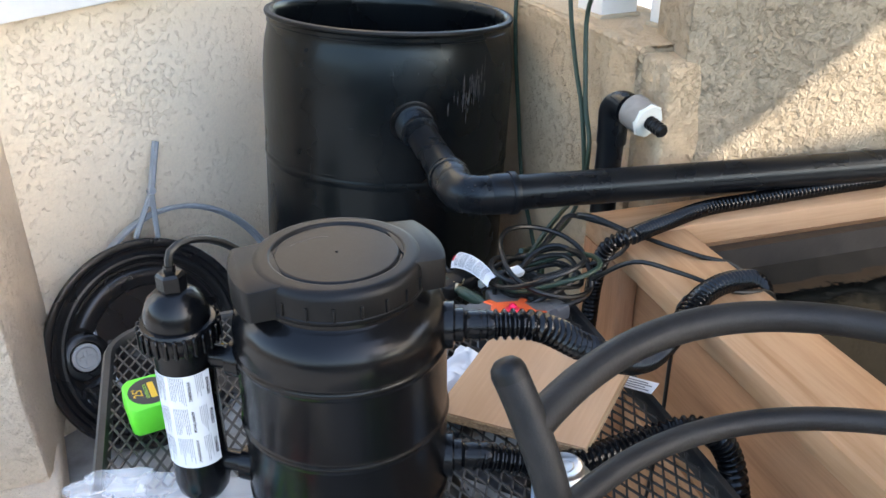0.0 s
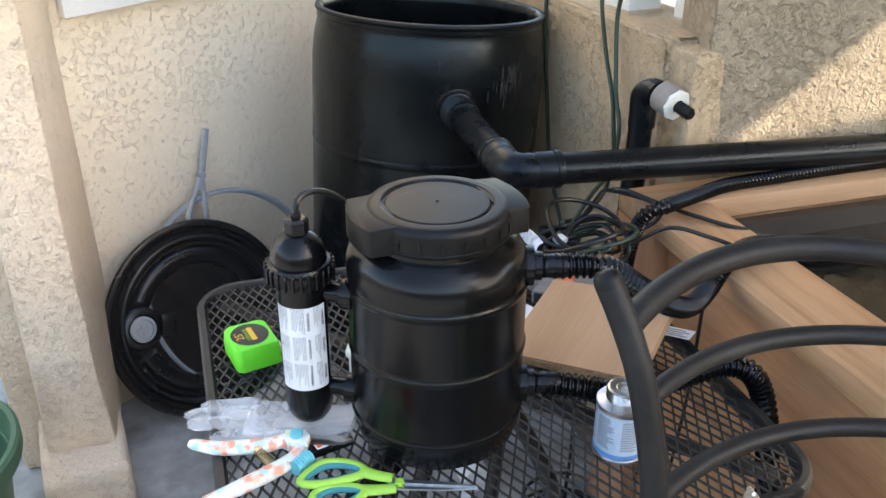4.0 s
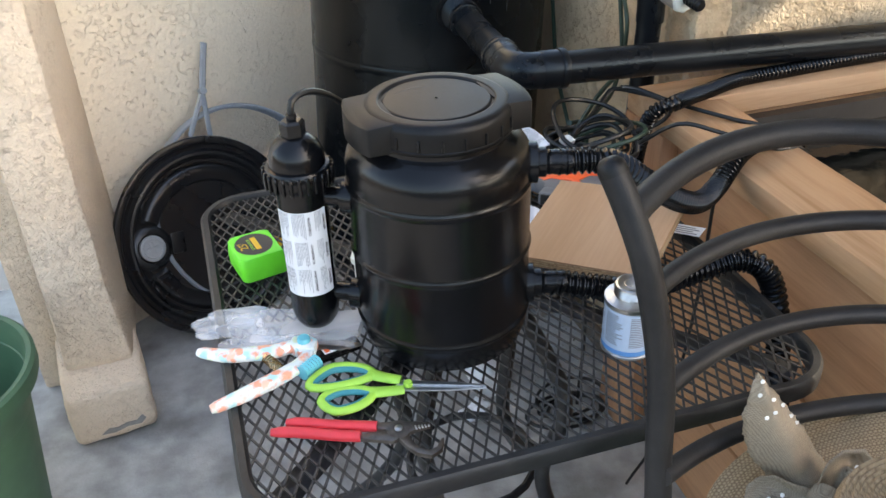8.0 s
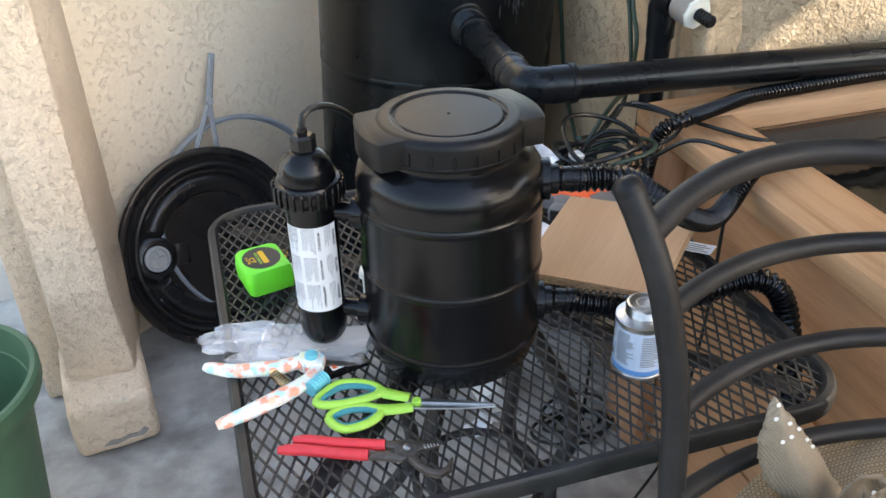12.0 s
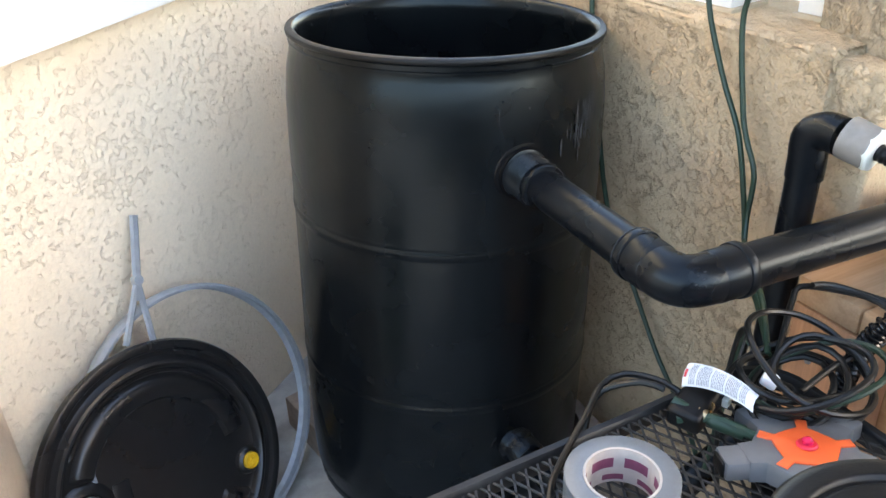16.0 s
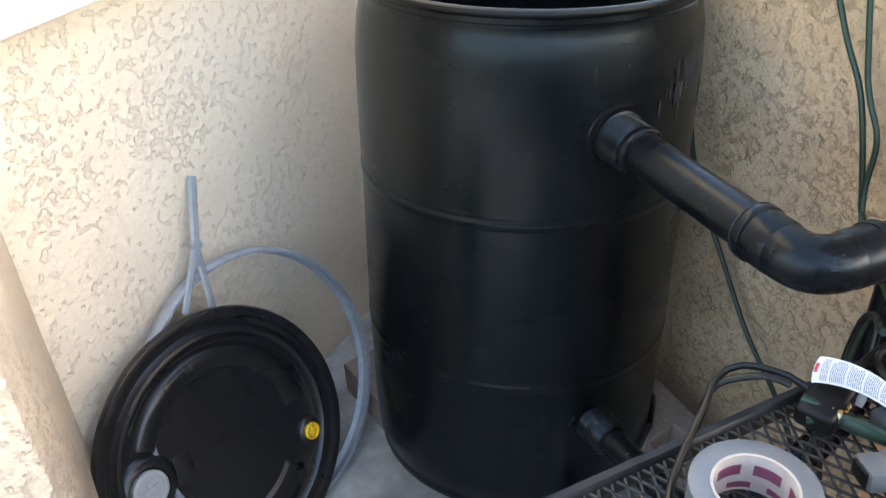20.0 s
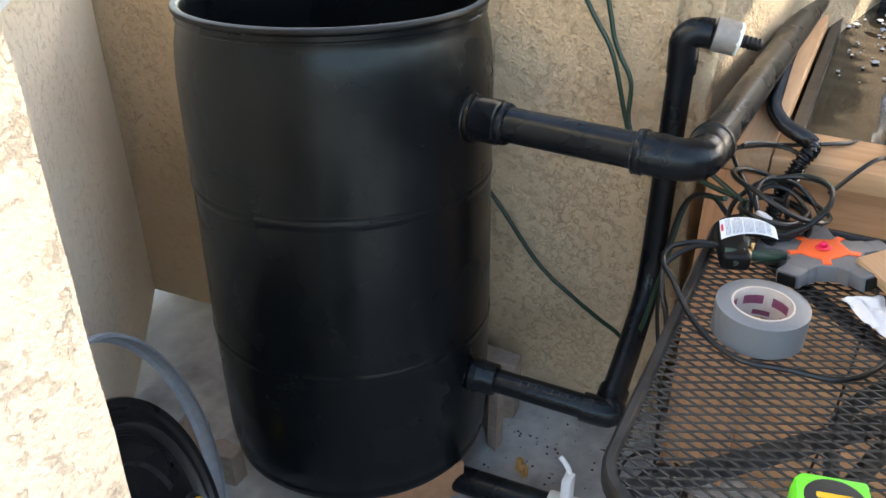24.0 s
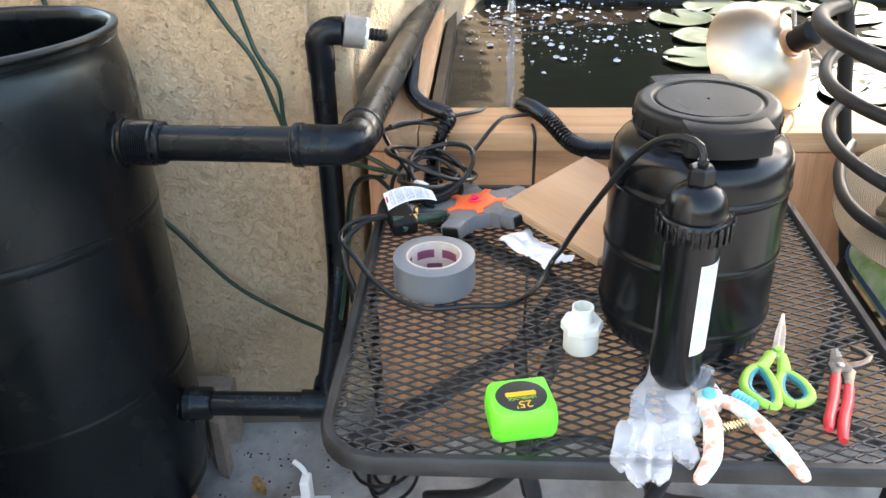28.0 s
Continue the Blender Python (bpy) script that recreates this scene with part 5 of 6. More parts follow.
part("lower_jaw", prism([(-0.004, -0.010), (0.001, -0.026), (0.010, -0.041), (0.024, -0.050), (0.038, -0.044), (0.045, -0.028), (0.041, -0.029), (0.033, -0.039), (0.023, -0.041), (0.015, -0.034), (0.010, -0.020), (0.008, -0.010)], 0.004, 0.010, 0.0012), M["dark_steel"], pl, "curved rusty hook jaw")
part("rivet", lathe([(0.0048, 0.0112), (0.0045, 0.0128), (0.003, 0.0136), (0, 0.0138)], 14, caps=False), M["steel"], pl)

# floral hand pruners
fp = thing("floral_pruners", pose(0, 0, Z), "white floral-printed hand pruners with a teal catch, handles spread", "pruners")
for nm, pts in (("upper_handle", [(-0.203, 0.787, 0.010), (-0.169, 0.766, 0.011), (-0.138, 0.758, 0.012), (-0.112, 0.753, 0.012), (-0.090, 0.755, 0.012), (-0.070, 0.748, 0.012)]), ("lower_handle", [(-0.196, 0.673, 0.010), (-0.162, 0.682, 0.011), (-0.131, 0.693, 0.012), (-0.103, 0.705, 0.012), (-0.082, 0.718, 0.012), (-0.070, 0.735, 0.012), (-0.073, 0.750, 0.012)])):
    part(nm, sweep(smooth_path(pts, 0.006), lambda i, d: 0.0078 + 0.0034 * math.sin(min(1, d / 0.15) * 3.0) - (0.002 if i == 0 else 0), 16, flat=0.78), M["floral"], fp, "white handle with coral and teal blossom print")
part("head", prism([(-0.092, 0.750), (-0.084, 0.766), (-0.064, 0.764), (-0.055, 0.748), (-0.062, 0.732), (-0.080, 0.735)], 0.005, 0.0215, 0.003), M["floral"], fp)
part("catch", lathe([(0, 0.018), (0.0075, 0.018), (0.0085, 0.020), (0.0085, 0.0255), (0.007, 0.0275), (0, 0.028)], 20, None, pose(-0.072, 0.750, 0)), M["teal_flower"], fp, "round teal catch")
part("thumb_rest", sweep([Vector((-0.084, 0.699, 0.012)).lerp(Vector((-0.062, 0.716, 0.012)), k / 12) for k in range(13)], lambda i, d: 0.0098 - 0.0014 * (i % 2), 14), M["teal_flower"], fp, "ribbed teal thumb rest")
part("spring", sweep([Vector((-0.122 + 0.014 * k / 60, 0.746 - 0.030 * k / 60, 0.011)) + Vector((0.0055 * math.cos(k * 0.8), 0.003 * math.cos(k * 0.8), 0.0055 * math.sin(k * 0.8))) for k in range(61)], 0.0011, 6), M["brass"], fp, "coiled spring")
part("blade", prism([(-0.060, 0.742), (-0.030, 0.731), (0.0, 0.735), (-0.02, 0.748), (-0.055, 0.760)], 0.006, 0.010, 0.001), M["dark_steel"], fp)
# black blade of the floral pruners with its sticker, modelled as a separate piece
knife = thing("pruner_blade", pose(-0.032, 0.7395, Z, 0, 0, 14), "flat black blade of the pruners with a small white sticker", "knife")
part("body", prism(round_rect(-0.030, 0.030, -0.010, 0.010, 0.006, 4), 0, 0.009, 0.002), M["black"], knife)
part("sticker", box(-0.020, 0.008, -0.006, 0.006, 0.009, 0.0095), M["paper"], knife, smooth=False)
part("sticker_print", box(-0.018, -0.012, -0.004, 0.004, 0.0096, 0.0099), M["orange"], knife, smooth=False)

# vinyl glove: crumpled flat, fingers to the table edge
glove = thing("vinyl_glove", pose(0, 0, 0), "crumpled clear vinyl glove lying half under the lamp tube", "glove")


def glove_limb(name, pts, w, lift):
    gl = bmesh.new()
    path = smooth_path(pts, 0.008)
    n = 20
    rings = []
    for i, p in enumerate(path):
        t = (path[min(i + 1, len(path) - 1)] - path[max(i - 1, 0)]).normalized()
        side = Vector((-t.y, t.x, 0)).normalized()
        f = i / (len(path) - 1)
        ww = w(f)
        ring = []
        for k in range(n):
            a = 6.28319 * k / n
            q = p + side * (ww * math.cos(a)) + Vector((0, 0, max(0.0006, lift * (0.6 + 0.4 * abs(noise.noise(p * 25)))) * (1 + math.sin(a)) * 0.5))
            q += Vector((0, 0, 0.004 * max(0, noise.noise(q * 34)))) + side * 0.003 * noise.noise(q * 30)
            ring.append(gl.verts.new(q))
        rings.append(ring)
    for a, b in zip(rings, rings[1:]):
        for k in range(n):
            gl.faces.new((a[k], a[(k + 1) % n], b[(k + 1) % n], b[k]))
    gl.faces.new(rings[-1])
    gl.faces.new(rings[0][::-1])
    part(name, gl, M["glove"], glove)


tipw = lambda w0: (lambda f: w0 * (1.0 if f < 0.8 else max(0.2, math.sqrt(max(0.0, 1 - ((f - 0.8) / 0.2) ** 2)))))
glove_limb("palm", [(0.004, 0.765, Z + 0.002), (-0.04, 0.785, Z + 0.002), (-0.09, 0.805, Z + 0.002), (-0.125, 0.818, Z + 0.002)], lambda f: 0.042 - 0.006 * abs(math.sin(f * 5)), 0.022)
for pts in ([(-0.11, 0.845, Z + 0.002), (-0.15, 0.858, Z + 0.002), (-0.185, 0.865, Z + 0.002)], [(-0.115, 0.83, Z + 0.004), (-0.16, 0.842, Z + 0.004), (-0.208, 0.850, Z + 0.003)], [(-0.115, 0.815, Z + 0.002), (-0.16, 0.82, Z + 0.003), (-0.204, 0.828, Z + 0.002)], [(-0.11, 0.795, Z + 0.002), (-0.14, 0.792, Z + 0.002), (-0.178, 0.790, Z + 0.002)], [(-0.06, 0.782, Z + 0.002), (-0.09, 0.775, Z + 0.002), (-0.13, 0.783, Z + 0.002)]):
    glove_limb("finger", pts, tipw(0.0140), 0.013)

# plywood offcut, tipped up on the cables
plym = pose(0.3875, 0.8465, 0.775, 0, 0, 0) @ Matrix.Rotation(radians(9.0), 4, Vector((0.02, -1, 0)).normalized()) @ pose(0, 0, 0, 0, 0, 44)
ply = thing("plywood_offcut", plym, "square tan plywood offcut tipped up on the cables", "plywood")
part("face", box(-0.1025, 0.1025, -0.1025, 0.1025, -0.012, 0.004, 0.001), M["ply"], ply)
for k, zz in enumerate((-0.0085, -0.0045, -0.0005)):
    part("veneer", box(-0.1032, 0.1032, -0.1032, 0.1032, zz, zz + 0.0016), M["ply_edge"], ply, smooth=False)
slip = thing("paper_slip", pose(0.527, 0.842, Z + 0.010, 8, -10, -57), "white printed paper slip sticking out under the plywood", "paper")
part("sheet", box(-0.032, 0.032, -0.012, 0.012, 0, 0.0006), M["paper"], slip, smooth=False)
for k in range(4):
    part("print", box(-0.026, 0.026 - 0.008 * (k % 2), -0.0090 + 0.0048 * k, -0.0068 + 0.0048 * k, 0.0007, 0.0009), M["ink"], slip, smooth=False)

# crumpled tissue
ts = bmesh.new()
bmesh.ops.create_grid(ts, x_segments=26, y_segments=16, size=0.5)
for v in ts.verts:
    x, y = v.co.x * 0.115, v.co.y * 0.055
    v.co = Vector((x + 0.012 * noise.noise((x * 30, y * 30, 2)), y + 0.012 * noise.noise((x * 30, y * 30, 5)), 0.006 + 0.02 * abs(noise.noise((x * 28, y * 40, 1))) + 0.006 * noise.noise((x * 90, y * 90, 1))))
tsm = part("tissue", ts, M["paper"], None)
tsm.matrix_basis = pose(0.297, 0.940, Z + 0.002, 0, 0, 38)
tagged(tsm, "crumpled white paper towel beside the plywood", "paper towel")

# ---- power hub with cables ----
hub = thing("power_hub", pose(0.421, 1.035, Z + 0.004, -6, 5, 12), "star-shaped grey and orange outdoor power hub with a red light", "power hub")
star = []
for k in range(5):
    for da, r in ((-22, 0.058), (-15, 0.074), (15, 0.074), (22, 0.058)):
        a = radians(72 * k + da)
        star.append((r * math.cos(a), r * math.sin(a)))
part("housing", prism(star, 0.0, 0.026, 0.003), M["grey"], hub)
ostar = []
for k in range(5):
    for da, r in ((-26, 0.034), (-9, 0.037), (-7, 0.053), (7, 0.053), (9, 0.037), (26, 0.034)):
        a = radians(72 * k + 36 + da)
        ostar.append((r * math.cos(a), r * math.sin(a)))
part("orange_face", prism(ostar, 0.026, 0.0285, 0.0008), M["orange"], hub, "bright orange star face")
part("lamp_seat", lathe([(0, 0.0286), (0.011, 0.0286), (0.012, 0.030), (0.010, 0.032), (0, 0.032)], 20), M["red_petal"], hub)
part("indicator", lathe([(0.006, 0.031), (0.006, 0.036), (0.003, 0.039), (0, 0.0395)], 14, caps=False), M["red_lamp"], hub, "clear red indicator")
for k in range(5):
    a = 72 * k
    sk = part("outlet", box(0.066, 0.098, -0.019, 0.019, 0.001, 0.025, 0.005), M["grey"], hub, at=pose(0, 0, 0, 0, 0, a))
    part("outlet_cover", box(0.096, 0.101, -0.014, 0.014, 0.004, 0.022, 0.002), M["cap"], sk)
ad = thing("cord_adapter", pose(0.385, 1.165, Z + 0.008, 0, -6, 20), "black inline cord adapter lying on the mesh", "adapter")
part("brick", box(-0.045, 0.045, -0.022, 0.022, 0, 0.030, 0.008, 3), M["cap"], ad)
wt = thing("warning_tag", pose(0, 0, 0), "curling white paper warning tag with rows of print on the cord", "tag")


def tag_point(f, s):
    """A place on the curled tag: f along it, s across."""
    p = Vector((0.368, 1.180, 0.772)).lerp(Vector((0.405, 1.102, 0.772)), f)
    p.z += 0.012 * max(0.0, math.sin(3.1416 * f)) ** 0.8 * 0.9
    return p + Vector((0.018, 0.010, 0.022 - 0.011 * f)) * s + Vector((-0.004, 0, 0.004)) * math.sin(s * 3.1)


def tag_patch(bm, f0_, f1_, s0, s1, lift, n):
    rows = []
    for i in range(n + 1):
        f = f0_ + (f1_ - f0_) * i / n
        rows.append([bm.verts.new(tag_point(f, s0 + (s1 - s0) * k / 3) + Vector((-0.5, -0.4, 0.7)) * lift) for k in range(4)])
    for a, b in zip(rows, rows[1:]):
        for k in range(3):
            bm.faces.new((a[k], b[k], b[k + 1], a[k + 1]))


tg = bmesh.new()
tag_patch(tg, 0, 1, 0, 1, 0, 20)
tag_ = part("sheet", tg, M["paper"], wt)
pr = bmesh.new()
for i in range(4, 40):
    if i % 9 != 8:
        s0 = 0.08
        while s0 < 0.85:
            s1 = min(0.92, s0 + rng.uniform(0.08, 0.25))
            tag_patch(pr, i / 45, i / 45 + 0.010, s0, s1, 0.0006, 1)
            s0 = s1 + 0.035
part("print", pr, M["ink"], tag_, "rows of small print", smooth=False)
pr = bmesh.new()
tag_patch(pr, 0.012, 0.05, 0.35, 0.7, 0.0006, 2)
part("red_mark", pr, M["red"], tag_, "small red mark", smooth=False)
part("clip_band", box(-0.006, 0.006, -0.030, -0.022, 0.006, 0.018, 0.001), M["pvc"], ad, at=pose(0.02, 0, 0))
solid("crumpled_tag", box(-0.014, 0.014, -0.010, 0.010, 0, 0.012, 0.004), M["paper"], pose(0.463, 1.135, Z + 0.036, 20, 10, 30), "small crumpled white tag on the cables", "tag")


def cable(pts, r=0.0038, material="cable", label="black power cable lying in loops on the table", step=0.012):
    return solid("cable", sweep(smooth_path(pts, step), r, 8), M[material], pose(0, 0, 0), label, "cable", "cables")


zt = Z + 0.006
con = thing("cord_connector", pose(0, 0, 0), "dark green cord connector with a brass clip", "connector")
part("body", sweep(smooth_path([(0.348, 1.172, zt + 0.026), (0.358, 1.152, zt + 0.022), (0.374, 1.125, zt + 0.016), (0.392, 1.098, zt + 0.012)], 0.005), lambda i, s: 0.0066 if s < 0.045 else 0.0092, 14), M["green_cable"], con)
part("clip", stick((0.362, 1.146, zt + 0.021), (0.374, 1.125, zt + 0.016), [(0.0072, 0), (0.0088, 0.0005), (0.0088, 0.011), (0.0072, 0.0115)], 20), M["brass"], con, "bright brass clip")
part("clip_tab", box(-0.004, 0.006, -0.001, 0.001, 0.007, 0.019, 0.0005), M["brass"], con, at=pose(0.369, 1.135, zt + 0.018, 20, 10, 60))
cable([(-0.047, 0.788, 1.041), (-0.044, 0.791, 1.058), (-0.025, 0.806, 1.061), (0.005, 0.828, 1.044), (0.045, 0.850, 1.0), (0.10, 0.872, 0.93), (0.16, 0.892, 0.855), (0.215, 0.905, 0.79), (0.25, 0.914, 0.752), (0.232, 0.926, zt), (0.178, 0.948, zt), (0.142, 0.985, zt), (0.135, 1.045, zt), (0.128, 1.10, zt), (0.155, 1.148, zt), (0.205, 1.188, zt), (0.262, 1.224, zt + 0.008), (0.302, 1.250, zt + 0.014), (0.335, 1.246, zt + 0.022), (0.362, 1.205, zt + 0.026), (0.372, 1.175, zt + 0.018)], 0.0042, "cable", "black lead from the lamp tube to the cords")
cable([(0.34, 1.155, zt + 0.014), (0.37, 1.13, zt + 0.02), (0.385, 1.105, zt + 0.018), (0.40, 1.08, zt + 0.012)], 0.0060, "green_cable", "thick dark green cord with a connector")
lr = random.Random(12)
for k in range(6):
    cxx, cyy, rr = 0.495 + lr.uniform(-0.02, 0.02), 1.118 + lr.uniform(-0.015, 0.015), 0.050 + 0.005 * k
    tx, ty, ph = lr.uniform(-0.3, 0.35), lr.uniform(-0.25, 0.35), lr.uniform(0, 6)
    zz = zt + 0.022 + 0.007 * k
    loop = []
    for i in range(13):
        a = 6.4 * i / 12 + ph
        r = rr * (1 + 0.12 * math.sin(2 * a + k))
        x, y = r * 1.15 * math.cos(a), r * 0.95 * math.sin(a)
        loop.append((cxx + x, cyy + y, max(zt, zz + x * tx + y * ty + 0.003 * math.sin(3 * a))))
    cable(loop, 0.0042, "cable" if k != 3 else "green_cable")
cable([(0.46, 1.13, zt + 0.03), (0.52, 1.17, zt + 0.05), (0.572, 1.205, zt + 0.075), (0.592, 1.212, zt + 0.085), (0.625, 1.19, zt + 0.082), (0.655, 1.155, zt + 0.078), (0.655, 1.115, zt + 0.072), (0.62, 1.10, zt + 0.055), (0.55, 1.11, zt + 0.04), (0.48, 1.10, zt + 0.035)], 0.0042, "cable", "black power cable standing in a loop above the table")
cable([(0.44, 1.12, zt + 0.01), (0.50, 1.155, zt + 0.05), (0.545, 1.145, zt + 0.066), (0.575, 1.10, zt + 0.05), (0.56, 1.06, zt + 0.02), (0.50, 1.05, zt + 0.012), (0.45, 1.10, zt + 0.02)], 0.0042, "cable", "black power cable standing in a loop above the table")
cable([(0.350, 1.19, zt + 0.03), (0.335, 1.215, zt + 0.03), (0.30, 1.245, zt + 0.01), (0.275, 1.24, zt - 0.02), (0.262, 1.225, zt - 0.06), (0.27, 1.222, zt - 0.14)], 0.0042, "cable", "black power cable draped over the table's edge")
cable([(0.60, 1.20, 0.83), (0.63, 1.19, 0.825), (0.68, 1.13, 0.812), (0.74, 1.05, 0.806), (0.80, 1.02, 0.79), (0.84, 1.0, 0.74)], 0.004, "cable", "black cable crossing the pond rail")
cable([(0.56, 1.05, 0.79), (0.60, 1.0, 0.84), (0.66, 0.97, 0.828), (0.73, 0.93, 0.806), (0.80, 0.93, 0.79), (0.83, 0.94, 0.72)], 0.0038, "cable", "black cable over the rail into the pond")
cable([(0.665, 0.935, 0.808), (0.641, 0.93, 0.795), (0.64, 0.93, 0.70), (0.641, 0.935, 0.50), (0.62, 0.95, 0.20), (0.58, 0.99, 0.01)], 0.0032, "cable", "thin black lead hanging down the pond's front")
cable([(0.585, 1.25, 0.012), (0.60, 1.27, 0.25), (0.585, 1.30, 0.50), (0.57, 1.28, 0.70), (0.53, 1.23, 0.76), (0.46, 1.18, zt + 0.02)], 0.0042, "cable", "black cable rising from the floor coil to the table")
# green cords down the low wall
cable([(0.842, 1.64, 1.50), (0.80, 1.63, 1.34), (0.752, 1.602, 1.17), (0.745, 1.585, 1.09), (0.738, 1.53, 0.99), (0.734, 1.478, 0.91), (0.730, 1.44, 0.79), (0.715, 1.42, 0.76), (0.66, 1.36, 0.77), (0.58, 1.26, 0.785), (0.50, 1.17, 0.775)], 0.0046, "green_cable", "dark green garden cord hanging down the low wall")
cable([(0.842, 1.60, 1.46), (0.80, 1.50, 1.30), (0.757, 1.475, 1.18), (0.748, 1.515, 1.10), (0.740, 1.485, 0.96), (0.737, 1.465, 0.91), (0.734, 1.437, 0.86), (0.725, 1.43, 0.78), (0.68, 1.38, 0.74), (0.60, 1.28, 0.755), (0.52, 1.19, 0.772)], 0.0046, "green_cable", "dark green garden cord hanging down the low wall")
cable([(0.79, 1.90, 1.068), (0.752, 1.89, 1.075), (0.742, 1.87, 0.97), (0.745, 1.84, 0.80), (0.742, 1.79, 0.64), (0.740, 1.70, 0.52), (0.735, 1.60, 0.40), (0.715, 1.50, 0.345), (0.66, 1.40, 0.335), (0.61, 1.34, 0.36), (0.585, 1.30, 0.55), (0.57, 1.27, 0.72), (0.50, 1.20, 0.775)], 0.0048, "green_cable", "dark green cord sagging from behind the drum to the table")
for k in range(4):
    rr = 0.055 + 0.008 * k
    cable([(0.560 + 0.02 * math.sin(k * 2.3) + rr * (1.3 - 0.2 * (k % 2)) * math.cos(a), 1.240 + 0.015 * math.cos(k * 1.9) + rr * (0.55 + 0.12 * k) * math.sin(a), 0.006 + 0.008 * k + 0.003 * math.sin(2 * a)) for a in [6.28319 * i / 12 + k for i in range(13)]], 0.0042, "cable", "black cable coiled on the concrete")

cr_ = bmesh.new()
bmesh.ops.create_grid(cr_, x_segments=16, y_segments=12, size=0.5)
for v in cr_.verts:
    x, y = v.co.x * 0.075, v.co.y * 0.05
    v.co = Vector((x, y, 0.012 + 0.035 * abs(noise.noise((x * 18, y * 18, 7))) + 0.01 * noise.noise((x * 60, y * 60, 3))))
solid("paper_scrap", cr_, M["paper"], pose(0.345, 1.30, 0.0, 0, 0, 35), "crumpled white paper lying under the table", "paper")

gr, gb = random.Random(31), bmesh.new()
for k in range(90):
    x, y = gr.uniform(0.44, 0.70), gr.uniform(1.32, 1.62)
    s = gr.choice((0.0010, 0.0012, 0.0016, 0.002, 0.003))
    r = bmesh.ops.create_icosphere(gb, subdivisions=1, radius=s, matrix=Matrix.Translation((x, y, s * 0.4)))
    for v in r["verts"]:
        v.co += Vector((gr.uniform(-1, 1), gr.uniform(-1, 1), gr.uniform(-0.4, 0.2))) * s * 0.4
solid("grit", gb, M["soil"], pose(0, 0, 0), "dark crumbs of soil and grit on the slab", "grit", kind="stuff", smooth=False)

# ---- floor pipe with slide valve ----
fpz = 0.032
pipe_f = thing("floor_pipe", pose(0, 0, 0), "black pipe on the floor ending in a white slide valve", "pipe")
part("pipe", stick((0.382, 1.72, fpz), (0.400, 1.40, fpz), [(0.0302, 0), (0.0302, 0.30)], 28), M["pipe"], pipe_f)
vb = part("valve_body", stick((0.3985, 1.43, fpz), (0.4035, 1.34, fpz), [(0.026, 0), (0.036, 0.0), (0.0365, 0.03), (0.0365, 0.038), (0.036, 0.04), (0.0365, 0.042), (0.0365, 0.08), (0.026, 0.08)], 32), M["white"], pipe_f, "white plastic gate valve")
part("gate_housing", box(0.372, 0.430, 1.384, 1.398, 0.02, 0.085, 0.003), M["white"], vb)
part("paddle", box(0.384, 0.418, 1.381, 1.401, 0.085, 0.135, 0.003), M["white"], vb)
part("paddle_hook", sweep(smooth_path([(0.412, 1.391, 0.13), (0.420, 1.400, 0.142), (0.432, 1.42, 0.150)], 0.005), 0.006, 8), M["white"], vb)
lf = bmesh.new()
bmesh.ops.create_grid(lf, x_segments=8, y_segments=5, size=0.5)
for v in lf.verts:
    w = 0.032 * (1 - abs(v.co.x) * 1.3)
    v.co = Vector((v.co.x * 0.06, v.co.y * w, 0.010 + 0.012 * noise.noise(v.co * 5) + 0.01 * abs(v.co.x)))
solid("dry_leaf", lf, M["dry_leaf"], pose(0.496, 1.527, 0, 0, 0, 35), "curled dry brown leaf on the concrete", "leaf")

# ---- garden chair with cushion and hat ----
P1 = [(0.188, 0.468, 1.085), (0.200, 0.450, 1.047), (0.213, 0.430, 0.991), (0.226, 0.410, 0.892), (0.224, 0.392, 0.80), (0.222, 0.378, 0.745), (0.215, 0.345, 0.58), (0.205, 0.330, 0.45), (0.190, 0.36, 0.2), (0.180, 0.42, 0.0)]
chair = thing("garden_chair", pose(0, 0, 0), "grey-black tubular steel garden chair with arched slats", "chair")
P2 = [(x + (0.405 if i < 6 else 0.41), y - 0.03, z) for i, (x, y, z) in enumerate(P1)]
for P in (P1, P2):
    part("post", sweep(smooth_path(P, 0.02), 0.0134, 16), M["chair"], chair)
    part("post_cap", lathe([(0.0135, -0.004), (0.0135, 0.002), (0.012, 0.007), (0.008, 0.011), (0, 0.0125)], 16, None, along(P[0], Vector(P[0]) * 2 - Vector(P[1])), caps=False), M["cap"], chair)
for k, (i, rr, bow, rise) in enumerate(((1, 0.0135, 0.085, 0.014), (2, 0.0105, 0.075, 0.0), (3, 0.0105, 0.065, 0.004), (5, 0.0105, 0.06, -0.018))):
    a, b = Vector(P1[i]), Vector(P2[i])
    if k == 3:
        a, b = a + Vector((0, 0, 0.02)), b + Vector((0, 0, 0.02))
    dz = Vector((0, 0, (0.0, 0.021, 0.029, -0.022)[k]))
    a, b = a - dz, b - dz
    part("slat", sweep([a.lerp(b, t) + Vector((0, bow, rise)) * (4 * t * (1 - t)) for t in [j / 24 for j in range(25)]], rr, 14), M["chair"], chair)
SZ = 0.545
part("seat_ring", sweep([(x, y, SZ) for x, y in round_rect(0.185, 0.655, -0.13, 0.345, 0.14, 8) + [round_rect(0.185, 0.655, -0.13, 0.345, 0.14, 8)[0]]], 0.013, 12), M["chair"], chair)
for x in (0.29, 0.42, 0.55):
    part("seat_bar", sweep([(x, -0.125, SZ), (x, 0.34, SZ)], 0.006, 8), M["chair"], chair)
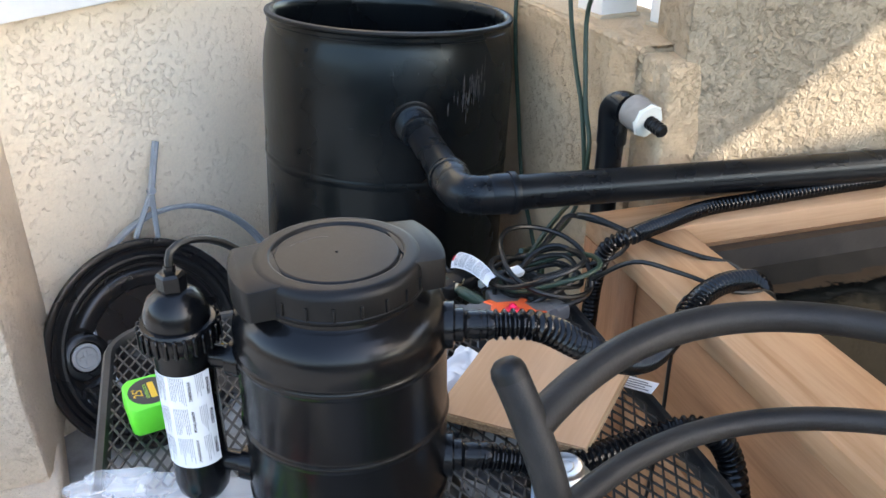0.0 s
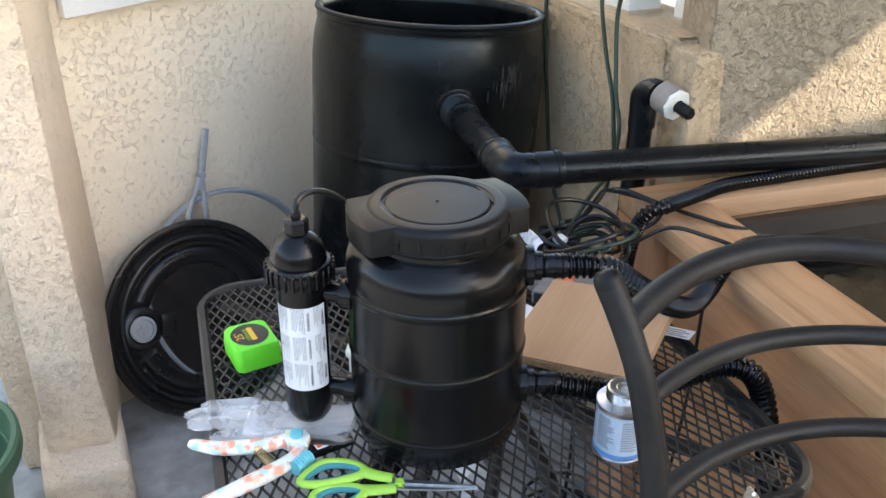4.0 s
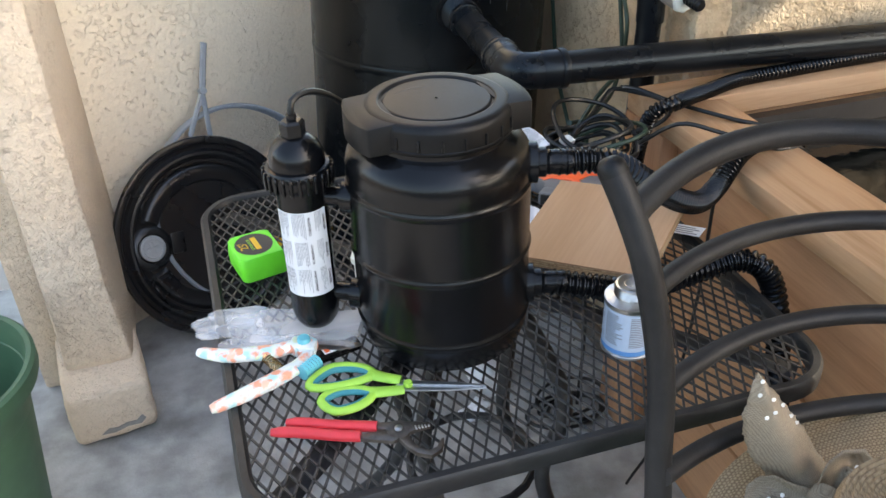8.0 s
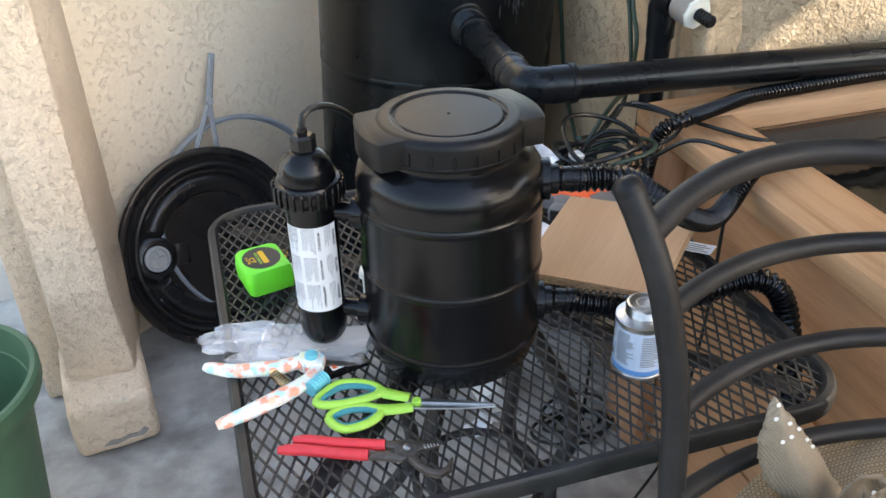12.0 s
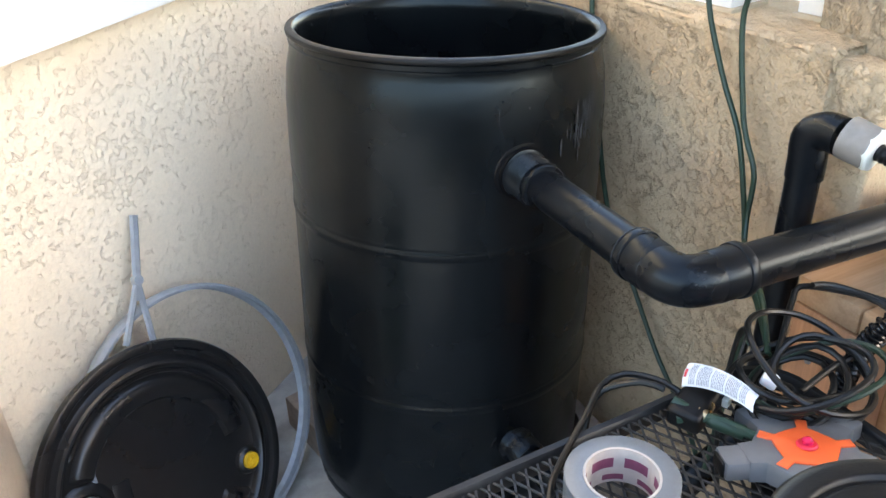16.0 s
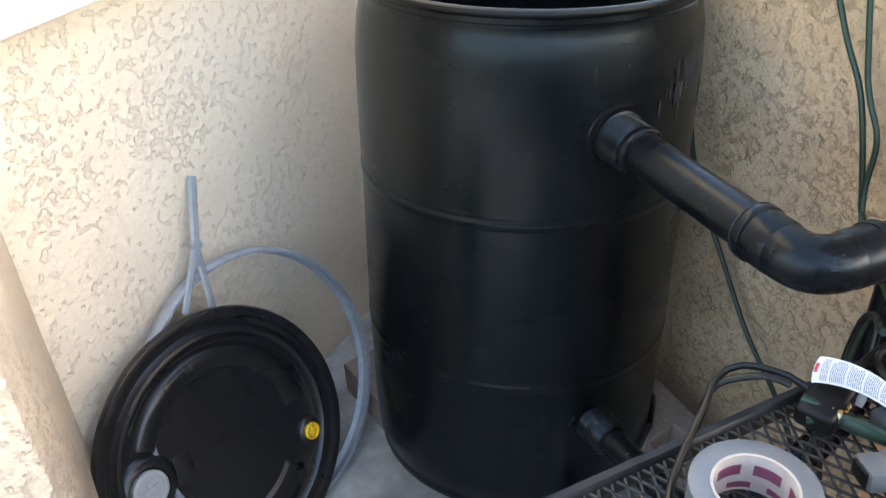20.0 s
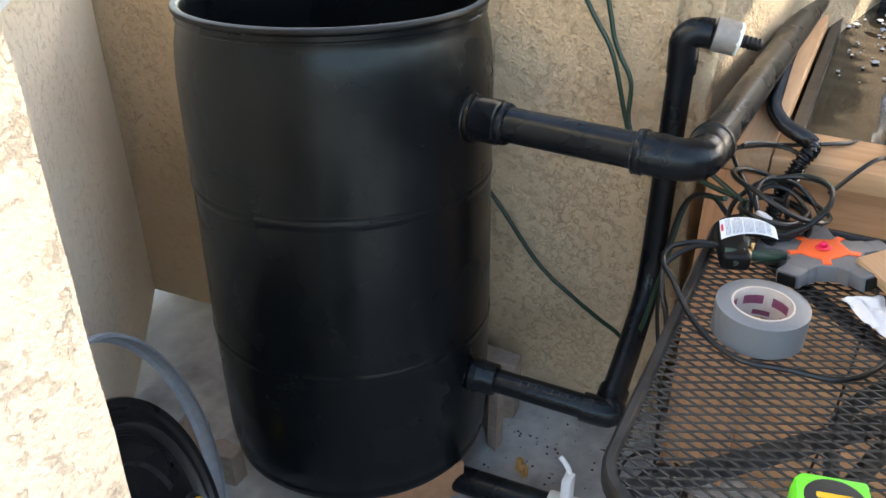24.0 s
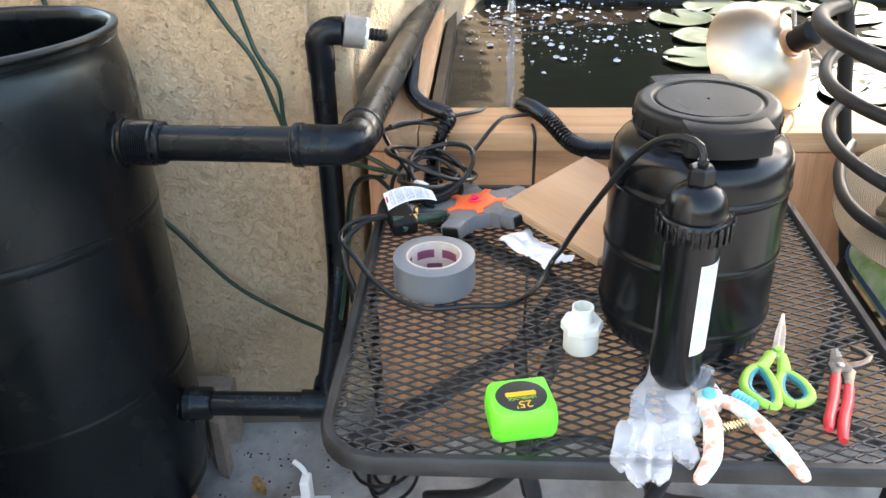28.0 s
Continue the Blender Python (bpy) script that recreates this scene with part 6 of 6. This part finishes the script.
for x in (0.215, 0.625):
    part("front_leg", sweep(smooth_path([(x, -0.10, SZ), (x, -0.13, 0.3), (x, -0.17, 0.0)], 0.03), 0.0125, 12), M["chair"], chair)
    part("leg_brace", sweep([(x, -0.10, SZ - 0.02), (x, 0.335, 0.30)], 0.009, 8), M["chair"], chair)
cu_ = bmesh.new()
ol = round_rect(0.195, 0.648, -0.12, 0.338, 0.13, 10)
mx, my = 0.4215, 0.109
rings = []
for f, zz in ((0.97, 0.556), (1.0, 0.567), (1.015, 0.585), (1.0, 0.603), (0.94, 0.615), (0.7, 0.625), (0.35, 0.629)):
    rings.append([cu_.verts.new((mx + (x - mx) * f, my + (y - my) * f, zz + 0.003 * noise.noise((x * 20, y * 20, zz * 9)))) for x, y in ol])
for a, b in zip(rings, rings[1:]):
    for i in range(len(ol)):
        j = (i + 1) % len(ol)
        cu_.faces.new((a[i], a[j], b[j], b[i]))
cu_.faces.new(rings[0][::-1])
cu_.faces.new(rings[-1])
cush = thing("seat_cushion", pose(0, 0, 0), "green tropical leaf-print cushion on the chair seat", "cushion")
part("pad", cu_, M["leaf_green"], cush)
part("piping", sweep([(mx + (x - mx) * 1.015, my + (y - my) * 1.015, 0.585) for x, y in ol + [ol[0]]], 0.005, 8), M["navy"], cush, "dark blue piping")

HAT_N = Vector((-0.259, 0.096, 0.961))
hat = thing("straw_hat", Matrix.Translation((0.406, 0.244, 0.757)) @ HAT_N.to_track_quat("Z", "Y").to_matrix().to_4x4(), "wide-brimmed woven straw hat lying on the chair cushion", "hat")


def hat_sag(v):
    """The side of the brim away from the chair's back droops on to the cushion."""
    r = math.hypot(v.co.x, v.co.y)
    w = hat.matrix_basis.to_3x3() @ v.co
    if r > 0.095:
        d = max(0.0, -w.y / r) ** 1.5
        v.co.z -= 0.105 * d * ((r - 0.095) / 0.1) ** 1.2
        a = math.atan2(v.co.y, v.co.x)
        v.co.z += (r - 0.095) * 0.05 * math.sin(3 * a + 1.0)


hb = lathe([(0.193, -0.003)] + [(0.193 - 0.0049 * k, 0.0012 * (k % 2)) for k in range(26)] + [(0.066, 0.002)], 96, caps=False)
for v in hb.verts:
    hat_sag(v)
brim = part("brim", hb, M["straw"], hat, "tightly woven straw brim")
sm = brim.modifiers.new("thickness", "SOLIDIFY")
sm.thickness = 0.0025
cp = [(0.0925, 0.002), (0.091, 0.02), (0.089, 0.045), (0.087, 0.066), (0.083, 0.078), (0.078, 0.085)]
for k in range(12):
    r0 = 0.076 - 0.0063 * k
    cp += [(r0, 0.0885 + 0.0004 * k), (r0 - 0.0024, 0.0905 + 0.0004 * k), (r0 - 0.0048, 0.0885 + 0.0004 * k)]
cp += [(0.0, 0.093)]
part("crown", lathe([(r * 0.80, z) for r, z in cp], 72, None, pose(0.018, 0, 0), caps=False), M["straw"], hat, "round crown with coiled braid on top")


def strip(pts, widths, fold, name, parent, label):
    """A band of cloth along a path, folded a little along its middle."""
    bm = bmesh.new()
    path = smooth_path(pts, 0.008)
    rows = []
    for i, p in enumerate(path):
        f = i / (len(path) - 1)
        w = widths(f)
        t = (path[min(i + 1, len(path) - 1)] - path[max(i - 1, 0)]).normalized()
        side = t.cross(Vector((-0.3, -0.9, 0.35))).normalized()
        nrm = side.cross(t)
        row = []
        for k in range(9):
            s = k / 4 - 1
            q = p + side * (w * s) + nrm * (fold * (s * s - 0.4) + 0.006 * noise.noise(p * 30 + Vector((s * 2, 0, 0))))
            q += side * (0.0025 * noise.noise(q * 200) * abs(s))
            row.append(bm.verts.new(q))
        rows.append(row)
    for a, b in zip(rows, rows[1:]):
        for k in range(8):
            bm.faces.new((a[k], a[k + 1], b[k + 1], b[k]))
    ob = part(name, bm, M["burlap"], parent, label)
    sm = ob.modifiers.new("thickness", "SOLIDIFY")
    sm.thickness = 0.0015
    return ob


bow = thing("burlap_bow", pose(0, 0, 0), "frayed burlap bow with white dots tied on the straw hat", "bow")


def tail_point(f, s):
    """A place on the stiff tail: f from its folded foot to its tip, s from its left edge to its right."""
    lt = ((0.355, 0.738), (0.327, 0.773), (0.312, 0.806), (0.303, 0.839), (0.304, 0.868), (0.3095, 0.893))
    rt = ((0.423, 0.737), (0.404, 0.764), (0.386, 0.795), (0.366, 0.822), (0.340, 0.856), (0.3115, 0.893))
    i = min(4, int(f * 5))
    u = f * 5 - i
    a, b = Vector(lt[i]).lerp(Vector(lt[i + 1]), u), Vector(rt[i]).lerp(Vector(rt[i + 1]), u)
    p = a.lerp(b, s)
    y = 0.378 - 0.030 * math.sin(3.1416 * s) * (1 - f) ** 0.7 + 0.010 * math.cos(s * 6) * f * (1 - f) - 0.05 * max(0, 0.2 - f) + 0.004 * noise.noise((p.x * 40, p.y * 40, 1))
    rag = abs(2 * s - 1) ** 6
    return Vector((p.x + 0.004 * rag * noise.noise((f * 90, s * 2, 4)), y, p.y + 0.003 * rag * noise.noise((s * 30, f * 80, 2)) - 0.010 * max(0.0, 0.5 - s) * max(0.0, f - 0.8) * 5 * (1 + noise.noise((s * 40, 1, 1)))))


tl = bmesh.new()
rows = [[tl.verts.new(tail_point(i / 48, k / 16)) for k in range(17)] for i in range(49)]
for a, b in zip(rows, rows[1:]):
    for k in range(16):
        tl.faces.new((a[k], a[k + 1], b[k + 1], b[k]))
tail = part("tail", tl, M["burlap"], bow, "stiff pointed burlap tail with frayed edges")
sm = tail.modifiers.new("thickness", "SOLIDIFY")
sm.thickness = 0.0014
part("fold", sweep(smooth_path([tail_point(0.02, 0.0), tail_point(0.05, 0.25) + Vector((0, -0.012, -0.008)), tail_point(0.03, 0.6) + Vector((0, -0.014, -0.008)), tail_point(0.0, 1.0)], 0.006), lambda i, d: 0.009 + 0.002 * math.sin(d * 60), 10, flat=0.6), M["burlap"], bow)
strip([(0.385, 0.335, 0.742), (0.392, 0.335, 0.762), (0.405, 0.338, 0.785), (0.418, 0.335, 0.778), (0.415, 0.322, 0.755), (0.40, 0.312, 0.740)], lambda f: 0.016, 0.008, "loop", bow, "puckered burlap loop with white dots")
strip([(0.372, 0.330, 0.745), (0.350, 0.345, 0.752), (0.330, 0.36, 0.757), (0.315, 0.352, 0.745), (0.335, 0.328, 0.738)], lambda f: 0.011, 0.006, "loop", bow, "puckered burlap loop with white dots")
strip([(0.372, 0.325, 0.742), (0.368, 0.30, 0.752), (0.36, 0.27, 0.750), (0.355, 0.25, 0.738)], lambda f: 0.018, 0.008, "streamer", bow, "short burlap streamer")
part("knot", lathe([(0, -0.018), (0.012, -0.013), (0.016, 0), (0.012, 0.013), (0, 0.018)], 16, None, pose(0.375, 0.326, 0.752, 0, 70, 40)), M["burlap"], bow)
for f, s in ((0.95, 0.5), (0.85, 0.2), (0.84, 0.62), (0.74, 0.5), (0.74, 0.88), (0.64, 0.9), (0.55, 0.93), (0.68, 0.3)):
    q = tail_point(f, s) + Vector((0, -0.0016, 0))
    part("dot", lathe([(0, 0.0006), (0.0019, 0.0004), (0.0023, 0)], 10, None, along(q, q + Vector((-0.3, -0.9, 0.25))), caps=False), M["dot"], bow)
for q in ((0.394, 0.330, 0.772), (0.404, 0.333, 0.788), (0.412, 0.330, 0.768), (0.337, 0.348, 0.757), (0.325, 0.352, 0.752), (0.402, 0.325, 0.757)):
    part("dot", lathe([(0, 0.0010), (0.0020, 0.0008), (0.0024, 0)], 10, None, along(Vector(q) + Vector((-0.002, -0.010, 0.005)), Vector(q) + Vector((-0.35, -0.9, 0.5))), caps=False), M["dot"], bow)

# ---- green planter and things seen through the mesh ----
pot = thing("planter_pot", pose(-0.735, 1.285, 0), "big faded green plastic planter pot with a rolled rim", "pot")
part("shell", lathe([(0, 0.0), (0.13, 0.0), (0.14, 0.006), (0.185, 0.385), (0.192, 0.39), (0.210, 0.397), (0.213, 0.407), (0.213, 0.433), (0.207, 0.439), (0.198, 0.437), (0.193, 0.423), (0.157, 0.19), (0.0, 0.18)], 64), M["pot_green"], pot)
part("soil", lathe([(0, 0.190), (0.150, 0.190), (0.158, 0.186)], 40, caps=False), M["soil"], pot)

# ---- clip lamp over the pond ----
cl = thing("clamp_lamp", Matrix.Translation((0.775, 0.462, 0.918)) @ Vector((-0.62, -0.42, 0.55)).to_track_quat("Z", "Y").to_matrix().to_4x4() @ Matrix.Scale(1.18, 4), "spun aluminium clamp lamp leaning on the pond rail", "lamp")
part("reflector", lathe([(0.105, -0.045), (0.107, -0.046), (0.104, -0.038), (0.085, -0.010), (0.060, 0.010), (0.040, 0.020), (0.030, 0.024), (0.026, 0.030), (0.0225, 0.030), (0.026, 0.022), (0.038, 0.017), (0.058, 0.007), (0.083, -0.012), (0.1025, -0.040), (0.105, -0.045)], 56, caps=False), M["alu"], cl)
sock = part("socket", lathe([(0.022, 0.020), (0.022, 0.034), (0.0185, 0.036), (0.0185, 0.050), (0.021, 0.052), (0.021, 0.075), (0.014, 0.082), (0.006, 0.084), (0.006, 0.095), (0, 0.095)], 28), M["cap"], cl, "black lamp socket")
part("collar", lathe([(0.0225, 0.022), (0.0228, 0.036), (0.019, 0.037)], 28, caps=False), M["copper"], sock)
part("clamp", sweep(smooth_path([(0.0, 0.020, 0.045), (0.03, 0.055, 0.03), (0.05, 0.06, -0.02), (0.062, 0.02, -0.06)], 0.01), 0.004, 8), M["steel"], cl)
part("guard_wire", sweep(smooth_path([(0.02, -0.02, 0.05), (0.07, -0.055, 0.02), (0.088, -0.058, -0.045)], 0.01), 0.0016, 6), M["steel"], cl)

# ---- on the water ----
rp_ = random.Random(21)


def lily_pad(x, y, r, rz):
    bm = bmesh.new()
    n = 36
    c = bm.verts.new((0, 0, 0.002))
    rim_ = []
    for ring, f in ((0, 0.5), (1, 0.92), (2, 1.0)):
        row = []
        for i in range(n + 1):
            a = radians(12) + (6.28319 - radians(24)) * i / n
            rr = r * f * (1 + 0.03 * noise.noise((x * 9 + math.cos(a) * 2, y * 9 + math.sin(a) * 2, 1)))
            row.append(bm.verts.new((rr * math.cos(a), rr * math.sin(a), 0.002 + (0.004 if ring == 2 else 0.0) * (1 + noise.noise((a * 2, x, y))))))
        rim_.append(row)
    for i in range(n):
        bm.faces.new((c, rim_[0][i], rim_[0][i + 1]))
        for a, b in zip(rim_, rim_[1:]):
            bm.faces.new((a[i], b[i], b[i + 1], a[i + 1]))
    pad = solid("lily_pad", bm, M["lily"], pose(x, y, WATER_Z + 0.004, 0, 0, rz), "pale green lily pad floating flat on the water", "lily pad", "lily pads")
    sm = pad.modifiers.new("thickness", "SOLIDIFY")
    sm.thickness = 0.0015
    return pad


for x, y, r, rz in ((1.80, 0.435, 0.098, 20), (1.93, 0.305, 0.10, 140), (1.59, 0.415, 0.082, 250), (1.385, 0.47, 0.090, 80), (1.92, 0.09, 0.09, 200), (1.10, 0.15, 0.09, 310), (1.91, -0.08, 0.11, 30), (1.74, -0.16, 0.11, 120), (1.55, -0.10, 0.09, 60)):
    lily_pad(x, y, r, rz)
fo = bmesh.new()
for k in range(420):
    x, y = rp_.gauss(1.76, 0.23), rp_.gauss(0.84, 0.20)
    if 1.25 < x < 2.07 and 0.35 < y < 1.11:
        s = rp_.choice((0.002, 0.0025, 0.003, 0.003, 0.004, 0.005, 0.006, 0.008, 0.012))
        n = 9
        vs = [fo.verts.new((x + s * (1 + 0.55 * noise.noise((x * 50, y * 50, j * 0.7))) * math.cos(6.28319 * j / n) * 1.3, y + s * (1 + 0.4 * noise.noise((y * 50, x * 50, j))) * math.sin(6.28319 * j / n) * 0.8, WATER_Z + 0.004)) for j in range(n)]
        c = fo.verts.new((x, y, WATER_Z + 0.0055 + s * 0.12))
        for j in range(n):
            fo.faces.new((vs[j], vs[(j + 1) % n], c))
solid("foam", fo, M["foam"], pose(0, 0, 0), "white flecks of foam drifting round the falling water", "foam", kind="stuff")
st = bmesh.new()
for k in range(5):
    ox, oy = rp_.uniform(-0.012, 0.012), rp_.uniform(-0.016, 0.016)
    sweep([(1.905 + ox * (1 + 0.3 * j / 14) + 0.004 * noise.noise((k, j * 0.7, 3)), 0.945 + oy + 0.004 * noise.noise((k, j * 0.6, 9)), 1.30 - j * 0.0418) for j in range(15)], lambda i, d: 0.006 + 0.002 * math.sin(i * 1.9), 8, st)
solid("water_stream", st, M["stream"], pose(0, 0, 0), "thin stream of water falling into the pond", "water stream")
fl_ = thing("red_flower", pose(1.80, -0.085, WATER_Z), "small bright red flower standing in the pond", "flower")
part("stem", sweep([(0, 0, -0.1), (0.005, 0, 0.04), (0, 0, 0.07)], 0.003, 6), M["lily"], fl_)
for k in range(9):
    part("petal", lathe([(0, -0.022), (0.010, -0.010), (0.012, 0.006), (0.0, 0.026)], 8, None, pose(0, 0, 0.085, 0, 0, 40 * k) @ pose(0.012, 0, 0, 0, 35 if k % 2 else 65, 0)), M["red_petal"], fl_)
